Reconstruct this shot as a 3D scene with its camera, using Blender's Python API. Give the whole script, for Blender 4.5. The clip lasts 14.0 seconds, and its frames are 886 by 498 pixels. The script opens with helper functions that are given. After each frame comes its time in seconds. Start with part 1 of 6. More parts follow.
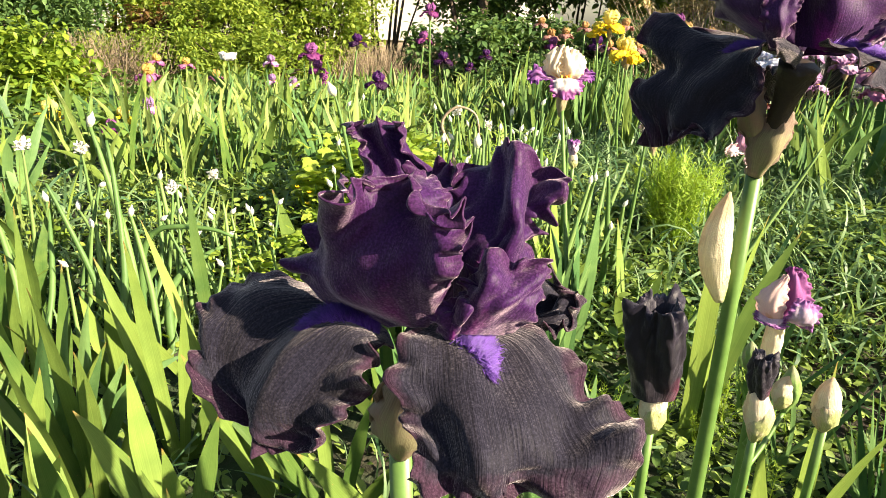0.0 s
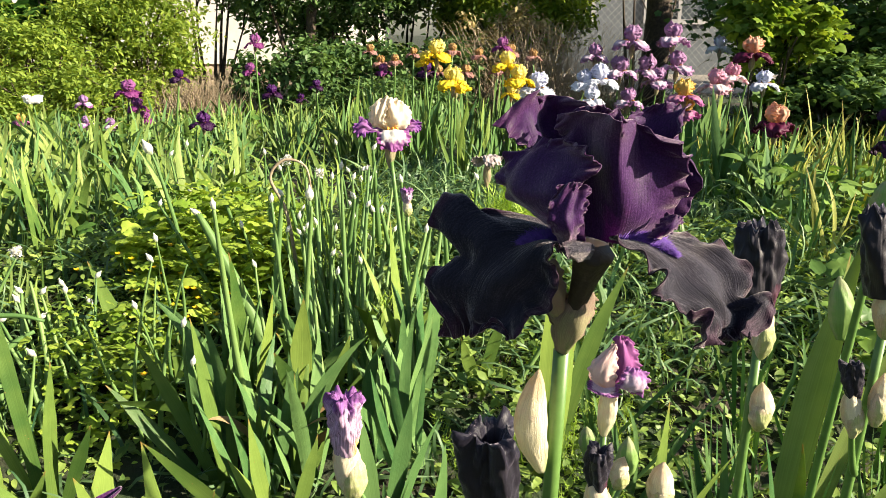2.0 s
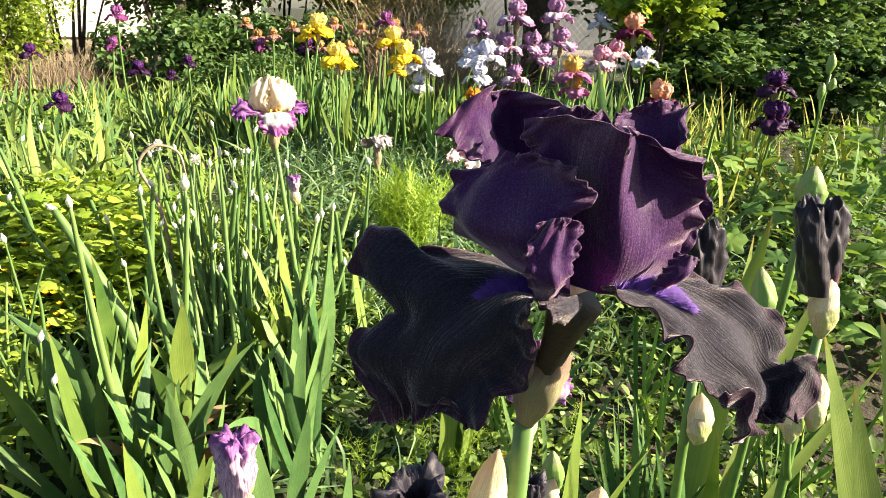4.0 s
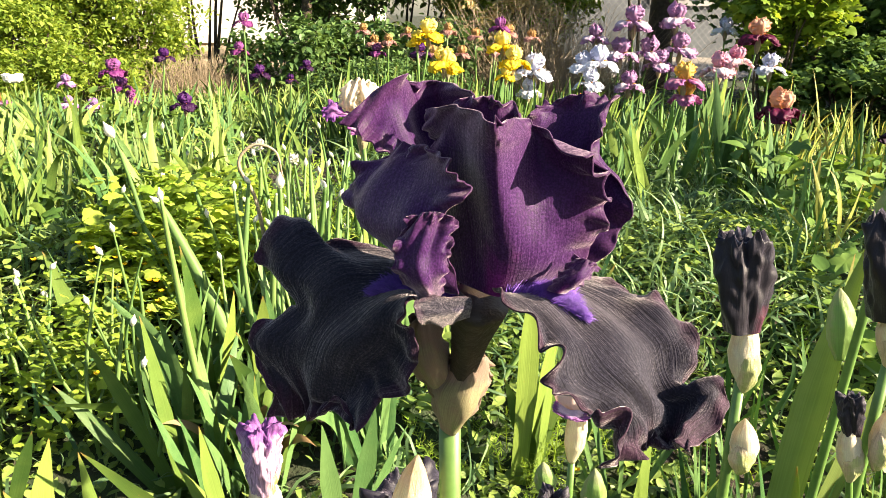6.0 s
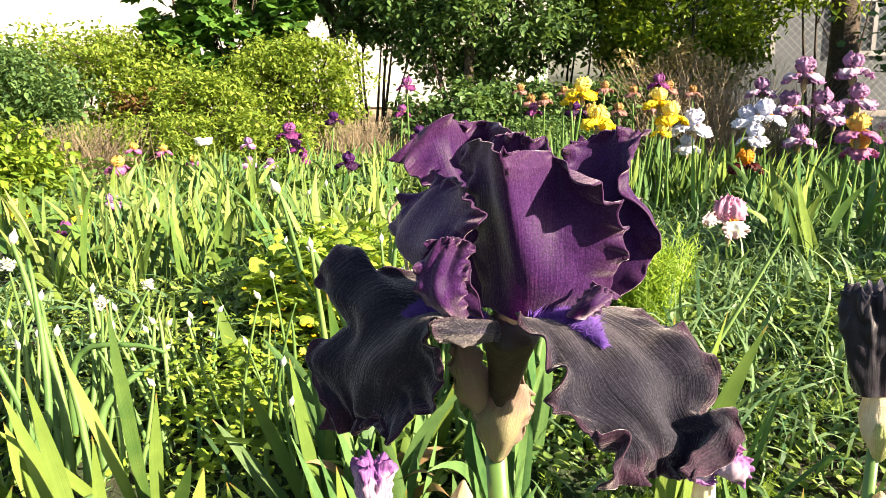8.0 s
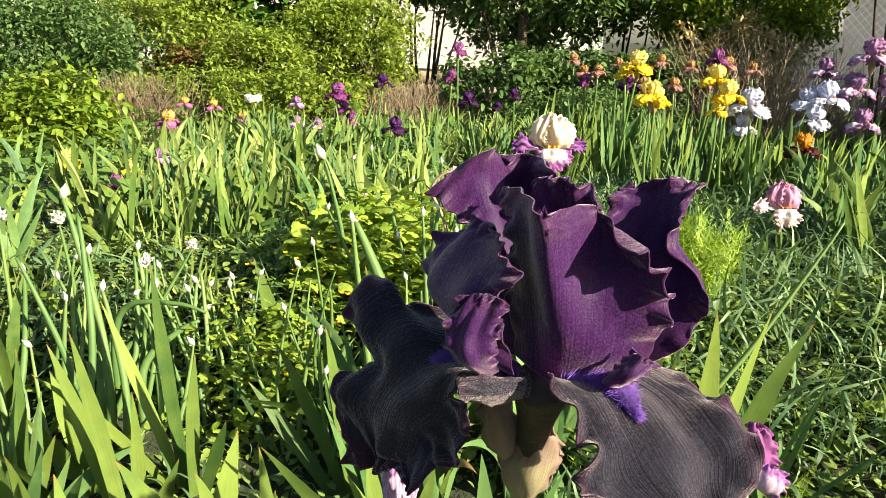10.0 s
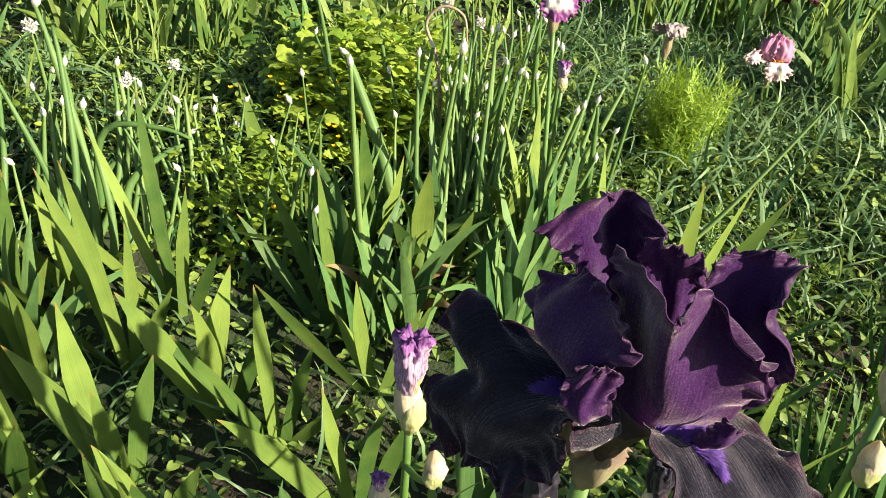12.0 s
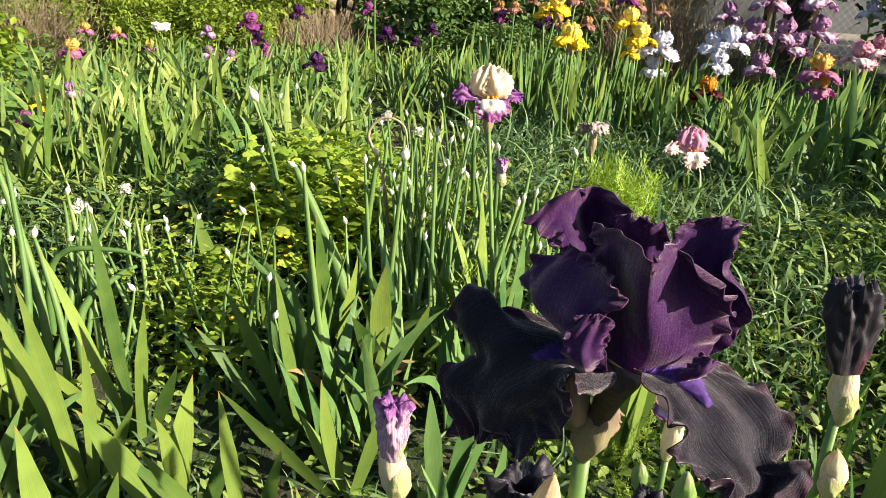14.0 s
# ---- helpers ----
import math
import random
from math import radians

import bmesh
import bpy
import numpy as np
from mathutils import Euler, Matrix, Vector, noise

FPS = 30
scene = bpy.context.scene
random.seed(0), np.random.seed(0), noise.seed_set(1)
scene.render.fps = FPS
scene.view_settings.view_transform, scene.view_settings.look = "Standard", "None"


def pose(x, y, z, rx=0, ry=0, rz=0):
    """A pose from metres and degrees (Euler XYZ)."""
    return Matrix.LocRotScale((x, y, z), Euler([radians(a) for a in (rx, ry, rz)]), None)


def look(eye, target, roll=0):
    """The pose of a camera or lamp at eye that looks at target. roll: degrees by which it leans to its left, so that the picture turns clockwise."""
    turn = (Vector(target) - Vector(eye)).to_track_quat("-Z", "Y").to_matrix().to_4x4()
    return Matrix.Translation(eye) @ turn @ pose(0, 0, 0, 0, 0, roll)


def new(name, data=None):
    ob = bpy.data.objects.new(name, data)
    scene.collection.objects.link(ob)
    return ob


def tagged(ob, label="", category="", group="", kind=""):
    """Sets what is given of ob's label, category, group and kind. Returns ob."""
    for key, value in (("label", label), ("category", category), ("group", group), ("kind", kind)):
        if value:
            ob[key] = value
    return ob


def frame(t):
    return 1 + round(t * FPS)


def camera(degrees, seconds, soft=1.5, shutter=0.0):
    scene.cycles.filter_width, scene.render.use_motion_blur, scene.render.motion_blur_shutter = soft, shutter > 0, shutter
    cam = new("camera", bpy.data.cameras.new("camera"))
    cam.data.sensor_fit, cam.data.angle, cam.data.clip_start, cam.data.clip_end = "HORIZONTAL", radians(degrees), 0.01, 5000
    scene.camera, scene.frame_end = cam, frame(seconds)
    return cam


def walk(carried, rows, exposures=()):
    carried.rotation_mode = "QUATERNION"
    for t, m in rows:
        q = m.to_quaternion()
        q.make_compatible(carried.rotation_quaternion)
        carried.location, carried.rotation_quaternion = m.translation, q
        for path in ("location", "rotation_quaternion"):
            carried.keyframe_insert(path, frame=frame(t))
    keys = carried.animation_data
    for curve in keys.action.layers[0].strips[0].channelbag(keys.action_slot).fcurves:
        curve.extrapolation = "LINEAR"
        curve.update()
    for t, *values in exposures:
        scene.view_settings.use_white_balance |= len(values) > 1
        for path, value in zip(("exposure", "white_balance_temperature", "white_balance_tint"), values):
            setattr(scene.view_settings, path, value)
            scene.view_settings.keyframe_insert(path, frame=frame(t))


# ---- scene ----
cam = camera(60.0, 14.0, soft=0.85)
PATH = [
    (0, (0.058, -0.147, 0.955), (-0.014, 1.766, 0.377), 2.7),
    (0.5, (0.044, -0.11, 0.974), (-0.002, 1.811, 0.418), 1.4),
    (1, (0.065, -0.124, 1.002), (0.104, 1.797, 0.445), 1.7),
    (1.5, (0.08, -0.101, 1.022), (0.282, 1.815, 0.483), 1.6),
    (2, (0.089, -0.082, 1.041), (0.398, 1.819, 0.501), 0.9),
    (2.5, (0.085, -0.042, 1.051), (0.63, 1.807, 0.515), 0.8),
    (4.8, (0.11, 0.034, 1.036), (0.702, 1.84, 0.413), 1.7),
    (5, (0.121, 0.029, 1.037), (0.646, 1.856, 0.417), 1.8),
    (5.5, (0.147, 0.024, 1.037), (0.535, 1.891, 0.434), 0.8),
    (6, (0.169, 0.02, 1.035), (0.463, 1.91, 0.45), 1.3),
    (6.5, (0.18, 0.015, 1.037), (0.355, 1.936, 0.508), 1.0),
    (7, (0.189, 0.014, 1.033), (0.248, 1.942, 0.506), 0.9),
    (7.5, (0.196, 0.003, 1.036), (0.17, 1.938, 0.53), -0.0),
    (8, (0.212, 0.0, 1.029), (0.091, 1.947, 0.588), -0.6),
    (8.2, (0.218, -0.004, 1.028), (0.072, 1.945, 0.605), -0.8),
    (10.3, (0.21, 0.021, 1.064), (-0.031, 1.913, 0.463), 2.2),
    (10.5, (0.204, 0.021, 1.073), (-0.014, 1.882, 0.374), 3.1),
    (11, (0.193, 0.02, 1.106), (0.036, 1.838, 0.287), 4.2),
    (11.5, (0.179, 0.022, 1.121), (0.061, 1.787, 0.188), 5.6),
    (12, (0.152, 0.032, 1.133), (0.072, 1.766, 0.139), 7.1),
    (12.5, (0.142, 0.023, 1.121), (0.078, 1.773, 0.156), 5.8),
    (13, (0.144, 0.007, 1.123), (0.107, 1.776, 0.192), 5.3),
    (13.5, (0.138, -0.012, 1.123), (0.136, 1.778, 0.231), 6.0),
    (14, (0.132, -0.037, 1.106), (0.168, 1.835, 0.403), 3.9),
]
EXPOSURES = [(0.0, 1.95, 6900, 13), (0.5, 1.90, 6900, 13), (1.0, 1.68, 6600, 11), (2.7, 1.68, 6500, 10), (4.8, 2.22, 6900, 14), (8.2, 2.12, 6900, 14), (10.3, 1.62, 6600, 11), (11.0, 1.50, 6500, 10), (14.0, 1.50, 6600, 11)]
walk(cam, [(t, look(eye, target, roll)) for t, eye, target, roll in PATH], EXPOSURES)

# ---- world and light ----
SUN_WAY = Vector((0.80, -0.40, 0.46)).normalized()      # from the garden towards the sun
world = bpy.data.worlds.new("sky")
scene.world = world
world.use_nodes = True
wn = world.node_tree.nodes
sky = wn.new("ShaderNodeTexSky")
sky.sky_type = "NISHITA"
sky.sun_disc = False
sky.sun_elevation = math.asin(SUN_WAY.z)
sky.sun_rotation = math.atan2(SUN_WAY.x, SUN_WAY.y)
sky.air_density, sky.dust_density, sky.ozone_density = 1.0, 1.2, 1.0
world.node_tree.links.new(sky.outputs[0], wn["Background"].inputs[0])
wn["Background"].inputs[1].default_value = 0.05
sun_data = bpy.data.lights.new("sun", "SUN")
sun_data.energy, sun_data.angle, sun_data.color = 5.0, radians(0.6), (1.0, 0.87, 0.68)
sun = new("sun", sun_data)
sun.matrix_world = look(SUN_WAY * 30, (0, 0, 0))


# ---- materials ----
def material(name):
    m = bpy.data.materials.new(name)
    m.use_nodes = True
    nt = m.node_tree
    return m, nt, nt.nodes["Principled BSDF"], nt.nodes["Material Output"]


def node(nt, kind, **inputs):
    n = nt.nodes.new("ShaderNode" + kind)
    for key, value in inputs.items():
        n.inputs[key.replace("_", " ")].default_value = value
    return n


def ramp(nt, fac, stops):
    r = nt.nodes.new("ShaderNodeValToRGB")
    e = r.color_ramp.elements
    while len(e) < len(stops):
        e.new(0.5)
    for el, (p, c) in zip(e, stops):
        el.position, el.color = p, (*c, 1)
    nt.links.new(fac, r.inputs[0])
    return r.outputs[0]


def mixed(nt, kind, fac, a, b):
    m = nt.nodes.new("ShaderNodeMix")
    m.data_type, m.blend_type = "RGBA", kind
    for sock, v in ((m.inputs[0], fac), (m.inputs[6], a), (m.inputs[7], b)):
        if hasattr(v, "links"):
            nt.links.new(v, sock)
        else:
            sock.default_value = v if isinstance(v, float) else (*v, 1)
    return m.outputs[2]


def bump(nt, bsdf, height, strength, distance):
    b = node(nt, "Bump", Strength=strength, Distance=distance)
    nt.links.new(height, b.inputs["Height"])
    nt.links.new(b.outputs[0], bsdf.inputs["Normal"])


def see_through(nt, bsdf, out, colour, amount):
    """Thin living tissue: part of the light passes through."""
    t = nt.nodes.new("ShaderNodeBsdfTranslucent")
    nt.links.new(colour, t.inputs[0]) if hasattr(colour, "links") else None
    mix = nt.nodes.new("ShaderNodeMixShader")
    mix.inputs[0].default_value = amount
    nt.links.new(bsdf.outputs[0], mix.inputs[1])
    nt.links.new(t.outputs[0], mix.inputs[2])
    nt.links.new(mix.outputs[0], out.inputs[0])


def petal_material(name, heart, body, rim, veins=0.35, sheen=0.0, sheen_tint=(1, 1, 1), rough=0.55, thin=0.25, rim_at=0.8, spec=0.3, blotch=None, relief=0.0009):
    """Petal: colours from heart to rim along the petal (UV y) and across it (UV x), veins that fan out from the heart."""
    m, nt, b, out = material(name)
    uv = nt.nodes.new("ShaderNodeTexCoord").outputs["UV"]
    sep = nt.nodes.new("ShaderNodeSeparateXYZ")
    nt.links.new(uv, sep.inputs[0])
    across = nt.nodes.new("ShaderNodeMath")
    across.operation = "ABSOLUTE"
    sub = nt.nodes.new("ShaderNodeMath")
    sub.operation, sub.inputs[1].default_value = "SUBTRACT", 0.5
    nt.links.new(sep.outputs[0], sub.inputs[0])
    nt.links.new(sub.outputs[0], across.inputs[0])
    dbl = nt.nodes.new("ShaderNodeMath")
    dbl.operation, dbl.inputs[1].default_value = "MULTIPLY", 2.0
    nt.links.new(across.outputs[0], dbl.inputs[0])
    edge = nt.nodes.new("ShaderNodeMath")
    edge.operation = "MAXIMUM"
    nt.links.new(dbl.outputs[0], edge.inputs[0])
    nt.links.new(sep.outputs[1], edge.inputs[1])
    wob = node(nt, "TexNoise", Scale=9.0, Detail=3.0)
    nt.links.new(uv, wob.inputs[0])
    add = nt.nodes.new("ShaderNodeMath")
    add.operation = "MULTIPLY_ADD"
    add.inputs[1].default_value, add.inputs[2].default_value = 0.35, -0.17
    nt.links.new(wob.outputs[0], add.inputs[0])
    tot = nt.nodes.new("ShaderNodeMath")
    tot.operation = "ADD"
    nt.links.new(edge.outputs[0], tot.inputs[0])
    nt.links.new(add.outputs[0], tot.inputs[1])
    base = ramp(nt, tot.outputs[0], [(0.08, heart), (0.32, body), (rim_at - 0.06, body), (rim_at + 0.08, rim)])
    stretch = node(nt, "Mapping", Scale=(75.0 if sheen else 115.0, 2.0, 1.0))
    nt.links.new(uv, stretch.inputs[0])
    vein = node(nt, "TexNoise", Scale=1.0, Detail=4.0, Roughness=0.6)
    nt.links.new(stretch.outputs[0], vein.inputs[0])
    dark = ramp(nt, vein.outputs[0], [(0.35, (1 - veins,) * 3), (0.62, (1, 1, 1))])
    col = mixed(nt, "MULTIPLY", 1.0, base, dark)
    speck = node(nt, "TexNoise", Scale=1500.0, Detail=2.0)
    nt.links.new(nt.nodes.new("ShaderNodeTexCoord").outputs["Object"], speck.inputs[0])
    low, high = (0.6, 1.25) if sheen else (0.93, 1.03)
    col = mixed(nt, "MULTIPLY", 1.0, col, ramp(nt, speck.outputs[0], [(0.35, (low,) * 3), (0.68, (high,) * 3)]))
    if blotch:
        spot = node(nt, "TexNoise", Scale=75.0, Detail=5.0, Roughness=0.65)
        nt.links.new(nt.nodes.new("ShaderNodeTexCoord").outputs["Object"], spot.inputs[0])
        col = mixed(nt, "MIX", ramp(nt, spot.outputs[0], [(0.48, (0, 0, 0)), (0.66, (0.7, 0.7, 0.7))]), col, blotch)
    nt.links.new(col, b.inputs["Base Color"])
    b.inputs["Roughness"].default_value = rough
    b.inputs["Specular IOR Level"].default_value = spec
    if sheen:
        pile = node(nt, "MapRange", To_Min=sheen * 0.65, To_Max=sheen * 1.35)
        pile.inputs["From Min"].default_value, pile.inputs["From Max"].default_value = 0.32, 0.68
        nt.links.new(vein.outputs[0], pile.inputs[0])
        glint = node(nt, "MapRange", To_Min=0.65, To_Max=2.3)
        glint.inputs["From Min"].default_value, glint.inputs["From Max"].default_value = 0.42, 0.72
        nt.links.new(speck.outputs[0], glint.inputs[0])
        both = nt.nodes.new("ShaderNodeMath")
        both.operation = "MULTIPLY"
        nt.links.new(pile.outputs[0], both.inputs[0])
        nt.links.new(glint.outputs[0], both.inputs[1])
        nt.links.new(both.outputs[0], b.inputs["Sheen Weight"])
        b.inputs["Sheen Roughness"].default_value = 0.45
        b.inputs["Sheen Tint"].default_value = (*sheen_tint, 1)
    grain = node(nt, "TexNoise", Scale=900.0, Detail=2.0)
    nt.links.new(nt.nodes.new("ShaderNodeTexCoord").outputs["Object"], grain.inputs[0])
    if sheen:
        # velvet: a fine pile that glints grain by grain, over shallow veins
        grain.inputs["Scale"].default_value = 1700.0
        b1 = node(nt, "Bump", Strength=min(0.8, veins * 1.5), Distance=0.0009)
        nt.links.new(vein.outputs[0], b1.inputs["Height"])
        b2 = node(nt, "Bump", Strength=0.35, Distance=0.0003)
        nt.links.new(grain.outputs[0], b2.inputs["Height"])
        crepe = node(nt, "TexNoise", Scale=420.0, Detail=3.0, Roughness=0.6)
        nt.links.new(nt.nodes.new("ShaderNodeTexCoord").outputs["Object"], crepe.inputs[0])
        b3 = node(nt, "Bump", Strength=0.16, Distance=0.0006)
        nt.links.new(crepe.outputs[0], b3.inputs["Height"])
        nt.links.new(b1.outputs[0], b3.inputs["Normal"])
        nt.links.new(b3.outputs[0], b2.inputs["Normal"])
        nt.links.new(b2.outputs[0], b.inputs["Normal"])
    else:
        h = mixed(nt, "MIX", 0.35, vein.outputs[0], grain.outputs[0])
        bump(nt, b, h, 0.6, relief)
    see_through(nt, b, out, col, thin)
    return m


def leaf_material(name, low, high, thin=0.3, rough=0.42, stripes=26.0, dry=(0.30, 0.24, 0.07), dry_amount=0.0, island=False, spec=0.4):
    """Blade or leaf: colour differs from piece to piece and along it; fine lengthwise ribs."""
    m, nt, b, out = material(name)
    tc = nt.nodes.new("ShaderNodeTexCoord")
    n1 = node(nt, "TexNoise", Scale=14.0, Detail=4.0)
    nt.links.new(tc.outputs["Object"], n1.inputs[0])
    rnd = nt.nodes.new("ShaderNodeNewGeometry").outputs["Random Per Island"] if island else nt.nodes.new("ShaderNodeObjectInfo").outputs["Random"]
    f = nt.nodes.new("ShaderNodeMath")
    f.operation, f.inputs[1].default_value = "MULTIPLY_ADD", 0.55
    half = nt.nodes.new("ShaderNodeMath")
    half.operation, half.inputs[1].default_value = "MULTIPLY", 0.5
    nt.links.new(n1.outputs[0], half.inputs[0])
    nt.links.new(rnd, f.inputs[0])
    nt.links.new(half.outputs[0], f.inputs[2])
    col = ramp(nt, f.outputs[0], [(0.2, low), (0.85, high)])
    stretch = node(nt, "Mapping", Scale=(stripes, 1.2, 1.0))
    nt.links.new(tc.outputs["UV"], stretch.inputs[0])
    rib = node(nt, "TexNoise", Scale=1.0, Detail=3.0)
    nt.links.new(stretch.outputs[0], rib.inputs[0])
    col = mixed(nt, "MULTIPLY", 1.0, col, ramp(nt, rib.outputs[0], [(0.3, (0.78, 0.8, 0.75)), (0.7, (1, 1, 1))]))
    spots = node(nt, "TexVoronoi", Scale=55.0)
    nt.links.new(tc.outputs["Object"], spots.inputs[0])
    col = mixed(nt, "MIX", ramp(nt, spots.outputs[0], [(0.05, (0.5, 0.5, 0.5)), (0.1, (0, 0, 0))]), col, dry)
    if dry_amount:
        sep = nt.nodes.new("ShaderNodeSeparateXYZ")
        nt.links.new(tc.outputs["UV"], sep.inputs[0])
        tip = ramp(nt, sep.outputs[1], [(1 - dry_amount, (0, 0, 0)), (1.0, (1, 1, 1))])
        col = mixed(nt, "MIX", tip, col, dry)
    nt.links.new(col, b.inputs["Base Color"])
    b.inputs["Roughness"].default_value = rough
    b.inputs["Specular IOR Level"].default_value = spec
    bump(nt, b, rib.outputs[0], 0.4, 0.0015)
    warm = mixed(nt, "MULTIPLY", 1.0, col, (1.38, 1.27, 0.70))
    see_through(nt, b, out, warm, thin)
    return m


def plain_material(name, low, high, scale=20.0, rough=0.7, relief=0.3, distance=0.01, metal=0.0, thin=0.0):
    m, nt, b, out = material(name)
    tc = nt.nodes.new("ShaderNodeTexCoord")
    n1 = node(nt, "TexNoise", Scale=scale, Detail=6.0, Roughness=0.65)
    n2 = node(nt, "TexNoise", Scale=scale * 0.13, Detail=3.0)
    for n in (n1, n2):
        nt.links.new(tc.outputs["Object"], n.inputs[0])
    col = ramp(nt, n1.outputs[0], [(0.3, low), (0.7, high)])
    col = mixed(nt, "MULTIPLY", 1.0, col, ramp(nt, n2.outputs[0], [(0.3, (0.72, 0.72, 0.72)), (0.65, (1, 1, 1))]))
    nt.links.new(col, b.inputs["Base Color"])
    b.inputs["Roughness"].default_value, b.inputs["Metallic"].default_value = rough, metal
    bump(nt, b, n1.outputs[0], relief, distance)
    if thin:
        see_through(nt, b, out, col, thin)
    return m


M = {}
# near-black velvet iris
# the falls' reddish rim colour stands in for light glowing through their edges
M["fall_black"] = petal_material("black_fall", (0.012, 0.005, 0.045), (0.0098, 0.0096, 0.0220), (0.034, 0.011, 0.030), 0.42, 0.36, (1.0, 0.90, 0.88), 0.6, 0.03, 0.9, 0.12)
M["standard_black"] = petal_material("black_standard", (0.14, 0.004, 0.14), (0.036, 0.0036, 0.066), (0.044, 0.007, 0.060), 0.18, 0.34, (1.0, 0.78, 0.90), 0.5, 0.12, 0.85, 0.18)
M["beard_violet"] = plain_material("violet_beard", (0.035, 0.008, 0.13), (0.15, 0.045, 0.40), 300.0, 0.6, 0.1)
M["bud_black"] = petal_material("black_bud", (0.10, 0.006, 0.03), (0.006, 0.005, 0.012), (0.008, 0.007, 0.018), 0.4, 0.18, (0.95, 0.85, 1), 0.5, 0.02)
M["tube"] = plain_material("flower_tube", (0.02, 0.013, 0.014), (0.05, 0.035, 0.02), 90.0, 0.5)
# papery sheaths
M["papery"] = petal_material("papery_sheath", (0.30, 0.40, 0.14), (0.44, 0.40, 0.23), (0.38, 0.29, 0.22), 0.40, 0.0, (1, 1, 1), 0.5, 0.35, 0.7, 0.3, (0.36, 0.23, 0.19))
M["pale_bud"] = petal_material("pale_sheath", (0.36, 0.52, 0.12), (0.86, 0.80, 0.56), (0.76, 0.60, 0.38), 0.22, 0.0, (1, 1, 1), 0.42, 0.30, 0.80, 0.35, (0.76, 0.62, 0.48), 0.003)
M["valve"] = petal_material("green_sheath", (0.24, 0.38, 0.08), (0.50, 0.55, 0.22), (0.66, 0.52, 0.34), 0.35, 0.0, (1, 1, 1), 0.42, 0.2, 0.7, 0.35, (0.66, 0.58, 0.38), 0.003)
M["green_bud"] = petal_material("green_bud", (0.16, 0.30, 0.06), (0.22, 0.36, 0.10), (0.30, 0.34, 0.16), 0.2, 0.0, (1, 1, 1), 0.45, 0.25)
M["stem"] = plain_material("iris_stem", (0.085, 0.18, 0.035), (0.14, 0.26, 0.06), 60.0, 0.42, 0.15, 0.001, 0.0, 0.1)
# garden blooms
def pair(key, std, fall, fall_rim=None, heart=None):
    h = heart or tuple(min(1, c * 1.1) for c in std)
    M["standard_" + key] = petal_material(key + "_standard", h, std, tuple(c * 0.95 for c in std), 0.15, 0.0, (1, 1, 1), 0.5, 0.5)
    M["fall_" + key] = petal_material(key + "_fall", heart or fall, fall, fall_rim or fall, 0.22, 0.0, (1, 1, 1), 0.5, 0.45, 0.74)
pair("cream", (0.98, 0.88, 0.72), (0.94, 0.90, 0.86), (0.40, 0.13, 0.40), (0.88, 0.50, 0.12))
pair("violet", (0.36, 0.15, 0.44), (0.42, 0.18, 0.46), (0.30, 0.10, 0.40), (0.80, 0.72, 0.62))
pair("rose", (0.74, 0.40, 0.58), (0.95, 0.90, 0.90), (0.88, 0.66, 0.66), (0.85, 0.62, 0.50))
pair("yellow", (0.98, 0.88, 0.26), (0.98, 0.80, 0.06), (0.97, 0.76, 0.03))
pair("white", (0.76, 0.78, 0.93), (0.82, 0.84, 0.94))
pair("mauve", (0.48, 0.27, 0.49), (0.74, 0.64, 0.74), (0.46, 0.25, 0.47))
pair("magenta", (0.36, 0.11, 0.34), (0.26, 0.05, 0.22))
pair("purple", (0.10, 0.02, 0.16), (0.045, 0.008, 0.06))
pair("peach", (0.84, 0.52, 0.36), (0.12, 0.008, 0.05))
pair("pink", (0.78, 0.42, 0.56), (0.92, 0.86, 0.86), (0.8, 0.5, 0.58))
pair("orange", (0.75, 0.34, 0.02), (0.08, 0.008, 0.01))
pair("bicolour", (0.80, 0.58, 0.16), (0.55, 0.25, 0.38), (0.45, 0.13, 0.36))
pair("tan", (0.58, 0.36, 0.14), (0.48, 0.26, 0.22))
M["bud_lilac"] = petal_material("lilac_bud", (0.75, 0.58, 0.10), (0.62, 0.44, 0.62), (0.34, 0.13, 0.42), 0.75)
pair("blush", (0.93, 0.72, 0.68), (0.8, 0.6, 0.6), None, (0.85, 0.50, 0.22))
pair("deep", (0.46, 0.15, 0.42), (0.46, 0.15, 0.42))
pair("lilac", (0.42, 0.25, 0.48), (0.80, 0.66, 0.80), (0.45, 0.20, 0.50))
M["beard_orange"] = plain_material("orange_beard", (0.70, 0.25, 0.02), (0.85, 0.45, 0.05), 200.0, 0.6)
M["withered"] = plain_material("withered_petal", (0.25, 0.20, 0.20), (0.42, 0.36, 0.34), 80.0, 0.7)
M["poppy_white"] = petal_material("white_poppy", (0.8, 0.82, 0.7), (0.86, 0.86, 0.84), (0.86, 0.86, 0.86), 0.1)
# leaves
M["blade"] = leaf_material("iris_blade", (0.075, 0.165, 0.036), (0.31, 0.43, 0.092), 0.40, 0.45, 22.0, (0.34, 0.22, 0.07), 0.06, spec=0.25)
M["blade_pale"] = leaf_material("pale_iris_blade", (0.13, 0.23, 0.06), (0.44, 0.55, 0.17), 0.42, 0.45, 22.0, (0.40, 0.28, 0.10), 0.06, spec=0.25)
M["blade_blue"] = leaf_material("blue_green_blade", (0.060, 0.16, 0.05), (0.22, 0.37, 0.12), 0.30, 0.45, spec=0.28)
M["blade_lily"] = leaf_material("yellowing_blade", (0.20, 0.28, 0.035), (0.54, 0.52, 0.12), 0.3, 0.5, 18.0, (0.42, 0.30, 0.10), 0.2)
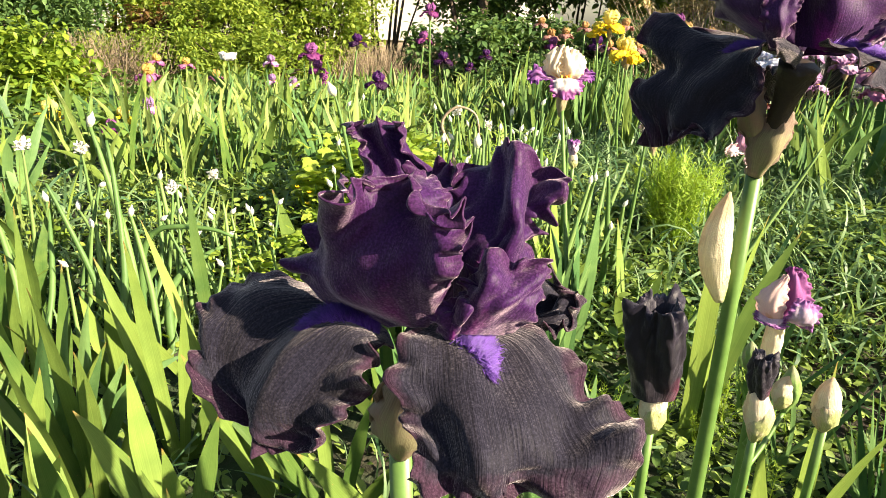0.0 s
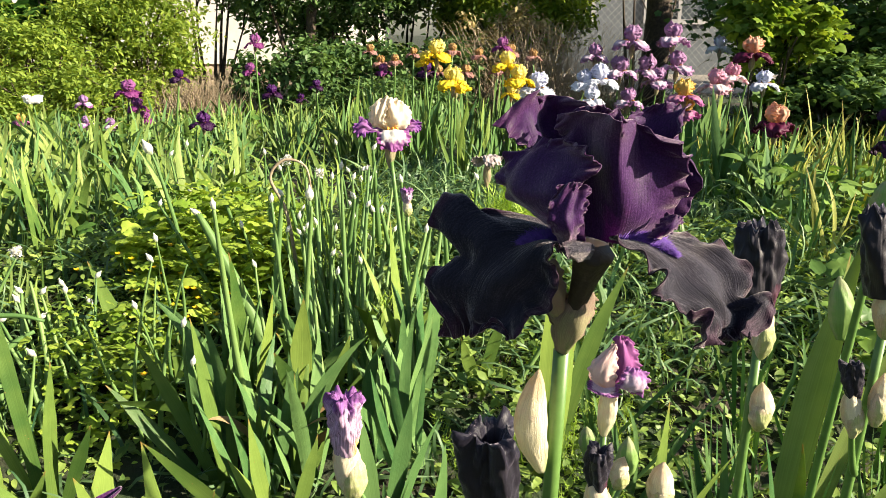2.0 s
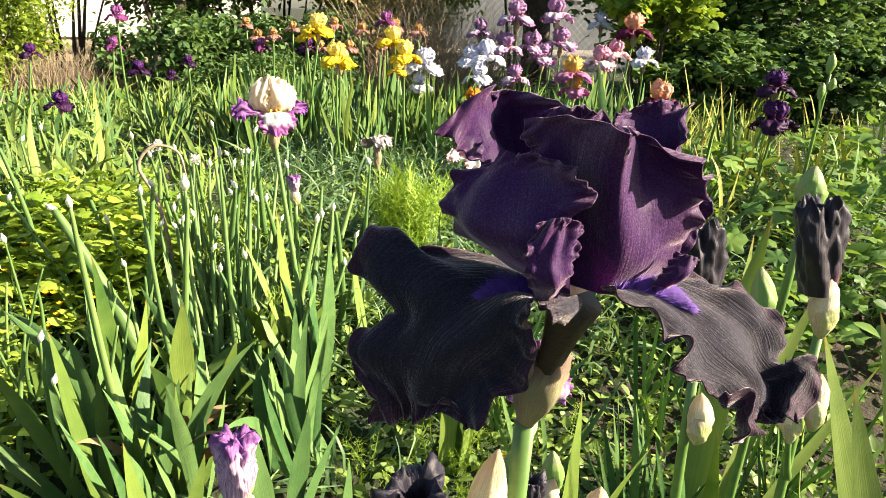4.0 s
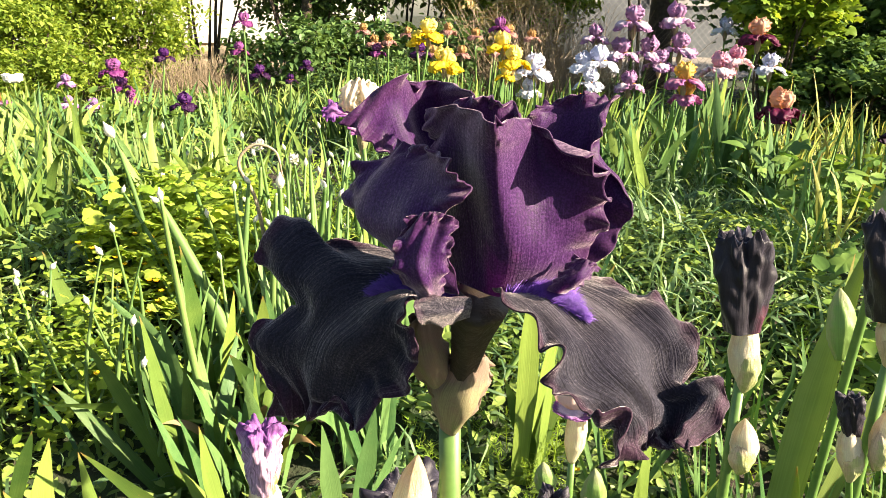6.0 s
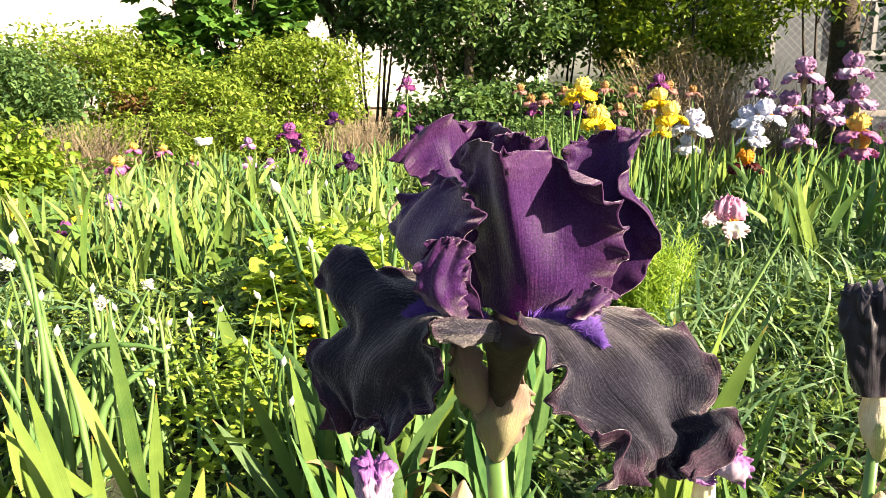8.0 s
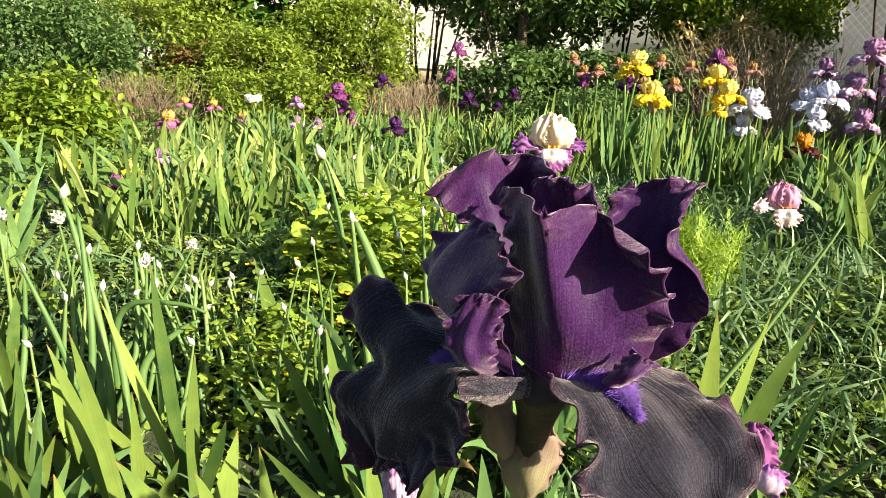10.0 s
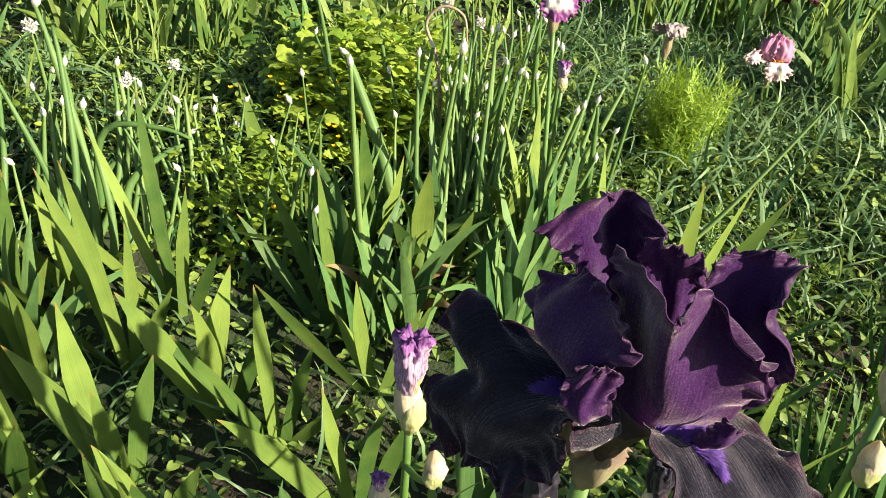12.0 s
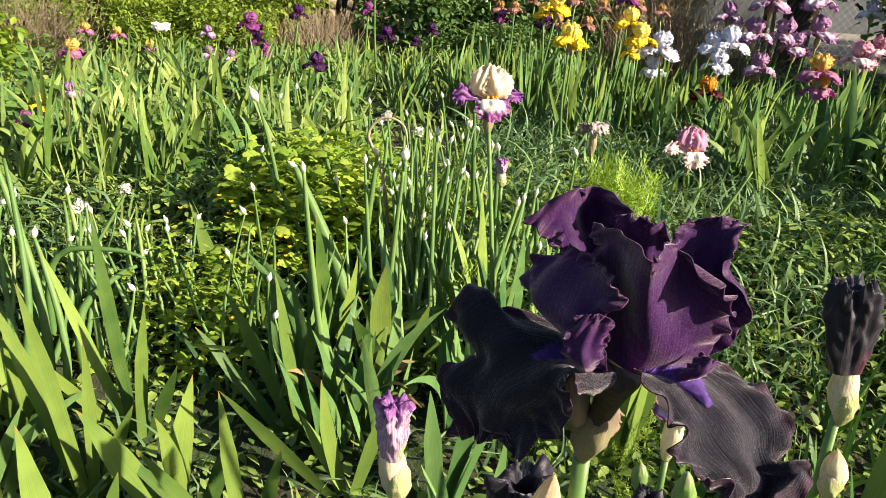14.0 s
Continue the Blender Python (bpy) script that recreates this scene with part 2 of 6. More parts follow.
M["blade_dry"] = leaf_material("dry_blade", (0.26, 0.16, 0.07), (0.42, 0.30, 0.16), 0.25, 0.7)
M["leek"] = leaf_material("leek_stalk", (0.085, 0.18, 0.05), (0.21, 0.33, 0.10), 0.16, 0.5, 8.0, spec=0.25)
M["leek_bud"] = petal_material("leek_bud", (0.50, 0.60, 0.34), (0.78, 0.78, 0.70), (0.80, 0.76, 0.70), 0.12, 0.0, (1, 1, 1), 0.5, 0.3)
M["weed"] = leaf_material("weed_leaf", (0.08, 0.16, 0.035), (0.32, 0.43, 0.10), 0.3, 0.5, 6.0, island=True)
M["celandine"] = leaf_material("celandine_leaf", (0.17, 0.30, 0.03), (0.46, 0.58, 0.09), 0.42, 0.5, 6.0, island=True)
M["herb"] = leaf_material("herb_leaf", (0.06, 0.15, 0.03), (0.22, 0.35, 0.07), 0.35, 0.5, 6.0, island=True)
M["grass"] = leaf_material("grass_blade", (0.036, 0.11, 0.045), (0.23, 0.35, 0.155), 0.28, 0.45, 6.0, island=True, spec=0.35)
M["dill"] = leaf_material("dill_thread", (0.16, 0.30, 0.03), (0.36, 0.50, 0.06), 0.3, 0.5, 4.0, island=True)
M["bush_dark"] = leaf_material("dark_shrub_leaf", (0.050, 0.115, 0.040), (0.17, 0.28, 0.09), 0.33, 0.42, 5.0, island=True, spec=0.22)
M["bush_mid"] = leaf_material("shrub_leaf", (0.10, 0.20, 0.022), (0.30, 0.40, 0.05), 0.38, 0.45, 5.0, island=True, spec=0.22)
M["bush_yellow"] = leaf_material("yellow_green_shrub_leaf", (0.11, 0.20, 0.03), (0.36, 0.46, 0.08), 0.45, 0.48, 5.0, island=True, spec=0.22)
M["bush_red"] = leaf_material("reddish_shrub_leaf", (0.10, 0.045, 0.02), (0.24, 0.16, 0.045), 0.3, 0.5, 5.0, island=True)
M["bush_dry"] = leaf_material("dry_shrub_leaf", (0.24, 0.18, 0.08), (0.44, 0.36, 0.17), 0.25, 0.7, 5.0, island=True)
M["vine"] = leaf_material("grape_vine_leaf", (0.035, 0.11, 0.022), (0.13, 0.27, 0.045), 0.32, 0.42, 5.0, island=True, spec=0.22)
M["bark"] = plain_material("bark", (0.035, 0.025, 0.018), (0.11, 0.08, 0.055), 40.0, 0.9, 0.8, 0.02)
M["twig"] = plain_material("dry_twig", (0.22, 0.165, 0.10), (0.46, 0.37, 0.25), 60.0, 0.85, 0.5, 0.005)
def soil_material():
    m = plain_material("garden_soil", (0.018, 0.012, 0.008), (0.055, 0.040, 0.026), 18.0, 0.95, 0.9, 0.03)
    nt = m.node_tree
    b = nt.nodes["Principled BSDF"]
    old = b.inputs["Base Color"].links[0].from_socket
    tc = nt.nodes.new("ShaderNodeTexCoord")
    n1 = node(nt, "TexNoise", Scale=2.3, Detail=8.0, Roughness=0.7)
    nt.links.new(tc.outputs["Object"], n1.inputs[0])
    fac = ramp(nt, n1.outputs[0], [(0.42, (0, 0, 0)), (0.56, (1, 1, 1))])
    nt.links.new(mixed(nt, "MIX", fac, old, (0.022, 0.042, 0.013)), b.inputs["Base Color"])
    return m


M["soil"] = soil_material()
M["plaster"] = plain_material("white_plaster", (0.66, 0.63, 0.58), (0.80, 0.77, 0.72), 6.0, 0.9, 0.3, 0.01)
M["plinth"] = plain_material("stone_plinth", (0.22, 0.17, 0.11), (0.40, 0.33, 0.24), 9.0, 0.9, 0.8, 0.03)
M["roof"] = plain_material("grey_roof", (0.22, 0.22, 0.22), (0.34, 0.33, 0.32), 8.0, 0.8, 0.3)
M["path"] = plain_material("pale_gravel_path", (0.18, 0.16, 0.14), (0.30, 0.27, 0.23), 30.0, 0.95, 0.5)
M["wire"] = plain_material("galvanised_wire", (0.30, 0.31, 0.32), (0.45, 0.46, 0.47), 50.0, 0.45, 0.1, 0.001, 0.8)
M["shed"] = plain_material("blue_grey_boards", (0.045, 0.055, 0.065), (0.08, 0.095, 0.11), 12.0, 0.7)
M["glass"] = plain_material("window_glass", (0.03, 0.04, 0.05), (0.05, 0.06, 0.07), 3.0, 0.08, 0.0)
M["yellow_flower"] = plain_material("yellow_petal", (0.70, 0.42, 0.01), (0.85, 0.60, 0.02), 30.0, 0.5, 0.1, 0.001, 0.0, 0.3)


# ---- mesh helpers ----
def mesh_from(name, verts, faces, uvs=None, smooth=True):
    me = bpy.data.meshes.new(name)
    me.from_pydata([tuple(v) for v in verts], [], [tuple(f) for f in faces])
    if uvs is not None:
        layer = me.uv_layers.new(name="UVMap")
        idx = np.empty(len(me.loops), dtype=np.int32)
        me.loops.foreach_get("vertex_index", idx)
        layer.data.foreach_set("uv", np.asarray(uvs, dtype=np.float32)[idx].ravel())
    me.polygons.foreach_set("use_smooth", [smooth] * len(me.polygons))
    me.update()
    return me


def part(name, me, mat, parent, label="", at=None):
    """Links a mesh as one object under a thing (or under a part of it)."""
    if not me.materials:
        me.materials.append(mat)
    ob = new(name, me)
    ob.parent = parent
    if at is not None:
        ob.matrix_basis = at
    if label:
        tagged(ob, label)
    return ob


def thing(name, at, label, category, group="", kind=""):
    ob = new(name)
    ob.empty_display_size = 0.05
    ob.location = at
    return tagged(ob, label, category, group, kind)


def solo(name, me, mat, label, category="", group="", kind="", at=None):
    me.materials.append(mat)
    ob = new(name, me)
    if at is not None:
        ob.matrix_basis = at
    return tagged(ob, label, category, group, kind)


def spline(points, n):
    """Smooth curve of n points through the given ones."""
    p = np.asarray(points, float)
    p = np.vstack([2 * p[0] - p[1], p, 2 * p[-1] - p[-2]])
    t = np.linspace(0, len(points) - 1, n)
    i = np.minimum(t.astype(int), len(points) - 2)
    f = (t - i)[:, None]
    a, b, c, d = p[i], p[i + 1], p[i + 2], p[i + 3]
    return 0.5 * (2 * b + (c - a) * f + (2 * a - 5 * b + 4 * c - d) * f ** 2 + (3 * b - 3 * c + d - a) * f ** 3)


def grid_faces(nu, nv, off=0):
    return [(off + i * nv + j, off + i * nv + j + 1, off + (i + 1) * nv + j + 1, off + (i + 1) * nv + j) for i in range(nu - 1) for j in range(nv - 1)]


def sheet(name, left, mid, right, nu=30, nv=25, ruffle=0.004, waves=7.0, seed=0, round_end=0.25, thick=0.0005, deep=0.45, crease=0.28, fold=0.0, crimp=0.22):
    """A petal lofted over three or more guide curves, with a ruffled, rounded rim and real thickness."""
    rng = np.random.RandomState(seed)
    v = np.linspace(-1, 1, nv)
    u = np.linspace(0, 1, nu)
    V = v[None, :, None]
    if np.ndim(mid[0]) == 2:
        # several inner guide curves: a smooth run across all of them
        across = np.stack([spline(r, nu) for r in (left, *mid, right)])
        S = np.stack([spline(across[:, i], nv) for i in range(nu)])
    else:
        L, C, R = (spline(r, nu) for r in (left, mid, right))
        S = C[:, None] + (R - L)[:, None] / 2 * V + ((R + L) / 2 - C)[:, None] * V ** 2
    # round the outer corners off
    back = round_end * (np.abs(V[..., 0]) ** 3) * np.clip(u[:, None], 0, 1) ** 4
    tang = np.gradient(S, axis=0)
    S = S - tang * back[..., None] * nu * 0.25
    du, dv = np.gradient(S, axis=0), np.gradient(S, axis=1)
    N = np.cross(dv, du)
    N /= np.linalg.norm(N, axis=2)[..., None] + 1e-12
    ph = rng.uniform(0, 6.28, 8)
    e = np.abs(V[..., 0])
    vv = V[..., 0] + 0 * u[:, None]
    U = u[:, None] + 0 * e
    side = (vv > 0) * 2.1
    edge_w = (np.clip(e - deep, 0, 1) / (1 - deep)) ** 1.8 * np.clip(U * 2.5, 0, 1)
    end_w = np.clip((U - deep - 0.27) / (0.73 - deep), 0, 1) ** 1.8
    # the rim's own running length, so that the frill turns the corner with it
    run = U + 0.32 * (1 - e) * np.clip((U - 0.6) / 0.4, 0, 1) * np.sign(vv + 1e-6)
    warp = 0.05 * np.sin(5 * U + ph[5]) + 0.03 * np.sin(11 * vv + ph[6])
    big = np.sin(waves * 6.28 * (run + warp) + ph[0] + side) + 0.45 * np.sin(waves * 10.4 * (run - warp) + ph[1] + side * 2)
    fine = 0.22 * np.sin(waves * 21 * run + ph[4] + side) * np.clip(e * 3 - 2, 0, 1)
    rim = np.maximum(edge_w, end_w)
    # slow swells and dents of the whole blade
    swell = np.sin(4.1 * U + 2.3 * vv + ph[2]) * np.sin(3.3 * vv - 2.0 * U + ph[3]) + 0.5 * np.sin(8.0 * vv + 3 * U + ph[7]) * np.sin(6.1 * U + ph[6])
    crumple = np.zeros_like(U)
    for _ in range(9):
        ku, kv, kp = rng.uniform(-26, 26), rng.uniform(-17, 17), rng.uniform(0, 6.28)
        crumple = crumple + np.sin(ku * U + kv * vv + kp) / 9 ** 0.5
    amp = ruffle * (rim * (big + fine) + crease * crumple * (0.25 + rim) * np.clip(U * 3, 0, 1) + 0.55 * swell * np.clip(U * 3, 0, 1) * (1 - 0.5 * rim))
    if fold:
        # deep lengthwise folds, as a petal that came crumpled out of its bud keeps
        f1 = np.sin(6.2 * vv + 2.6 * U + ph[1]) + 0.7 * np.sin(10.5 * vv - 4.2 * U + ph[4]) * np.sin(5.0 * U + ph[2]) + 0.45 * np.sin(9 * U + 4 * vv + ph[7])
        amp = amp + fold * f1 * np.clip(U * 1.6 - 0.15, 0, 1)
    S = S + N * amp[..., None]
    rag = sum(np.sin((31 + 23 * q) * run + ph[q] * 3 + side * (q + 1)) for q in range(4)) / 4
    S = S + N * (ruffle * crimp * rag * rim ** 2)[..., None]
    # the rim also wavers within its own plane
    out = dv / (np.linalg.norm(dv, axis=2)[..., None] + 1e-12) * np.sign(V)
    S = S + out * (ruffle * 0.55 * edge_w * np.sin(waves * 8.1 * run + ph[3] + side))[..., None]
    du, dv = np.gradient(S, axis=0), np.gradient(S, axis=1)
    N = np.cross(dv, du)
    N /= np.linalg.norm(N, axis=2)[..., None] + 1e-12
    top, bot = S + N * thick / 2, S - N * thick / 2
    verts = np.vstack([top.reshape(-1, 3), bot.reshape(-1, 3)])
    k = nu * nv
    faces = grid_faces(nu, nv) + [f[::-1] for f in grid_faces(nu, nv, k)]
    ring = [j for j in range(nv)] + [i * nv + nv - 1 for i in range(1, nu)] + [(nu - 1) * nv + j for j in range(nv - 2, -1, -1)] + [i * nv for i in range(nu - 2, 0, -1)]
    faces += [(ring[i], ring[i - 1], ring[i - 1] + k, ring[i] + k) for i in range(len(ring))]
    uv = np.stack([np.broadcast_to((v[None] + 1) / 2, (nu, nv)), np.broadcast_to(u[:, None], (nu, nv))], axis=2).reshape(-1, 2)
    return mesh_from(name, verts, faces, np.vstack([uv, uv])), S


def tube(name, points, radii, sides=10, n=None, squash=None, ribs=0.0):
    """Round stalk along points; radii at the same stations."""
    n = n or max(8, 4 * len(points))
    c = spline(points, n)
    r = np.interp(np.linspace(0, 1, n), np.linspace(0, 1, len(radii)), radii)
    t = np.gradient(c, axis=0)
    t /= np.linalg.norm(t, axis=1)[:, None] + 1e-12
    ref = np.array([0.9, 0.3, 0.1])
    a = np.cross(t, ref)
    a /= np.linalg.norm(a, axis=1)[:, None]
    b = np.cross(t, a)
    th = np.linspace(0, 2 * np.pi, sides, endpoint=False)
    rr = r[:, None] * (1 + ribs * np.cos(5 * th)[None])
    P = c[:, None] + a[:, None] * (rr * np.cos(th))[..., None] + b[:, None] * (rr * np.sin(th))[..., None]
    verts = np.vstack([P.reshape(-1, 3), c[:1], c[-1:]])
    faces = [(i * sides + j, i * sides + (j + 1) % sides, (i + 1) * sides + (j + 1) % sides, (i + 1) * sides + j) for i in range(n - 1) for j in range(sides)]
    k = n * sides
    faces += [(k, (j + 1) % sides, j) for j in range(sides)] + [(k + 1, (n - 1) * sides + j, (n - 1) * sides + (j + 1) % sides) for j in range(sides)]
    uv = [(j / sides, i / (n - 1)) for i in range(n) for j in range(sides)] + [(0.5, 0), (0.5, 1)]
    return mesh_from(name, verts, faces, uv)


def box(bm, x0, x1, y0, y1, z0, z1, bevel=0.0):
    made = bmesh.ops.create_cube(bm, size=1.0, matrix=Matrix.Translation(((x0 + x1) / 2, (y0 + y1) / 2, (z0 + z1) / 2)) @ Matrix.Diagonal((x1 - x0, y1 - y0, z1 - z0, 1)))
    if bevel:
        edges = list({e for v in made["verts"] for e in v.link_edges})
        bmesh.ops.bevel(bm, geom=edges, offset=bevel, segments=2, affect="EDGES")


def bm_mesh(name, bm, smooth=False):
    me = bpy.data.meshes.new(name)
    bm.to_mesh(me)
    bm.free()
    me.polygons.foreach_set("use_smooth", [smooth] * len(me.polygons))
    return me


def turn_matrices(yaw, pitch, roll):
    cy, sy, cp, sp, cr, sr = np.cos(yaw), np.sin(yaw), np.cos(pitch), np.sin(pitch), np.cos(roll), np.sin(roll)
    z = np.zeros_like(cy)
    o = np.ones_like(cy)
    rz = np.stack([cy, -sy, z, sy, cy, z, z, z, o], 1).reshape(-1, 3, 3)
    rx = np.stack([o, z, z, z, cp, -sp, z, sp, cp], 1).reshape(-1, 3, 3)
    ry = np.stack([cr, z, sr, z, o, z, -sr, z, cr], 1).reshape(-1, 3, 3)
    return rz @ rx @ ry


def scatter(name, templates, pos, yaw, pitch, roll, size, rng):
    """Many small leaves or blades as one mesh; a template is (verts, faces, uvs)."""
    n = len(pos)
    pick = rng.randint(0, len(templates), n)
    rot = turn_matrices(yaw, pitch, roll)
    allv, loops, counts, alluv, off = [], [], [], [], 0
    for k, (tv, tf, tuv) in enumerate(templates):
        sel = np.where(pick == k)[0]
        if not len(sel):
            continue
        tv, tuv = np.asarray(tv, float), np.asarray(tuv, float)
        w = np.einsum("nij,vj->nvi", rot[sel], tv) * size[sel][:, None, None] + pos[sel][:, None]
        allv.append(w.reshape(-1, 3))
        flat = np.concatenate([np.asarray(f) for f in tf])
        lo = (flat[None] + (np.arange(len(sel)) * len(tv))[:, None] + off).ravel()
        loops.append(lo)
        counts.append(np.tile([len(f) for f in tf], len(sel)))
        alluv.append(np.tile(tuv[flat], (len(sel), 1)))
        off += len(sel) * len(tv)
    V, Lp, Ct, UV = np.vstack(allv), np.concatenate(loops), np.concatenate(counts), np.vstack(alluv)
    me = bpy.data.meshes.new(name)
    me.vertices.add(len(V))
    me.vertices.foreach_set("co", V.astype(np.float32).ravel())
    me.loops.add(len(Lp))
    me.loops.foreach_set("vertex_index", Lp.astype(np.int32))
    me.polygons.add(len(Ct))
    starts = np.concatenate([[0], np.cumsum(Ct)[:-1]])
    me.polygons.foreach_set("loop_start", starts.astype(np.int32))
    me.update(calc_edges=True)
    me.uv_layers.new(name="UVMap").data.foreach_set("uv", UV.astype(np.float32).ravel())
    me.polygons.foreach_set("use_smooth", [True] * len(Ct))
    me.validate()
    return me


def oval_leaf(width=0.5, droop=0.25, fold=0.12):
    st = [(0, 0.02), (0.2, 0.75), (0.45, 1.0), (0.72, 0.7), (1.0, 0.0)]
    v, uv = [], []
    for s, w in st:
        z = -droop * s * s
        for k in (-1, 0, 1):
            v.append((k * w * width / 2, s, z + fold * abs(k) * w * width))
            uv.append((0.5 + k * 0.5, s))
    return v, grid_faces(5, 3), uv


def lobed_leaf(lobes=5, depth=0.4, droop=0.2):
    v, uv = [(0, 0.35, 0.02)], [(0.5, 0.35)]
    n = lobes * 4
    for i in range(n + 1):
        a = math.pi * (1.5 - 2 * (i / n)) + (0.25 if i == 0 else -0.25 if i == n else 0)
        r = 0.52 * (1 - depth * (0.5 + 0.5 * math.cos(2 * math.pi * i / 4)))
        x, y = r * math.cos(a) * 1.05, 0.42 + r * math.sin(a)
        v.append((x, y, -droop * (x * x + (y - 0.3) ** 2) + 0.05 * math.sin(i * 2.1)))
        uv.append((0.5 + x, y))
    return v, [(0, i + 1, i + 2) for i in range(n)], uv


def blade_leaf(bend=0.5, width=0.03, n=6, twist=0.0):
    v, uv = [], []
    a, y, z = 0.0, 0.0, 0.0
    for i in range(n):
        s = i / (n - 1)
        w = width * (1 - s ** 2.2) * (0.6 + 0.4 * min(1, s * 4)) + 0.001
        for k in (-1, 1):
            v.append((k * w / 2 * math.cos(twist * s), y + k * w / 2 * math.sin(twist * s), z))
            uv.append((0.5 + k / 2, s))
        a = bend * (s + 0.5 / (n - 1)) * 1.6
        y += math.sin(a) / (n - 1)
        z += math.cos(a) / (n - 1)
    return v, grid_faces(n, 2), uv


def dill_frond(rng):
    """Feathery frond: a thin axis with fine forked threads."""
    v, f, uv = [], [], []

    def thread(p, q, w):
        k = len(v)
        v.extend([(p[0] - w, p[1], p[2]), (p[0] + w, p[1], p[2]), q])
        uv.extend([(0, 0), (1, 0), (0.5, 1)])
        f.append((k, k + 1, k + 2))
    thread((0, 0, 0), (0, 0.25, 1.0), 0.016)
    for i in range(15):
        s = 0.2 + 0.75 * i / 15
        c = np.array((0, 0.25 * s * s, s))
        for sd in (-1, 1):
            q = c + np.array((sd * rng.uniform(0.14, 0.3) * (1.2 - s), rng.uniform(-0.12, 0.12), rng.uniform(0.02, 0.16)))
            thread(tuple(c), tuple(q), 0.009)
            for _ in range(2):
                m = c + (q - c) * rng.uniform(0.3, 0.8)
                thread(tuple(m), tuple(m + rng.uniform(-0.08, 0.08, 3)), 0.008)
    return v, f, uv


# ---- ground, house, fence ----
rng = np.random.RandomState(7)


def lie(x, y):
    """Height of the soil: level at the near edge of the bed, then a bank up to the garden behind."""
    f = np.clip((np.asarray(y, float) - 1.0) / 1.15, 0, 1)
    return 0.37 * f * f * (3 - 2 * f) + 0.02 * np.clip(np.asarray(y, float) - 2.15, 0, 3.5)


def ground_mesh():
    xs = np.concatenate([[-400, -120, -40, -14], np.linspace(-6, 6, 97), [14, 40, 120, 400]])
    ys = np.concatenate([[-400, -120, -40, -10, -3], np.linspace(-1, 9, 81), [16, 40, 120, 400]])
    v = [(x, y, float(lie(x, y)) + (0.022 * noise.noise((x * 2.1, y * 2.1, 0)) + 0.012 * noise.noise((x * 9, y * 9, 3))) if abs(x) < 6 and -1 <= y < 9 else 0.0) for x in xs for y in ys]
    return mesh_from("ground", v, grid_faces(len(xs), len(ys)))


solo("ground", ground_mesh(), M["soil"], "dark crumbly garden soil under the flower bed", "ground", kind="structure")

bm = bmesh.new()
box(bm, -9.5, 0.9, 9.5, 9.8, 0.66, 3.8)
solo("wall_north", bm_mesh("wall_north", bm), M["plaster"], "sunlit white plaster house wall behind the shrubs", "wall", kind="structure")
plinth = thing("wall_plinth", (-4.3, 9.5, 0), "rough tan stone plinth under the white house wall", "wall", kind="structure")
stone_shapes = []
for k in range(6):
    bm = bmesh.new()
    box(bm, -0.5, 0.5, -0.5, 0.5, -0.5, 0.5, 0.06)
    for vert in bm.verts:
        vert.co += Vector(noise.noise_vector(vert.co * 3 + Vector((k * 7, 0, 0)))) * 0.06
    stone_shapes.append(bm_mesh("stone", bm, True))
bm = bmesh.new()
box(bm, -5.2, 5.2, 0.03, 0.3, -0.1, 0.655)
part("mortar", bm_mesh("mortar", bm), M["plinth"], plinth)
for row in range(4):
    x = -5.1 + 0.12 * (row % 2)
    while x < 5.0:
        w = random.uniform(0.2, 0.42)
        part("stone", random.choice(stone_shapes), M["plinth"], plinth, at=Matrix.Translation((x + w / 2, 0.03, 0.08 + row * 0.16)) @ Matrix.Diagonal((w * 0.95, 0.14, 0.148, 1)))
        x += w
bm = bmesh.new()
box(bm, -9.9, 1.2, 9.0, 9.9, 2.85, 3.0, 0.02)
solo("roof_eave", bm_mesh("roof_eave", bm), M["roof"], "grey roof eave over the white house wall", "roof", kind="structure")

bm = bmesh.new()
box(bm, 1.5, 9.0, 7.9, 13.5, 0.36, 0.46)
solo("gravel_path", bm_mesh("gravel_path", bm), M["path"], "pale sunlit gravel path beyond the wire fence", "path", kind="structure")

shed = thing("shed", (5.6, 12.0, 0), "blue-grey boarded shed with a window beyond the fence", "shed")
bm = bmesh.new()
box(bm, -3.2, 3.4, 0, 2.0, 0, 2.6, 0.01)
part("wall", bm_mesh("wall", bm), M["shed"], shed)
for k in range(3):
    wx = -2.4 + k * 2.0
    bm = bmesh.new()
    for x0, x1, z0, z1 in ((wx, wx + 1.2, 1.25, 1.32), (wx, wx + 1.2, 2.1, 2.17), (wx, wx + 0.07, 1.32, 2.1), (wx + 1.13, wx + 1.2, 1.32, 2.1), (wx + 0.57, wx + 0.63, 1.32, 2.1)):
        box(bm, x0, x1, -0.06, -0.003, z0, z1)
    w = part("window_frame", bm_mesh("window_frame", bm), M["roof"], shed, "grey window frame")
    bm = bmesh.new()
    box(bm, wx + 0.07, wx + 1.13, -0.03, -0.02, 1.32, 2.1)
    part("pane", bm_mesh("pane", bm), M["glass"], w)
bm = bmesh.new()
box(bm, -3.5, 3.7, -0.35, 2.3, 2.605, 2.72, 0.02)
part("roof", bm_mesh("roof", bm), M["roof"], shed)

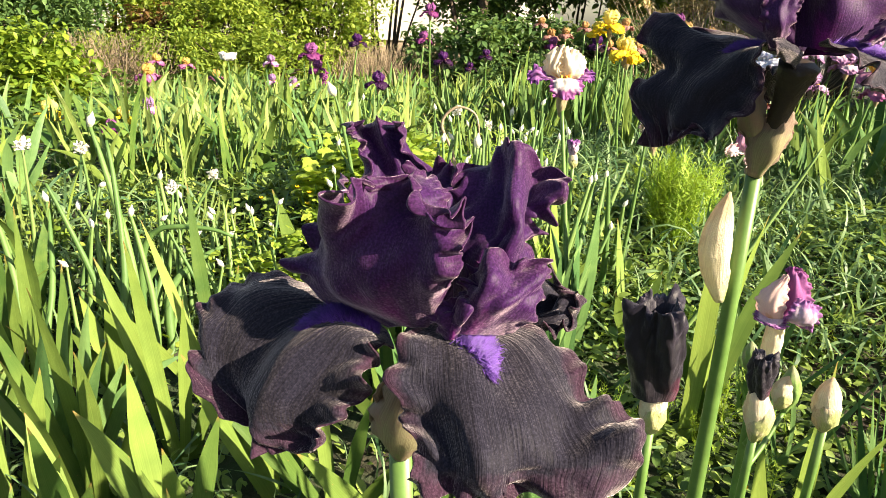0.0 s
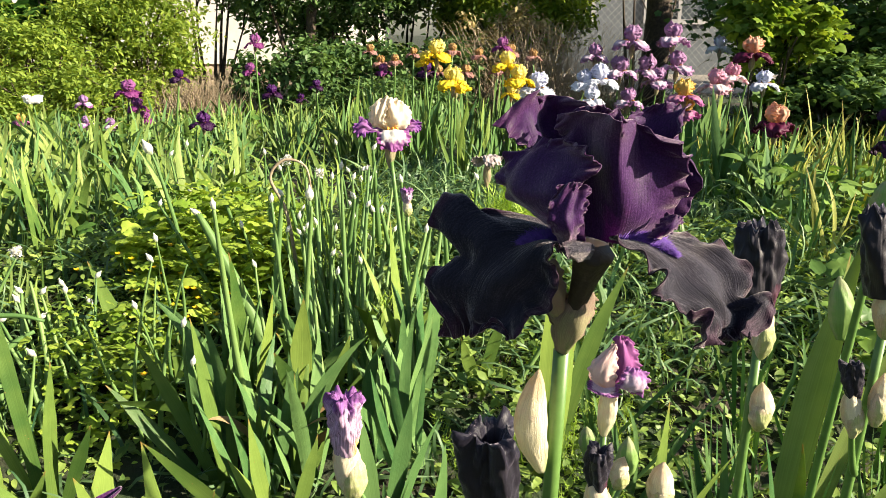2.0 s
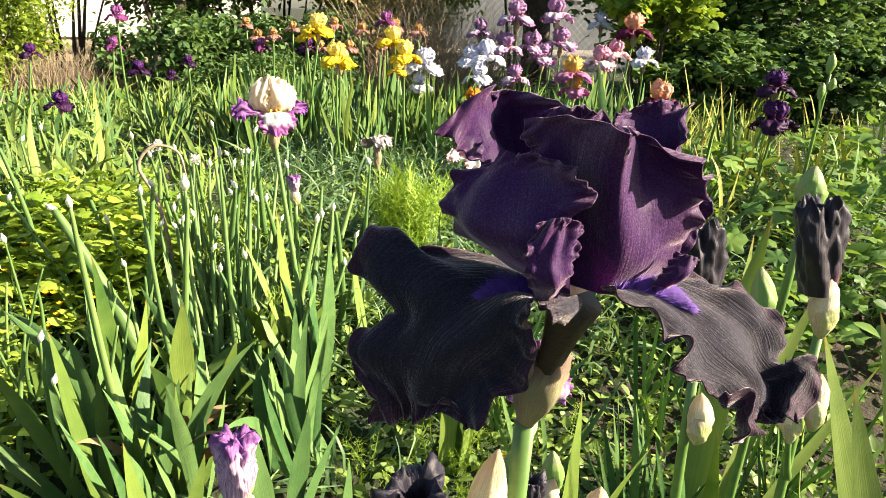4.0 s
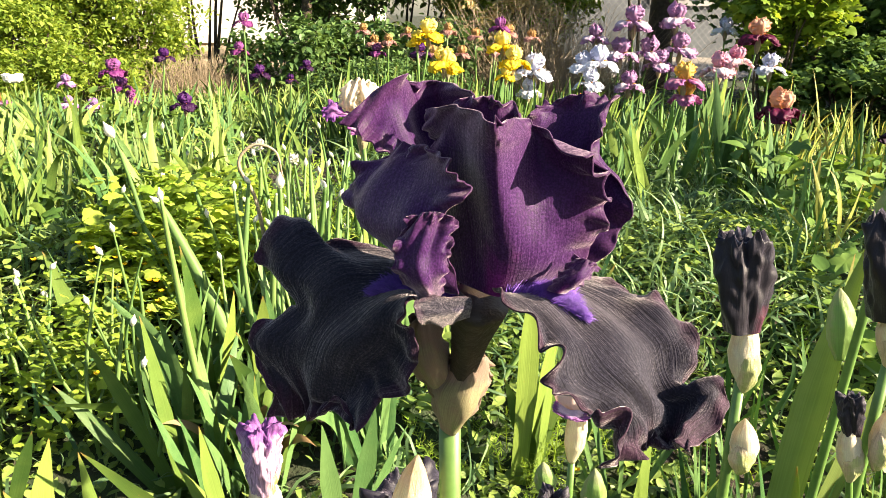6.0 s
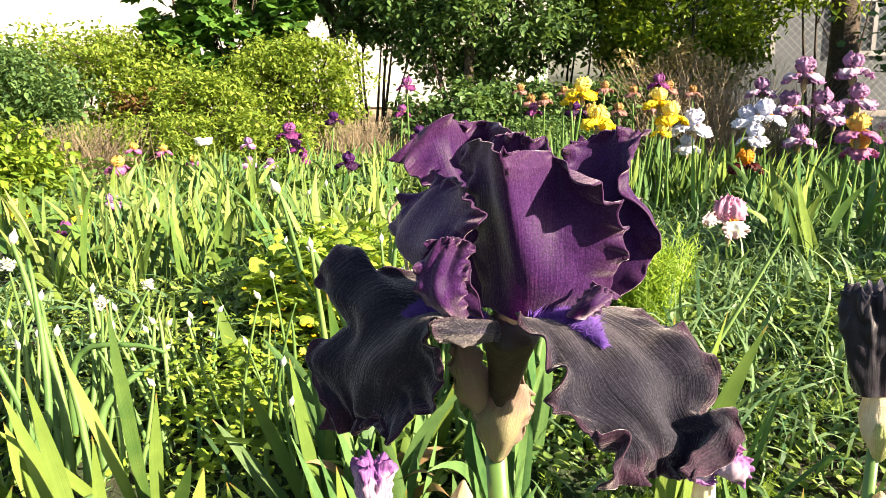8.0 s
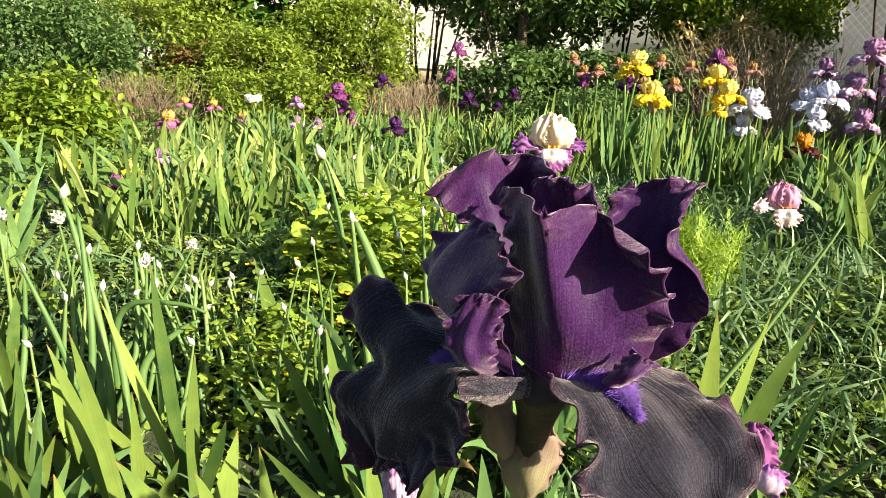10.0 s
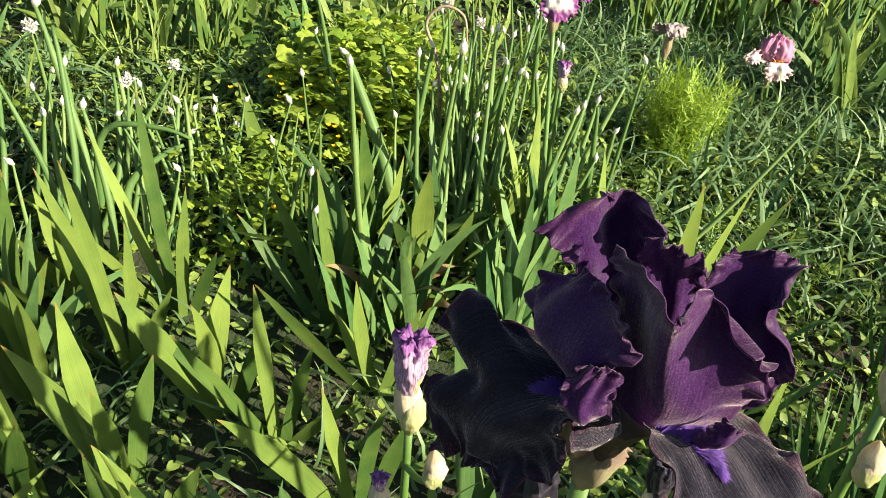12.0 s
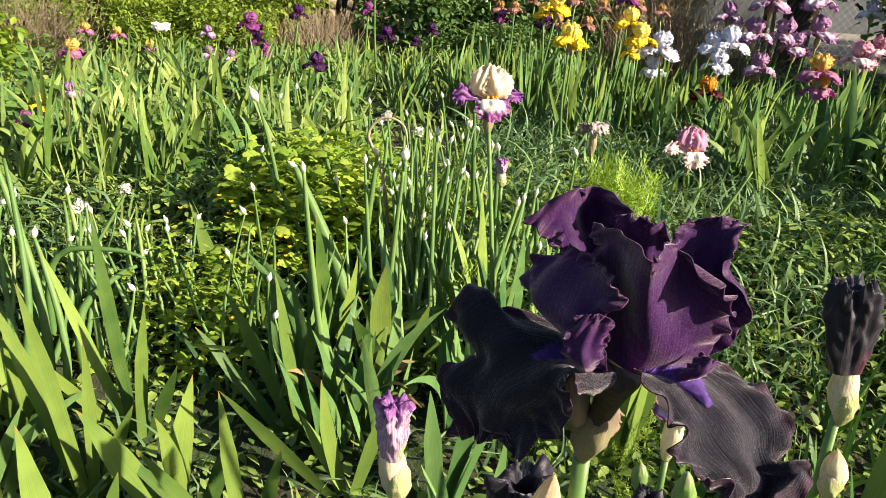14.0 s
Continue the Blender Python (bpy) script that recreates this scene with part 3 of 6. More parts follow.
fence = thing("wire_fence", (2.0, 7.6, 0), "galvanised chain-link fence on thin posts", "fence")
for k in range(5):
    part("post", tube("post", [(k * 1.5, 0, -0.1), (k * 1.5, 0, 0.9), (k * 1.5, 0, 1.75)], [0.024, 0.024, 0.024], 10), M["wire"], fence)
wires_v, wires_f = [], []
pitch_w = 0.075
for sgn in (1, -1):
    for k in range(-24, 82):
        x0 = k * pitch_w
        pts = [(x0 + sgn * s * pitch_w / 2, 0.004 * sgn * (1 if s % 2 else -1), s * pitch_w / 2 + 0.03) for s in range(0, 45, 2)]
        pts = [p for p in pts if 0 <= p[0] <= 6]
        for p, q in zip(pts, pts[1:]):
            n0 = len(wires_v)
            for c in (p, q):
                wires_v += [(c[0] - 0.0022, c[1], c[2]), (c[0] + 0.0022, c[1], c[2]), (c[0], c[1] + 0.004, c[2])]
            wires_f += [(n0, n0 + 1, n0 + 4, n0 + 3), (n0 + 1, n0 + 2, n0 + 5, n0 + 4), (n0 + 2, n0, n0 + 3, n0 + 5)]
part("mesh_wire", mesh_from("mesh_wire", wires_v, wires_f, None, False), M["wire"], fence)
for z in (0.06, 1.66):
    part("rail", tube("rail", [(0, 0, z), (3, 0, z), (6, 0, z)], [0.012, 0.012, 0.012], 8), M["wire"], fence)


# ---- shrubs and trees at the back ----
OVALS = [oval_leaf(0.55, 0.25), oval_leaf(0.48, 0.4), oval_leaf(0.62, 0.15)]
LOBED = [lobed_leaf(5, 0.42), lobed_leaf(5, 0.35, 0.35), lobed_leaf(3, 0.4, 0.25)]


def shrub(name, at, rx, ry, h, n, size, mat, label, low=0.1, templates=OVALS, stems=9, seed=1, category="shrub", lump=0.35, stem_mat="bark"):
    """Woody stems from the ground that fork into a lumpy crown of many leaves."""
    r = np.random.RandomState(seed)
    z0 = float(lie(*at))
    h = max(0.32, h - z0)
    ob = thing(name, (*at, z0), label, category)
    tips = []
    for k in range(stems):
        a, q = r.uniform(0, 6.28), math.sqrt(r.uniform(0.02, 1))
        top = np.array((math.cos(a) * q * rx * 0.8, math.sin(a) * q * ry * 0.8, r.uniform(0.45, 0.9) * h))
        foot = np.array((top[0] * 0.25, top[1] * 0.25, -0.03))
        mid = (foot + top) / 2 + r.uniform(-0.12, 0.12, 3) * rx
        part("stem", tube("stem", [foot, mid, top], [0.010 + 0.005 * h, 0.008, 0.003], 7), M[stem_mat], ob)
        tips.append(top)
        for _ in range(2):
            s = mid + (top - mid) * r.uniform(0, 0.7)
            e = s + np.array((r.uniform(-1, 1) * rx * 0.5, r.uniform(-1, 1) * ry * 0.5, r.uniform(0.1, 0.35) * h))
            part("branch", tube("branch", [s, (s + e) / 2 + r.uniform(-0.05, 0.05, 3), e], [0.007, 0.005, 0.002], 6), M[stem_mat], ob)
            tips.append(e)
    # clumps of leaves with gaps between them
    clumps = max(14, n // 90)
    d = r.normal(size=(clumps, 3))
    d /= np.linalg.norm(d, axis=1)[:, None]
    rad = r.uniform(0.55, 1.0, clumps) ** 0.6
    cen = d * rad[:, None] * np.array((rx, ry, h * (1 - low) / 2)) + np.array((0, 0, h * (1 + low) / 2))
    cen = np.vstack([cen, np.array(tips)])
    pick = r.randint(0, len(cen), n)
    pos = cen[pick] + r.normal(size=(n, 3)) * lump * min(rx, ry, h) * np.array((0.42, 0.42, 0.32))
    pos[:, 2] = np.maximum(pos[:, 2], low * h * 0.5 + 0.02)
    me = scatter("crown", templates, pos, r.uniform(0, 6.28, n), r.uniform(-1.0, 0.6, n), r.uniform(-0.7, 0.7, n), size * r.uniform(0.6, 1.25, n), r)
    tagged(part("crown", me, M[mat], ob), kind="stuff")
    return ob


def twiggy(name, at, rx, h, n, label, seed):
    """Leafless thicket of dry twigs."""
    r = np.random.RandomState(seed)
    z0 = float(lie(*at))
    h = max(0.32, h - z0)
    ob = thing(name, (*at, z0), label, "shrub")
    v, f = [], []
    for k in range(n):
        a = r.uniform(0, 6.28)
        p = np.array((math.cos(a) * rx * r.uniform(0, 0.9), math.sin(a) * 0.4 * rx * r.uniform(0, 1), 0))
        e = p + np.array((r.normal() * 0.42 * h, r.normal() * 0.25 * h, h * r.uniform(0.3, 1.0)))
        m = (p + e) / 2 + r.normal(size=3) * 0.06 * h
        c = spline([p, m, e], 6)
        w = r.uniform(0.0014, 0.0042)
        for i in range(5):
            k0 = len(v)
            for q, ww in ((c[i], w * (1 - i / 7)), (c[i + 1], w * (1 - (i + 1) / 7))):
                v += [q + (-ww, 0, 0), q + (ww, 0, 0), q + (0, ww * 1.7, 0)]
            f += [(k0, k0 + 1, k0 + 4, k0 + 3), (k0 + 1, k0 + 2, k0 + 5, k0 + 4), (k0 + 2, k0, k0 + 3, k0 + 5)]
    tagged(part("thicket", mesh_from("thicket", v, f), M["twig"], ob), kind="stuff")
    return ob


shrub("shrub", (-3.35, 4.9), 0.95, 0.5, 1.25, 20000, 0.042, "bush_dark", "rounded mid-green leafy shrub beside the bed", seed=2)
shrub("shrub", (-2.9, 6.0), 0.9, 0.5, 1.4, 18000, 0.042, "bush_yellow", "sunlit yellow-green shrub in front of the house", seed=3)
for x, y, rx, h, k in ((-2.75, 4.55, 0.5, 0.66, 41), (-2.0, 4.75, 0.55, 0.80, 42), (-1.35, 4.85, 0.45, 0.78, 43), (0.55, 5.1, 0.6, 0.62, 44)):
    shrub("shrub", (x, y), rx, 0.3, h, 5200, 0.032, "bush_dark" if k in (41, 44) else "bush_yellow", "low dark leafy shrub behind the flowers" if k in (41, 44) else "low yellow-green leafy shrub behind the flowers", seed=k, low=0.0, stems=6)
shrub("shrub", (-2.48, 3.72), 0.56, 0.34, 0.78, 6500, 0.046, "bush_mid", "mid-green leafy shrub at the side of the bed", seed=45, low=0.0, stems=7)
twiggy("dry_shrub", (-2.25, 4.55), 0.42, 0.80, 700, "thicket of dry tan stems beside the dark shrub", 77)
shrub("shrub", (-2.25, 5.7), 0.36, 0.3, 0.95, 2600, 0.05, "bush_red", "small shrub with reddish brown young leaves", seed=5)
shrub("grape_vine", (-1.95, 6.3), 0.75, 0.35, 2.4, 4200, 0.13, "vine", "tall green grape vine with broad lobed leaves", templates=LOBED, seed=6, category="vine")
shrub("shrub", (-1.25, 5.75), 0.55, 0.4, 1.36, 14000, 0.038, "bush_yellow", "bright yellow-green shrub with small round leaves", seed=7)
shrub("shrub", (-0.80, 6.6), 0.58, 0.35, 2.4, 8500, 0.06, "bush_dark", "dark loose shrub through which the house wall shows", low=0.45, seed=8)
for x, y, rx, h, k in ((0.1, 5.75, 0.65, 0.95, 61), (1.0, 5.6, 0.5, 1.0, 62)):
    shrub("shrub", (x, y), rx, 0.35, h, 5200, 0.055, "bush_dark", "dark leafy shrub under the garden trees", seed=k, low=0.0, stems=7)
shrub("shrub", (-1.76, 5.2), 0.42, 0.3, 1.08, 6500, 0.036, "bush_yellow", "sunlit yellow-green shrub behind the poppy", seed=63, low=0.0, stems=6)
twiggy("dry_shrub", (-0.75, 5.6), 0.6, 0.66, 900, "thicket of bare tan twigs before the stone plinth", 9)
shrub("tree", (0.15, 6.4), 1.15, 0.7, 3.1, 32000, 0.055, "bush_dark", "dark green garden tree with dense low foliage", low=0.2, seed=10, category="tree", lump=0.25, stems=4)
tree_b = shrub("tree", (1.75, 6.5), 0.95, 0.6, 3.0, 28000, 0.055, "bush_mid", "leafy garden tree, sunlit on one side", low=0.16, seed=11, category="tree", lump=0.28, stems=4)
part("trunk", tube("trunk", [(-1.7, -0.4, -0.1), (-1.71, -0.38, 0.5), (-1.66, -0.34, 1.3)], [0.05, 0.04, 0.035], 10), M["bark"], tree_b)
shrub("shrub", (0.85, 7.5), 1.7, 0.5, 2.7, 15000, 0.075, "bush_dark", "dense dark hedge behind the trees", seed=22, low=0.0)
shrub("shrub", (0.9, 5.9), 0.7, 0.35, 0.62, 3500, 0.045, "bush_dark", "low dark shrub at the foot of the trees", seed=12)
shrub("shrub", (1.5, 5.55), 0.42, 0.3, 1.25, 3600, 0.036, "bush_dry", "thicket of brown dry leaves and stems", seed=13, stem_mat="twig")
twiggy("dry_shrub", (1.7, 5.4), 0.75, 1.15, 1100, "tangle of dry tan stems beside the fence", 14)
tree_c = shrub("tree", (3.05, 6.9), 0.55, 0.5, 2.9, 3600, 0.06, "bush_mid", "dark trunked tree with ivy beside the fence", low=0.5, seed=15, category="tree")
part("trunk", tube("trunk", [(0, -0.3, -0.1), (0.02, -0.3, 0.8), (-0.05, -0.25, 2.2)], [0.13, 0.11, 0.09], 14), M["bark"], tree_c)
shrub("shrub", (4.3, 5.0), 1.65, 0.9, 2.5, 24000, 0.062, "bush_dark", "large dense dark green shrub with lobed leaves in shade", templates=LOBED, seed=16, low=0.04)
shrub("shrub", (2.72, 4.15), 0.30, 0.25, 1.42, 1500, 0.07, "bush_mid", "sunlit fresh green shrub with lobed leaves", templates=LOBED, seed=17, low=0.3)
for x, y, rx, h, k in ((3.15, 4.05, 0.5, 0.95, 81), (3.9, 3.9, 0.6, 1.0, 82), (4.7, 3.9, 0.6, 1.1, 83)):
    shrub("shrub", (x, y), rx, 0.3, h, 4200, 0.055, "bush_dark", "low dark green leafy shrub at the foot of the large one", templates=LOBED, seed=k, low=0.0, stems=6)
shrub("tree", (-4.9, 6.6), 1.2, 0.7, 1.5, 7000, 0.06, "bush_mid", "leafy green tree beside the house", seed=18, category="tree")
shrub("tree", (8.5, 7.2), 2.0, 1.3, 4.0, 9000, 0.11, "bush_dark", "dark green tree beyond the shrubs", seed=19, category="tree")


# ---- blooms ----
def bloom_meshes():
    """One garden bloom about the origin, radius about 1: three standards, three falls, three beards."""
    out = {}
    for var in range(3):
        for k in range(3):
            def pol(r, a, z, k0=0.0):
                a = a + math.radians(120 * k + k0)
                return (r * math.cos(a), r * math.sin(a), z)
            s = 1 + 0.1 * math.sin(var * 5 + k * 3)
            left = [pol(0.10, -0.4, 0.0), pol(0.46 * s, -0.95, 0.30), pol(0.62 * s, -1.05, 0.72), pol(0.44, -1.15, 1.08)]
            mid = [pol(0.08, 0, 0.0), pol(0.52, 0, 0.34), pol(0.68, 0, 0.78), pol(0.22, 0, 1.22 * s)]
            right = [pol(0.10, 0.4, 0.0), pol(0.46, 0.95, 0.30), pol(0.62 * s, 1.05, 0.72), pol(0.44, 1.15, 1.08)]
            out[var, "standard", k] = sheet("standard", left, mid, right, 35, 41, 0.075, 4.6, 10 * var + k, 0.15, 0.012, 0.2, 0.35, 0.03)[0]
            left = [pol(0.12, -0.4, 0.02, 60), pol(0.45, -0.8, 0.05, 60), pol(0.85 * s, -0.86, 0.02, 60), pol(1.20, -0.68, -0.18, 60), pol(1.24, -0.36, -0.42 * s, 60)]
            mid = [pol(0.10, 0, 0.0, 60), pol(0.50, 0, 0.14, 60), pol(0.94, 0, 0.10, 60), pol(1.26 * s, 0, -0.16, 60), pol(1.34, 0, -0.52, 60)]
            right = [pol(0.12, 0.4, 0.02, 60), pol(0.45, 0.8, 0.05, 60), pol(0.85, 0.86, 0.02, 60), pol(1.20 * s, 0.68, -0.18, 60), pol(1.24, 0.36, -0.42, 60)]
            out[var, "fall", k] = sheet("fall", left, mid, right, 31, 37, 0.10, 5.0, 50 + 10 * var + k, 0.1, 0.012, 0.25, 0.4, 0.04)[0]
            out[var, "beard", k] = tube("beard", [pol(0.15, 0, 0.08, 60), pol(0.4, 0, 0.17, 60), pol(0.62, 0, 0.18, 60)], [0.03, 0.055, 0.01], 6, 8)
    return out


BLOOM = bloom_meshes()
BLOOM_MAT = {}


def shared(me, mat):
    """The mesh with that material: one copy a pair."""
    key = (me.name, mat.name)
    if key not in BLOOM_MAT:
        c = me.copy()
        c.materials.clear()
        c.materials.append(mat)
        BLOOM_MAT[key] = c
    return BLOOM_MAT[key]


def sheath(name, parent, low, top, width, mat="papery", lean=(0, 0, 0), seed=0, label=""):
    """Papery bract: a pointed tube swollen in its middle."""
    low, top = np.array(low, float), np.array(top, float)
    n, sides = 26, 36
    ax = top - low
    a = np.cross(ax, (0.3, 1, 0.1))
    a /= np.linalg.norm(a)
    b = np.cross(ax, a)
    b /= np.linalg.norm(b)
    k0 = low[0] * 131 + low[2] * 57 + seed
    v, uv = [], []
    for i in range(n):
        s = i / (n - 1)
        prof = float(np.interp(s, [0, 0.10, 0.28, 0.48, 0.70, 0.88, 1], [0.28, 0.50, 0.86, 1.0, 0.84, 0.46, 0.08]))
        c = low + ax * s + np.array(lean) * math.sin(math.pi * s) + a * width * 0.10 * math.sin(k0 + 3 * s) * s
        for j in range(sides):
            th = 2 * math.pi * j / sides
            lap = ((th / 6.283 + 0.35 * s + k0) % 0.5) * 0.34
            crease = noise.noise((7 * math.cos(th) + k0, 7 * math.sin(th), 3.5 * s))
            w = width / 2 * prof * (0.92 + lap * (1 - s * 0.4) + 0.08 * noise.noise((3 * math.cos(th) + k0, 3 * math.sin(th), 5 * s)) + 0.11 * crease * abs(crease) ** 0.3)
            v.append(c + a * w * math.cos(th) + b * w * math.sin(th))
            uv.append((j / sides, s))
    f = [(i * sides + j, i * sides + (j + 1) % sides, (i + 1) * sides + (j + 1) % sides, (i + 1) * sides + j) for i in range(n - 1) for j in range(sides)]
    f += [tuple(range(sides))[::-1], tuple(range((n - 1) * sides, n * sides))]
    me = mesh_from(name, v, f, uv)
    return part(name, me, M[mat], parent, label)


def stalk(parent, top, foot, r0, r1, bow=(0, 0, 0), mat="stem", name="stem"):
    top, foot = np.array(top, float), np.array(foot, float)
    mid = (top + foot) / 2 + np.array(bow)
    return part(name, tube(name, [foot, foot * 0.75 + mid * 0.25 + np.array(bow) * 0.4, mid, top], [r1, r1, (r0 + r1) / 2, r0], 9, 14), M[mat], parent)


IRIS_GROUP = {}


def garden_iris(at, key, label, size=0.062, var=0, turn=0.0, tilt=0.0, foot=None, beard="beard_orange", bud=False, flare=1.0):
    """A flowering iris stalk: stem from the soil, sheath, and one open bloom."""
    x, y, z = at
    base = foot or (x + random.uniform(-0.05, 0.05), y + random.uniform(-0.02, 0.08))
    z0 = float(lie(*base))
    ob = thing("iris", (*base, z0), label, "iris", "flowering irises in the bed")
    top = np.array((x - base[0], y - base[1], z - z0 - size * 0.25))
    stalk(ob, top - (0, 0, size * 0.6), (0, 0, -0.02), 0.0042, 0.0065, (random.uniform(-0.02, 0.02), 0, 0))
    sheath("sheath", ob, top - (0, 0, size * 1.15), top - (0, 0, size * 0.05), size * 0.42)
    m = Matrix.Translation(top) @ pose(0, 0, 0, tilt, 0, turn) @ Matrix.Scale(size, 4)
    for k in range(3):
        part("standard", shared(BLOOM[var, "standard", k], M["standard_" + key]), None, ob, at=m)
        part("fall", shared(BLOOM[var, "fall", k], M["fall_" + key]), None, ob, at=m @ Matrix.Diagonal((flare, flare, flare * 1.15, 1)))
        part("beard", shared(BLOOM[var, "beard", k], M[beard]), None, ob, at=m)
    if bud:
        b = top * 0.72 + np.array((0.03, 0.0, 0))
        sheath("bud", ob, b, b + (0.012, 0, 0.06), 0.018, "pale_bud")
    return ob


CREAM = "cream iris with ruffled standards and purple-edged falls"
YELLOW = "bright golden yellow bearded iris in a clump"
WHITE = "pale bluish white bearded iris in bloom"
MAUVE = "mauve pink iris with whitish falls"
MAGENTA = "magenta purple iris at the back of the bed"
PURPLE = "deep purple iris among the green blades"
PEACH = "peach iris with dark maroon falls"
PASTEL = "small yellow and lilac iris at the bed's edge"


def ruffled_iris(heart, foot, label, petals, colours, seed, unit=0.01, yaw=0.0, crumple=0.0035):
    """A wide-open bloom on its stalk; petals by guide curves across, towards the path and up."""
    z0 = float(lie(*foot))
    ob = thing("iris", (*foot, z0), label, "iris", "flowering irises in the bed")
    o = np.array((heart[0] - foot[0], heart[1] - foot[1], heart[2] - z0))
    c, sn = math.cos(yaw), math.sin(yaw)
    to = lambda rail: [o + unit * np.array((a * c + b * sn, a * sn - b * c, h)) for a, b, h in rail]
    stalk(ob, o - (0, 0, 0.045), (0, 0, -0.02), 0.0045, 0.0065, (0.01, 0, 0))
    sheath("sheath", ob, o - (0, 0, 0.085), o + (0, 0, 0.004), 0.026)
    for k, (name, sides) in enumerate(petals):
        big = name == "standard"
        me = sheet(name, *(to(r) for r in sides), 46, 51, crumple * unit * 100, 4.6, seed + k, 0.1, 0.0006, 0.5, 0.8, (0.0030 if big else 0.0022) * unit * 100)[0]
        part(name, me, M[colours[k]], ob)
    for a in (-0.7, 0.4, 1.2):
        part("beard", tube("beard", to([(a * 0.5, 1.2, 0.3), (a, 2.2, 0.75), (a * 1.3, 3.0, 0.5)]), [0.002, 0.0036, 0.001], 6, 8), M["beard_orange"], ob)
    return ob


STANDARD_L = ("standard", ([(-1.5, 0.5, 0), (-4.6, 0.2, 1.4), (-5.2, 0.3, 4.4), (-3.4, 0.4, 7.0)], [(-0.8, 1.2, 0), (-3.0, 1.9, 2.0), (-2.8, 2.0, 4.8), (-1.4, 0.8, 7.9)], [(-0.2, 1.4, 0.2), (-1.3, 2.2, 2.0), (-1.0, 2.2, 4.8), (-0.3, 0.9, 7.7)]))
STANDARD_R = ("standard", ([(-0.4, 1.0, 0.4), (-1.1, 1.6, 2.4), (-1.3, 1.4, 5.2), (-0.4, 0.6, 7.6)], [(0.6, 1.5, 0.2), (1.6, 3.0, 2.2), (1.7, 2.7, 4.8), (1.4, 0.8, 7.2)], [(1.2, 0.8, 0), (4.8, 0.8, 0.9), (5.2, 0.6, 3.6), (4.2, 0, 6.0)]))
STANDARD_B = ("standard", ([(1.5, -0.5, 0), (3.6, -1.2, 2.0), (3.4, -1.4, 5.0), (1.8, -0.8, 7.0)], [(0, -1.2, 0), (0, -3.4, 2.2), (-0.2, -3.4, 5.0), (-0.2, -1.0, 7.6)], [(-1.5, -0.5, 0), (-3.8, -1.2, 2.0), (-3.8, -1.4, 5.0), (-2.0, -0.8, 7.0)]))
FALL_FRONT = ("fall", ([(-1.4, 1.2, -0.1), (-3.0, 2.6, -0.5), (-3.4, 3.8, -2.2), (-2.2, 3.9, -4.1)], [(0, 1.4, 0.3), (0.1, 3.2, 0.3), (0.4, 4.6, -1.4), (0.4, 4.3, -4.5)], [(1.6, 1.2, 0), (3.9, 2.4, -0.3), (4.5, 3.5, -2.0), (3.1, 3.7, -4.0)]))
FALL_L = ("fall", ([(-1.6, 0.6, 0.3), (-4.2, 0.8, 1.0), (-6.0, 0.6, 3.0), (-8.0, 0.4, 2.0)], [(-1.8, 0.8, 0), (-4.6, 1.5, 0.4), (-6.8, 1.8, 1.2), (-8.8, 1.0, 0.2)], [(-1.8, 1.0, -0.3), (-4.4, 1.5, -0.2), (-6.2, 1.6, -0.8), (-7.9, 1.2, -1.5)]))
FALL_R = ("fall", ([(1.6, 0.4, 0.6), (3.6, 0.5, 1.0), (4.8, 0.4, 2.6), (6.8, 0.2, 2.4)], [(1.8, 0.6, 0.3), (3.8, 1.0, 0.4), (5.4, 1.3, 1.2), (7.5, 0.6, 1.2)], [(1.8, 0.8, 0), (4.0, 1.1, -0.1), (5.6, 1.2, -0.3), (7.0, 0.8, -0.5)]))
ruffled_iris((0.243, 1.62, 0.834), (0.29, 1.50), CREAM, (STANDARD_B, STANDARD_L, STANDARD_R, FALL_FRONT, FALL_L, FALL_R), ("standard_cream", "standard_cream", "standard_cream", "fall_cream", "fall_violet", "fall_violet"), 310, 0.0092)
for i, (x, y, z, s) in enumerate([(0.60, 3.31, 0.965, 0.062), (0.63, 3.06, 0.865, 0.062), (0.66, 3.15, 0.845, 0.055), (0.93, 3.37, 0.92, 0.06), (0.965, 3.3, 0.86, 0.062), (0.935, 3.3, 0.795, 0.04), (0.56, 3.38, 0.93, 0.045)]):
    garden_iris((x, y, z), "yellow", YELLOW, s * 0.86, i % 3, i * 47)
for i, (x, y, z, s) in enumerate([(1.09, 3.41, 0.815, 0.066), (1.065, 3.4, 0.725, 0.045), (1.43, 3.54, 0.85, 0.066), (1.38, 3.5, 0.755, 0.055), (1.36, 3.56, 0.83, 0.055)]):
    garden_iris((x, y, z), "white", WHITE, s, i % 3, i * 71, beard="beard_orange")
for i, (x, y, z, s) in enumerate([(1.73, 3.9, 1.03, 0.072), (1.955, 3.9, 1.05, 0.07), (1.99, 3.9, 0.905, 0.07), (1.67, 3.9, 0.875, 0.068), (1.83, 3.92, 0.88, 0.07), (1.69, 3.8, 0.725, 0.06), (1.88, 3.88, 0.825, 0.062), (1.55, 3.95, 0.95, 0.055)]):
    garden_iris((x, y, z), "mauve", MAUVE, s, i % 3, i * 53)
garden_iris((1.41, 2.6, 0.845, ), "bicolour", "iris with golden standards and magenta falls", 0.052, 0, 20)
garden_iris((1.43, 2.62, 0.785), "bicolour", "iris with golden standards and magenta falls", 0.045, 1, 70)
garden_iris((2.13, 3.4, 0.985), "peach", PEACH, 0.068, 0, 15)
garden_iris((1.93, 3.2, 0.885), "pink", "peach pink iris half open", 0.05, 1, 40)
garden_iris((1.855, 3.2, 0.85), "pink", "pink iris with pale falls", 0.06, 2, 80)
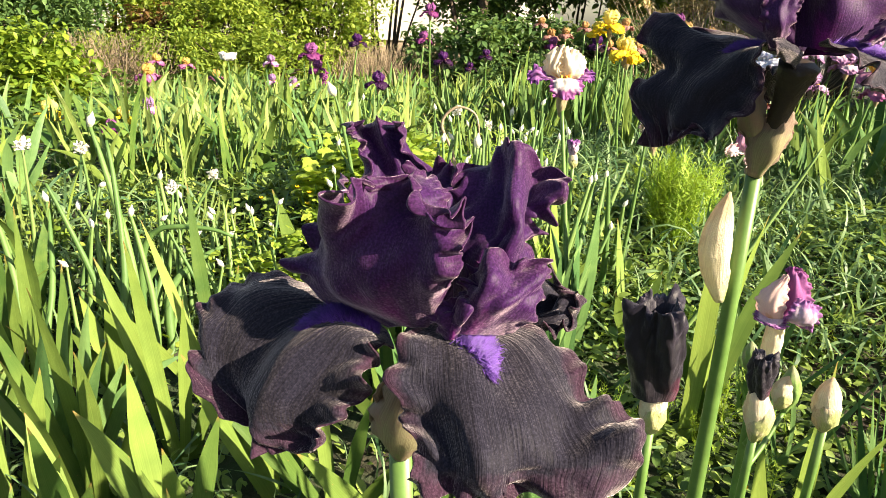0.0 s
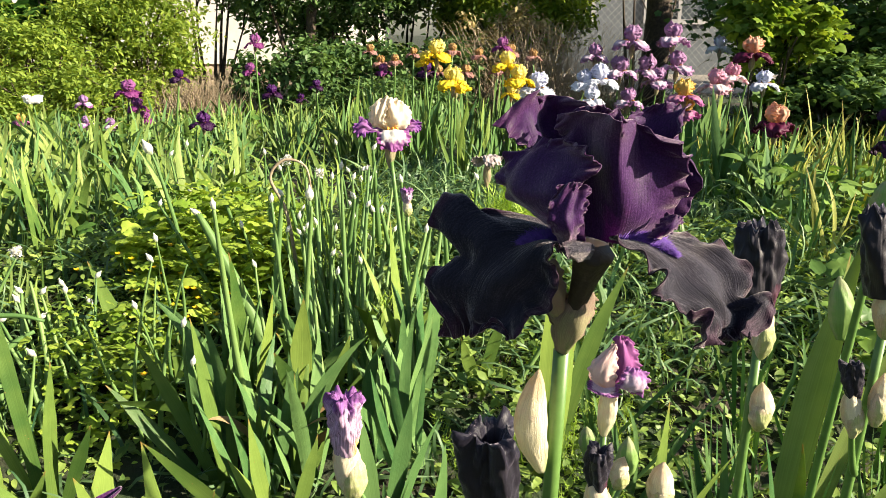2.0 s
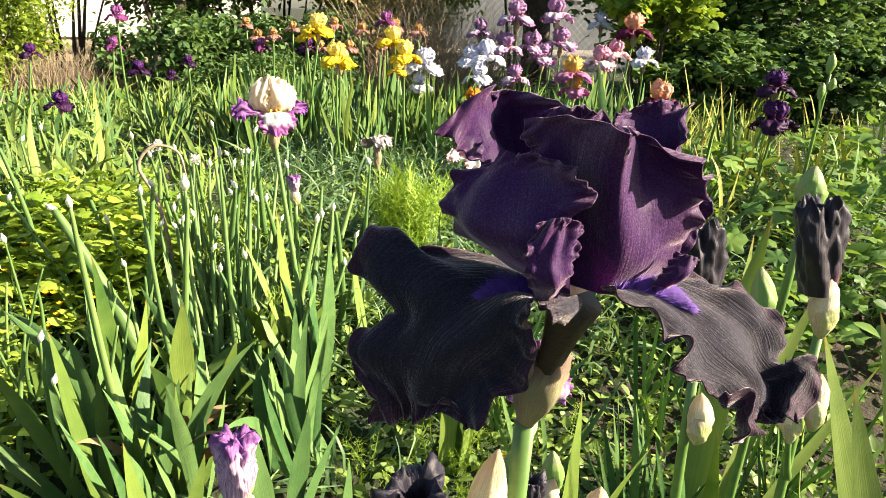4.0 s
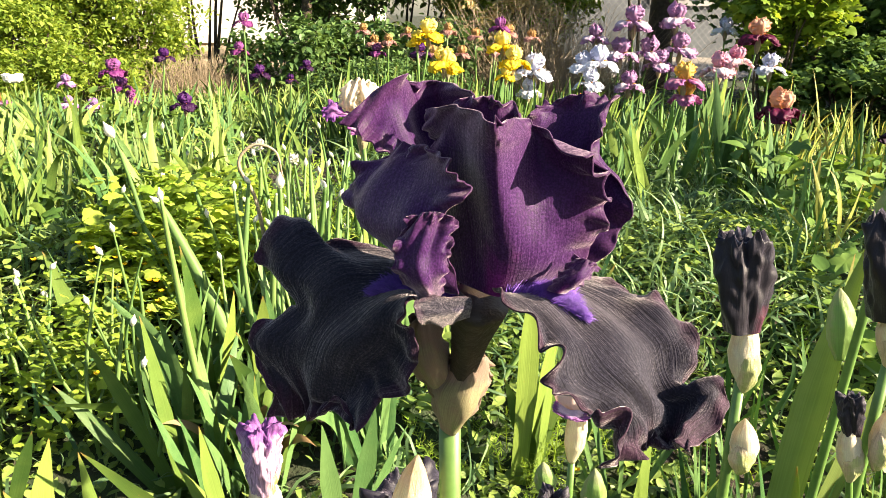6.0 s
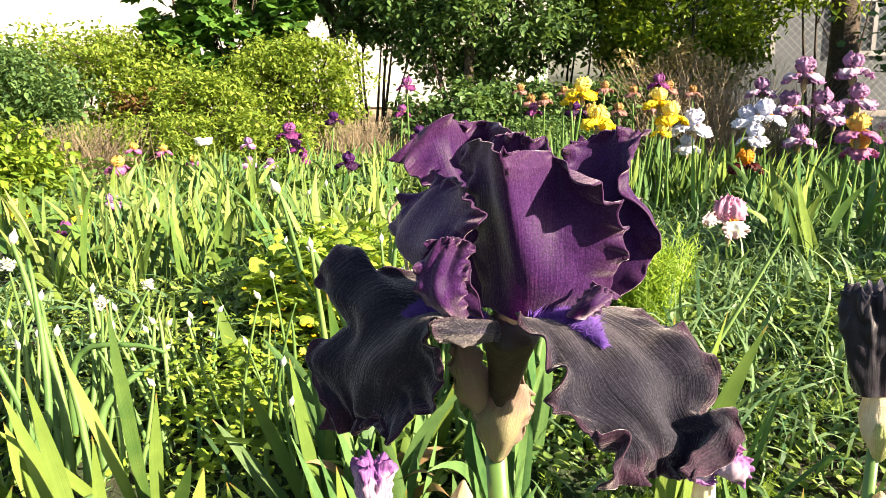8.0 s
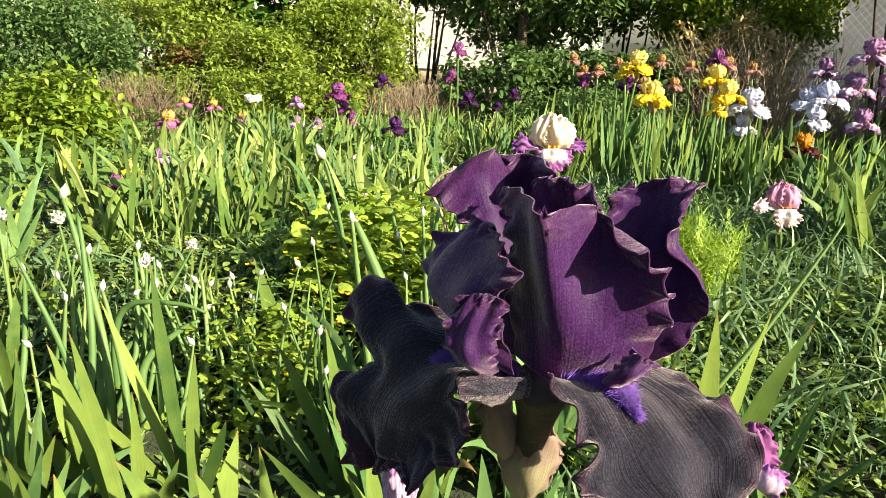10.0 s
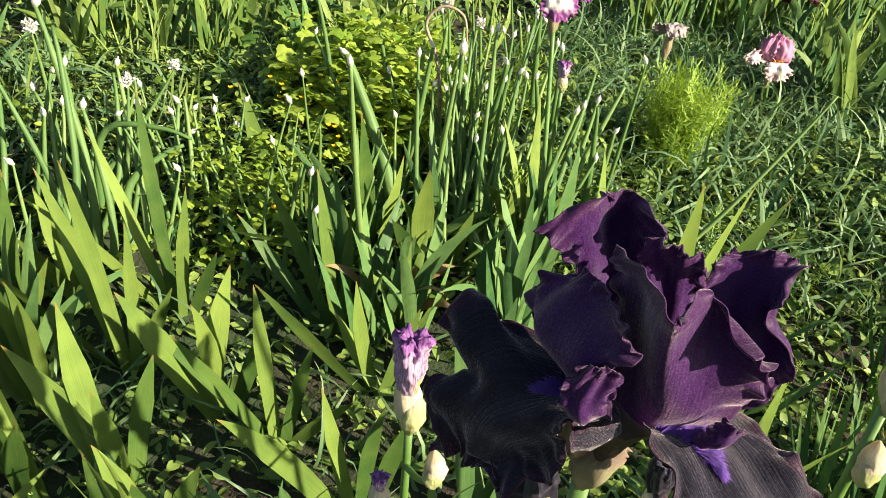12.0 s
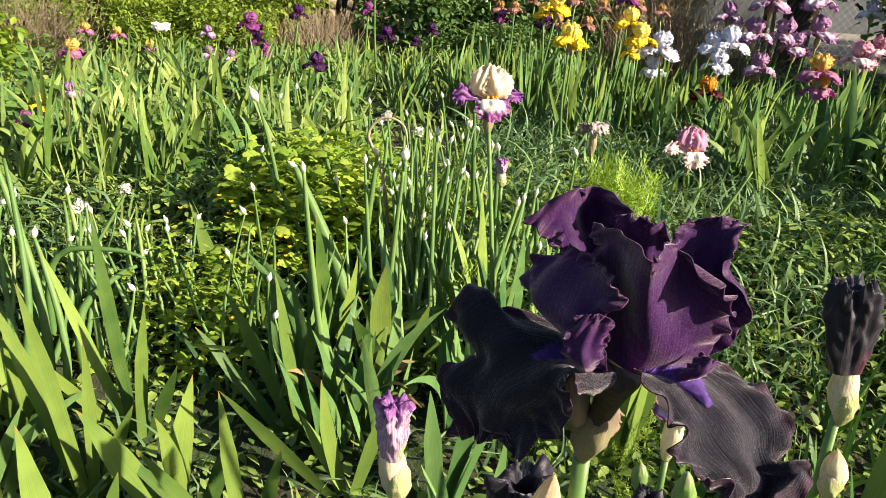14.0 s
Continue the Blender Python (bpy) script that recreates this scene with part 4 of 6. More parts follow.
garden_iris((2.45, 3.8, 0.82), "white", "white iris with purple falls beside the shrub", 0.06, 0, 30)
garden_iris((2.39, 4.2, 1.0), "white", WHITE, 0.055, 1, 0)
garden_iris((1.79, 2.6, 0.745), "peach", PEACH, 0.064, 1, 60)
garden_iris((1.97, 2.2, 0.83), "purple", PURPLE, 0.05, 0, 10, bud=True)
garden_iris((1.985, 2.2, 0.72), "purple", PURPLE, 0.062, 1, 50)
garden_iris((1.285, 3.3, 0.66), "orange", "orange iris with dark brown falls", 0.055, 2, 25)
FALL_SMALL = ("fall", ([(1.2, 1.0, 0), (2.8, 1.6, 0.2), (4.0, 2.0, -1.0), (4.4, 1.6, -2.6)], [(1.3, 1.2, -0.2), (3.0, 2.2, -0.4), (4.6, 2.4, -1.6), (5.0, 1.8, -3.0)], [(1.4, 1.3, -0.4), (2.8, 2.2, -1.2), (4.0, 2.4, -2.6), (4.2, 1.8, -3.6)]))
ruffled_iris((0.985, 2.49, 0.560), (1.0, 2.52), "short-stemmed rose pink iris with whitish falls", (STANDARD_B, STANDARD_L, STANDARD_R, FALL_FRONT, FALL_L, FALL_SMALL), ("standard_rose", "standard_rose", "standard_rose", "fall_rose", "fall_rose", "fall_blush"), 350, 0.0108, 0.12, 0.0045)
garden_iris((-0.38, 3.2, 0.68), "purple", PURPLE, 0.04, 1, 0)
garden_iris((-0.135, 3.8, 0.755), "purple", PURPLE, 0.038, 2, 40)
for i, (x, y, z, s) in enumerate([(-0.89, 4.2, 0.735, 0.07), (-0.84, 4.15, 0.66, 0.055), (-0.82, 4.2, 0.59, 0.05), (-0.6, 4.0, 0.815, 0.05), (-0.235, 4.2, 0.985, 0.055), (-0.27, 4.25, 0.84, 0.05), (0.08, 4.0, 0.775, 0.04), (0.0, 4.0, 0.71, 0.035), (-1.18, 2.4, 0.55, 0.035), (0.62, 3.8, 0.865, 0.055), (1.1, 4.2, 0.985, 0.06), (0.45, 4.3, 0.84, 0.05)]):
    garden_iris((x, y, z), "magenta" if i not in (3, 6, 7, 9) else "purple", MAGENTA if i not in (3, 6, 7, 9) else PURPLE, s * 0.75, i % 3, i * 61)
for i, (x, y, z, s) in enumerate([(-1.43, 3.3, 0.655, 0.066), (-1.68, 4.0, 0.665, 0.05), (-1.52, 4.0, 0.655, 0.05), (-1.36, 4.0, 0.60, 0.05), (-1.06, 4.0, 0.69, 0.05), (-1.03, 3.9, 0.6, 0.05), (-0.92, 3.9, 0.59, 0.05), (-1.22, 2.8, 0.575, 0.05)]):
    garden_iris((x, y, z), "bicolour" if i < 4 else "lilac", PASTEL, s * 0.66, i % 3, i * 37)
garden_iris((-1.73, 3.0, 0.505), "yellow", "yellow orange iris at the edge of the bed", 0.048, 0, 12)
garden_iris((-1.23, 2.6, 0.56), "yellow", "small yellow iris bud half open", 0.032, 1, 30)
for i in range(11):
    garden_iris((0.35 + 0.09 * i + random.uniform(-0.03, 0.03), 4.25 + random.uniform(-0.15, 0.15), random.uniform(0.84, 0.96)), "tan", "small fading tan iris behind the yellow clump", random.uniform(0.03, 0.042), i % 3, i * 40)

poppy = thing("poppy", (-1.25, 3.87, 0.405), "single white cup-shaped poppy on a thin stem", "poppy")
stalk(poppy, (0, 0, 0.285), (0.03, 0, -0.02), 0.003, 0.005)
for k in range(5):
    a = k * 1.2566
    c, s = math.cos(a), math.sin(a)
    d = np.array((c, s, 0))
    e = np.array((-s, c, 0))
    up = np.array((0, 0, 1.0))
    o = up * 0.285
    part("petal", sheet("petal", [o - e * 0.006, o + d * 0.025 - e * 0.028 + up * 0.008, o + d * 0.04 - e * 0.024 + up * 0.038], [o, o + d * 0.03 + up * 0.006, o + d * 0.046 + up * 0.042],
                        [o + e * 0.006, o + d * 0.025 + e * 0.028 + up * 0.008, o + d * 0.04 + e * 0.024 + up * 0.038], 10, 9, 0.003, 3.0, k)[0], M["poppy_white"], poppy)
wither = thing("withered_iris", (0.62, 2.32, 0.373), "withered greyish lilac iris collapsed on its stem", "iris")
stalk(wither, (0, 0, 0.257), (0.02, 0.02, -0.02), 0.004, 0.006)
sheath("sheath", wither, (0, 0, 0.187), (0, 0, 0.277), 0.026)
for k in range(4):
    m = Matrix.Translation((0.0, 0, 0.287)) @ pose(0, 0, 0, 25 * math.sin(k), 0, 90 * k) @ Matrix.Diagonal((0.045, 0.03, 0.042, 1))
    part("petal", shared(BLOOM[k % 3, "fall", k % 3], M["withered"]), None, wither, at=m)


# ---- the two near-black blooms that the camera passes ----
def bearded(parent, S, seed, u0=0.05, u1=0.34, count=3800):
    """Caterpillar of short violet hairs down the middle of a fall."""
    r = np.random.RandomState(seed)
    nu, nv = S.shape[:2]
    v, f = [], []
    for _ in range(count):
        u = r.uniform(u0, u1)
        k = (1 - ((u - u0) / (u1 - u0)) ** 2)
        i, j = u * (nu - 1), (nv - 1) / 2 + r.normal() * 0.062 * nv * max(k, 0.2)
        i0, j0 = min(int(i), nu - 2), min(max(int(j), 0), nv - 2)
        p = S[i0, j0] + (S[i0 + 1, j0] - S[i0, j0]) * (i - i0) + (S[i0, j0 + 1] - S[i0, j0]) * (j - j0)
        du, dv = S[i0 + 1, j0] - S[i0, j0], S[i0, j0 + 1] - S[i0, j0]
        n = np.cross(dv, du)
        n /= np.linalg.norm(n) + 1e-12
        if n[2] < 0:
            n = -n
        du = du / (np.linalg.norm(du) + 1e-12)
        q = p + n * r.uniform(0.0016, 0.0056) * (0.35 + 0.65 * k) + du * r.uniform(0.0, 0.004) + r.normal(size=3) * 0.0006
        a = np.cross(n, r.normal(size=3))
        a /= np.linalg.norm(a)
        b = np.cross(n, a)
        w = 0.00028
        k0 = len(v)
        v += [p + a * w, p - a * 0.5 * w + b * w, p - a * 0.5 * w - b * w, q]
        f += [(k0, k0 + 1, k0 + 3), (k0 + 1, k0 + 2, k0 + 3), (k0 + 2, k0, k0 + 3)]
    return part("beard", mesh_from("beard", v, f), M["beard_violet"], parent, "fuzzy violet beard")


def black_iris(heart, foot, guides, joint, label, seed, tube_top, bracts):
    ob = thing("black_iris", (*foot, 0), label, "iris", "near-black irises")
    h = Vector(heart) - Vector((*foot, 0))
    m = Matrix.Translation(h)
    for i, (key, (L, C, R)) in enumerate(guides.items()):
        kind = key.rsplit("_", 1)[0] if key[-2] == "_" else key
        L, C, R = (np.array(L) * 0.001, [np.array(c) * 0.001 for c in C] if np.ndim(C[0]) else C, np.array(R) * 0.001)
        if np.ndim(C[0]) == 1:
            C = np.array(C)
        fall = kind == "fall"
        small = key in ("fall_d", "style_arm_b")
        ruffle = 0.0006 if small else (0.0029 if seed == 100 else 0.0036) if fall else 0.0014 if kind == "style_arm" else 0.0019 if seed == 100 else 0.0024
        waves = 1.5 if key == "fall_d" else (5.0 if seed == 100 else 3.6) if fall else 4.0
        crease = 0.22 if fall else 0.3 if seed == 100 else 0.8
        fold = 0.0 if small else 0.0023 if fall else 0.0008 if seed == 100 else 0.0024
        me, S = sheet(kind, L, C, R, 130, 111, ruffle, waves, seed + i, 0.02, 0.0005, 0.55, crease, fold, 0.3)
        petal = part(kind, me, M["fall_black"] if fall else M["standard_black"], ob, "near-black velvety drooping fall" if fall else "dark purple ruffled upright petal", at=m)
        if key in ("fall_a", "fall_b"):
            bearded(petal, S, seed + i)
    j = np.array(joint) * 0.001
    tt = np.array(tube_top) * 0.001
    part("tube", tube("tube", [j, j * 0.6 + tt * 0.4, tt * 0.75 + j * 0.25, tt], [0.003, 0.0042, 0.0068, 0.0105], 14, 16, ribs=0.08), M["tube"], ob, "short dark flower tube", at=m)
    for k, (low, mid, top, w) in enumerate(bracts):
        low, mid, top = (np.array(p) * 0.001 for p in (low, mid, top))
        ax = np.cross(top - low, (0, 1, 0.2))
        ax /= np.linalg.norm(ax)
        sd = ax * w * 0.001
        fw = np.array((0, -1, 0)) * w * 0.001
        me, _ = sheet("bract", [low - sd * 0.35, mid - sd, top - sd * 0.75], [low + fw * 0.5, mid + fw, top + fw * 0.4], [low + sd * 0.35, mid + sd, top + sd * 0.55], 22, 17, 0.0012, 3.0, seed + 20 + k, 0.5)
        part("bract", me, M["papery"], ob, "papery beige bract", at=m)
        me, _ = sheet("bract", [low - sd * 0.35, mid - sd, top - sd * 0.7], [low - fw * 0.5, mid - fw, top - fw * 0.4], [low + sd * 0.35, mid + sd, top + sd * 0.7], 18, 13, 0.0012, 3.0, seed + 30 + k, 0.5)
        part("bract", me, M["papery"], ob, "papery beige bract", at=m)
    top = np.array(h) + j
    stalk(ob, top, (0, 0, -0.02), 0.0045, 0.0075, (0.004, 0.012, 0))
    return ob


HERO = {
    "fall_a": ([(0, -5, 8), (-23, 13, 20), (-46, 23, 20), (-59, 29, 28), (-71, 24, 15), (-55, 16, -3), (-76, 14, -15), (-65, 12, -29), (-67, 8, -43)],
        [(2, -9, 6), (-20, -8, 13), (-35, -7, 10), (-47, -3, -2), (-53, 0, -21), (-51, 2, -40)],
        [(1, -15, 3), (-11, -27, 10), (-20, -28, 14), (-22, -27, 2), (-18, -26, -14), (-30, -22, -24), (-36, -20, -35), (-47, -10, -27)]),
    "fall_b": ([(7, -22, 16), (8, -32, 18), (15, -47, 10), (18, -55, 5), (15, -61, -3), (26, -63, -5), (33, -68, -8), (31, -75, -20)],
        [(9, -21, 14), (27, -25, 14), (36, -42, 8), (43, -52, -2), (50, -57, -13), (49, -60, -23)],
        [(15, -11, 12), (44, -5, 14), (53, -15, 12), (61, -20, 10), (65, -29, 9), (70, -37, 3), (65, -46, -6), (65, -53, -8), (73, -57, -4), (66, -63, -13), (58, -70, -21)]),
    "fall_c": ([(7, 10, 1), (6, 36, -2), (6, 55, -8), (13, 67, -18)],
        [(11, 10, 2), (17, 35, 1), (22, 58, -8), (26, 70, -20)],
        [(15, 9, 1), (31, 33, -1), (37, 52, -8), (35, 65, -18)]),
    "standard_a": ([(-4, -6, 14), (-8, 2, 36), (-9, 7, 54), (-14, 7, 69)],
        [[(2, -17, 14), (0, -13, 38), (-2, -10, 57), (-6, -16, 73)],
         [(8, -22, 13), (7, -26, 26), (6, -29, 40), (4, -34, 57), (2, -41, 72)],
         [(16, -21, 12), (20, -27, 26), (20, -26, 42), (20, -17, 57), (18, -14, 69)]],
        [(27, -18, 12), (39, -21, 26), (42, -25, 42), (38, -33, 54), (28, -39, 62)]),
    "standard_b": ([(-10, -12, 14), (-29, 15, 26), (-37, 15, 38), (-34, 14, 48), (-20, 9, 58)],
        [[(-9, -17, 14), (-26, -5, 26), (-34, -3, 36), (-29, 2, 48), (-19, 4, 58)],
         [(-7, -20, 14), (-18, -23, 26), (-21, -26, 37), (-16, -15, 50), (-14, -8, 60)]],
        [(-4, -22, 14), (-8, -25, 29), (-11, -26, 40), (-5, -34, 50), (-10, -31, 59)]),
    "standard_c": ([(-7, 4, 10), (-18, 18, 44), (-28, 19, 55), (-40, 20, 64)],
        [[(-3, 6, 9), (-12, 24, 45), (-17, 27, 62), (-20, 27, 79)],
         [(2, 8, 8), (-4, 30, 45), (-8, 41, 60), (-13, 36, 76)],
         [(6, 8, 8), (2, 30, 45), (0, 40, 60), (-3, 42, 76)]],
        [(10, 7, 9), (8, 17, 46), (6, 20, 62), (5, 14, 75)]),
    "standard_d": ([(12, 7, 9), (19, 4, 39), (23, 9, 58), (25, 11, 68), (31, 13, 70)],
        [(19, 1, 10), (34, 0, 36), (38, 5, 55), (42, 7, 66), (44, 10, 75)],
        [(26, -5, 10), (45, -12, 20), (53, -11, 30), (56, -12, 42), (45, -9, 54), (44, -6, 66), (54, 4, 74)]),
    "standard_e": ([(-3, 0, 14), (-3, 6, 40), (-2, 10, 60), (-1, 12, 72)],
        [(6, -4, 14), (9, 2, 40), (10, 8, 60), (9, 4, 74)],
        [(15, 0, 14), (20, 4, 38), (22, 6, 56), (20, 2, 69)]),
    "style_arm": ([(-16, -19, 12), (-23, -29, 23), (-26, -31, 33), (-21, -30, 42)],
        [(-13, -23, 13), (-17, -36, 23), (-18, -34, 33), (-14, -32, 44)],
        [(-9, -22, 15), (-10, -29, 24), (-9, -33, 34), (-7, -30, 41)]),
    "fall_d": ([(0, -20, 12), (-12, -31, 17), (-20, -35, 17)],
        [(0, -23, 10), (-12, -36, 13), (-20, -40, 14)],
        [(-1, -20, 5), (-10, -30, 7), (-16, -33, 9)]),
    "style_arm_b": ([(23, -29, 17), (27, -29, 23), (32, -28, 28)],
        [(25, -34, 18), (30, -37, 24), (35, -34, 28)],
        [(29, -29, 16), (34, -31, 20), (40, -28, 24)]),
}
FIRST = {
    "fall_a": ([(3, -20, -32), (-21, -6, -24), (-46, -2, -24), (-55, -11, -33), (-56, -21, -44), (-47, -29, -55)],
        [(5, -23, -33), (-10, -26, -27), (-23, -29, -33), (-32, -32, -42), (-35, -35, -52), (-27, -41, -64)],
        [(7, -28, -35), (2, -35, -30), (2, -40, -34), (0, -45, -42), (-7, -48, -50), (-15, -48, -57)]),
    "fall_b": ([(17, -28, -26), (9, -40, -28), (9, -47, -37), (13, -53, -45), (17, -61, -49), (15, -64, -57)],
        [(22, -28, -27), (32, -36, -30), (36, -48, -36), (39, -58, -42), (41, -66, -49), (40, -67, -58)],
        [(29, -21, -28), (50, -17, -29), (63, -31, -41), (71, -42, -44), (77, -52, -46), (70, -62, -58)]),
    "fall_c": ([(33, 5, -40), (48, 7, -36), (53, 10, -26), (58, 10, -24)],
        [(35, 0, -40), (51, -3, -34), (58, -1, -29), (61, 0, -23)],
        [(36, -5, -40), (52, -9, -35), (60, -8, -33), (64, -3, -23)]),
    "standard_a": ([(5, -26, -29), (-23, -15, -21), (-25, -12, -12), (-21, -6, 2), (-16, 3, 12)],
        [[(9, -29, -27), (-9, -32, -16), (-11, -31, -2), (-4, -43, 13)],
         [(13, -32, -26), (8, -43, -8), (10, -42, 8), (10, -34, 19)]],
        [(17, -31, -26), (24, -49, -5), (26, -51, 7), (21, -52, 12)]),
    "standard_b": ([(-3, -2, -24), (-12, 4, -3), (-11, 9, 13), (-13, 11, 20), (-14, 12, 26)],
        [(7, 3, -25), (2, 9, -3), (0, 14, 11), (-3, 16, 20), (-5, 18, 26)],
        [(19, -1, -23), (21, 5, -3), (22, 9, 9), (8, 10, 17), (5, 13, 27)]),
    "standard_c": ([(25, -18, -29), (22, -13, -11), (23, -10, -1), (25, -2, 6), (24, 0, 14)],
        [(32, -23, -27), (34, -25, -7), (38, -22, 3), (39, -16, 12), (38, -2, 23)],
        [(41, -17, -27), (47, -17, -8), (47, -16, 1), (50, -16, 7), (57, -12, 13)]),
    "standard_d": ([(6, -8, -26), (4, -6, -6), (6, -2, 6), (9, 3, 13)],
        [(15, -12, -26), (17, -11, -6), (19, -5, 7), (20, 2, 16)],
        [(25, -8, -26), (30, -8, -6), (31, -2, 5), (30, 4, 12)]),
    "style_arm": ([(22, -33, -27), (25, -35, -14), (26, -33, -8), (29, -27, -5)],
        [(29, -37, -25), (35, -42, -15), (39, -40, -9), (42, -32, -3)],
        [(39, -31, -27), (47, -31, -22), (50, -29, -15), (53, -23, -9)]),
    "style_arm_b": ([(-4, -25, 1), (-3, -21, 9), (-5, -16, 13)],
        [(7, -34, 5), (8, -29, 12), (5, -19, 15)],
        [(18, -26, 4), (21, -21, 11), (13, -12, 16)]),
    "style_arm_c": ([(21, -32, -29), (19, -34, -21), (22, -33, -17)],
        [(24, -37, -27), (25, -39, -19), (27, -36, -14)],
        [(27, -33, -27), (30, -33, -21), (31, -29, -15)]),
}
hero = black_iris((0.214, 0.270, 0.935), (0.26, 0.46), HERO, (1, 18, -58), "near-black purple velvet bearded iris in full bloom", 100, (6, -6, 5),
                  [((1, 18, -58), (3, 12, -39), (8, 6, -19), 10.5), ((0, 17, -46), (-8, 10, -24), (-13, 5, -3), 7)])
hb = np.array((0.212, 0.278, 0.806)) - np.array((0.26, 0.46, 0))
sheath("bud", hero, hb + (-0.002, 0.02, -0.008), hb + (-0.012, 0.006, 0.062), 0.020, "pale_bud", (-0.004, 0, 0), label="pale cream papery side bud")
first = black_iris((0.030, 0.090, 0.895), (0.05, 0.24), FIRST, (6, 18, -98), "near-black velvet bearded iris with purple standards", 300, (20, -15, -35),
                   [((6, 18, -98), (8, 10, -80), (14, 0, -55), 13)])


# ---- closed buds on stalks ----
def dark_bud(parent, low, top, width, seed, mat="bud_black", name="bud", label="furled black bud with wavy rim", frill=1.0):
    """Furled bud: rolled petals with wrinkled upper rim."""
    low, top = np.array(low, float), np.array(top, float)
    n, sides = 34, 64
    ax = top - low
    a = np.cross(ax, (0.2, 1, 0.1))
    a /= np.linalg.norm(a)
    b = np.cross(ax, a)
    b /= np.linalg.norm(b)
    r = np.random.RandomState(seed)
    ph = r.uniform(0, 6.28, 4)
    v, uv = [], []
    for i in range(n):
        s = i / (n - 1)
        for j in range(sides):
            th = 2 * math.pi * j / sides
            w = width / 2 * (0.55 + 0.55 * math.sin(math.pi * (0.15 + 0.62 * s)))
            w *= 1 + (0.12 + 0.14 * s) * math.sin(3 * th + ph[0] + 2.0 * s) + frill * 0.11 * s * math.sin(8 * th + ph[1] + 3 * s) + 0.07 * math.sin(5 * th + 7 * s + ph[2]) + frill * 0.06 * s * s * math.sin(17 * th + ph[0])
            w += width * 0.10 * frill * max(0, s - 0.75) * 4 * (0.5 + 0.5 * math.sin(4 * th + ph[2]))
            zz = s + 0.06 * s * math.sin(5 * th + ph[3]) + 0.035 * s * math.sin(11 * th) + 0.02 * s * math.sin(19 * th + ph[1])
            w += width * 0.13 * frill * (0.25 + 0.75 * s) * noise.noise((3.2 * math.cos(th) + seed, 3.2 * math.sin(th), 7 * s))
            if frill > 1:
                w += width * 0.16 * s * noise.noise((7 * math.cos(th) + seed, 7 * math.sin(th), 16 * s))
                zz += 0.05 * s * noise.noise((6 * math.cos(th), 6 * math.sin(th) + seed, 2.0))
            v.append(low + ax * zz + a * w * math.cos(th) + b * w * math.sin(th))
            uv.append((j / sides * 0.8 + 0.1, s))
    for s, sh in ((0.96, 0.55), (0.7, 0.25)):
        for j in range(sides):
            th = 2 * math.pi * j / sides
            v.append(low + ax * s + (a * math.cos(th) + b * math.sin(th)) * width / 2 * sh)
            uv.append((j / sides, s))
    f = [(i * sides + j, i * sides + (j + 1) % sides, (i + 1) * sides + (j + 1) % sides, (i + 1) * sides + j) for i in range(n + 1) for j in range(sides)]
    return part(name, mesh_from(name, v, f, uv), M[mat], parent, label)


def bud_stalk(foot, label, parts, stem_top, group="iris buds"):
    """A stalk with furled buds in papery sheaths. parts: (kind, low, top, width) in world places."""
    o = np.array((*foot, float(lie(*foot))))
    ob = thing("iris_bud_stalk", o, label, "iris bud", group)
    stalk(ob, np.array(stem_top) - o, (0, 0, -0.02), 0.0045, 0.007, (0, 0.01, 0))
    for k, (kind, low, top, w) in enumerate(parts):
        low, top = np.array(low) - o, np.array(top) - o
        if kind == "black":
            dark_bud(ob, low, top, w, k + int(foot[0] * 1000))
        elif kind == "violet":
            dark_bud(ob, low, top, w, k + 5, "bud_lilac", label="furled lilac bud with frilled rim", frill=1.9)
        elif kind == "pale":
            sheath("sheath", ob, low, top, w, "pale_bud", label="pale papery sheath")
            ax = top - low
            sheath("valve", ob, low - ax * 0.06, low + ax * 0.70 + np.array((w * (0.22 if k % 2 else -0.22), -w * 0.12, 0)), w * 0.93, "valve", (0, -w * 0.07, 0), seed=k + 3, label="greenish outer sheath")
        elif kind == "green":
            sheath("bud", ob, low, top, w, "green_bud", label="closed green bud")
        if kind in ("pale", "green"):
            hit = np.array(stem_top) - o
            if abs(low[0] - hit[0]) > 0.012 and low[2] < hit[2]:
                s = np.array((hit[0] * (low[2] - 0.06) / hit[2], hit[1] * (low[2] - 0.06) / hit[2], low[2] - 0.06))
                part("branch", tube("branch", [s, (s + low) / 2 + (0, 0, -0.006), low], [0.004, 0.0035, 0.003], 8), M["stem"], ob)
    return ob


bud_stalk((0.53, 0.58), "stalk with a furled black iris bud and a beige side bud",
          [("black", (0.498, 0.553, 0.795), (0.494, 0.563, 0.872), 0.034), ("pale", (0.505, 0.551, 0.745), (0.499, 0.552, 0.812), 0.024), ("pale", (0.512, 0.548, 0.668), (0.511, 0.545, 0.718), 0.024)], (0.503, 0.552, 0.75))
bud_stalk((0.66, 0.60), "stalk with one furled black iris bud above beige buds",
          [("black", (0.634, 0.560, 0.797), (0.628, 0.571, 0.882), 0.036), ("pale", (0.638, 0.554, 0.758), (0.636, 0.556, 0.822), 0.026),
           ("black", (0.612, 0.548, 0.695), (0.610, 0.554, 0.73), 0.017), ("pale", (0.614, 0.543, 0.655), (0.611, 0.550, 0.708), 0.020), ("pale", (0.629, 0.533, 0.672), (0.638, 0.543, 0.722), 0.021)], (0.638, 0.554, 0.76))
bud_stalk((0.74, 0.78), "green iris stalk with closed green buds",
          [("green", (0.707, 0.699, 0.69), (0.708, 0.719, 0.765), 0.032), ("green", (0.700, 0.66, 0.845), (0.708, 0.66, 0.895), 0.032)], (0.702, 0.66, 0.85))
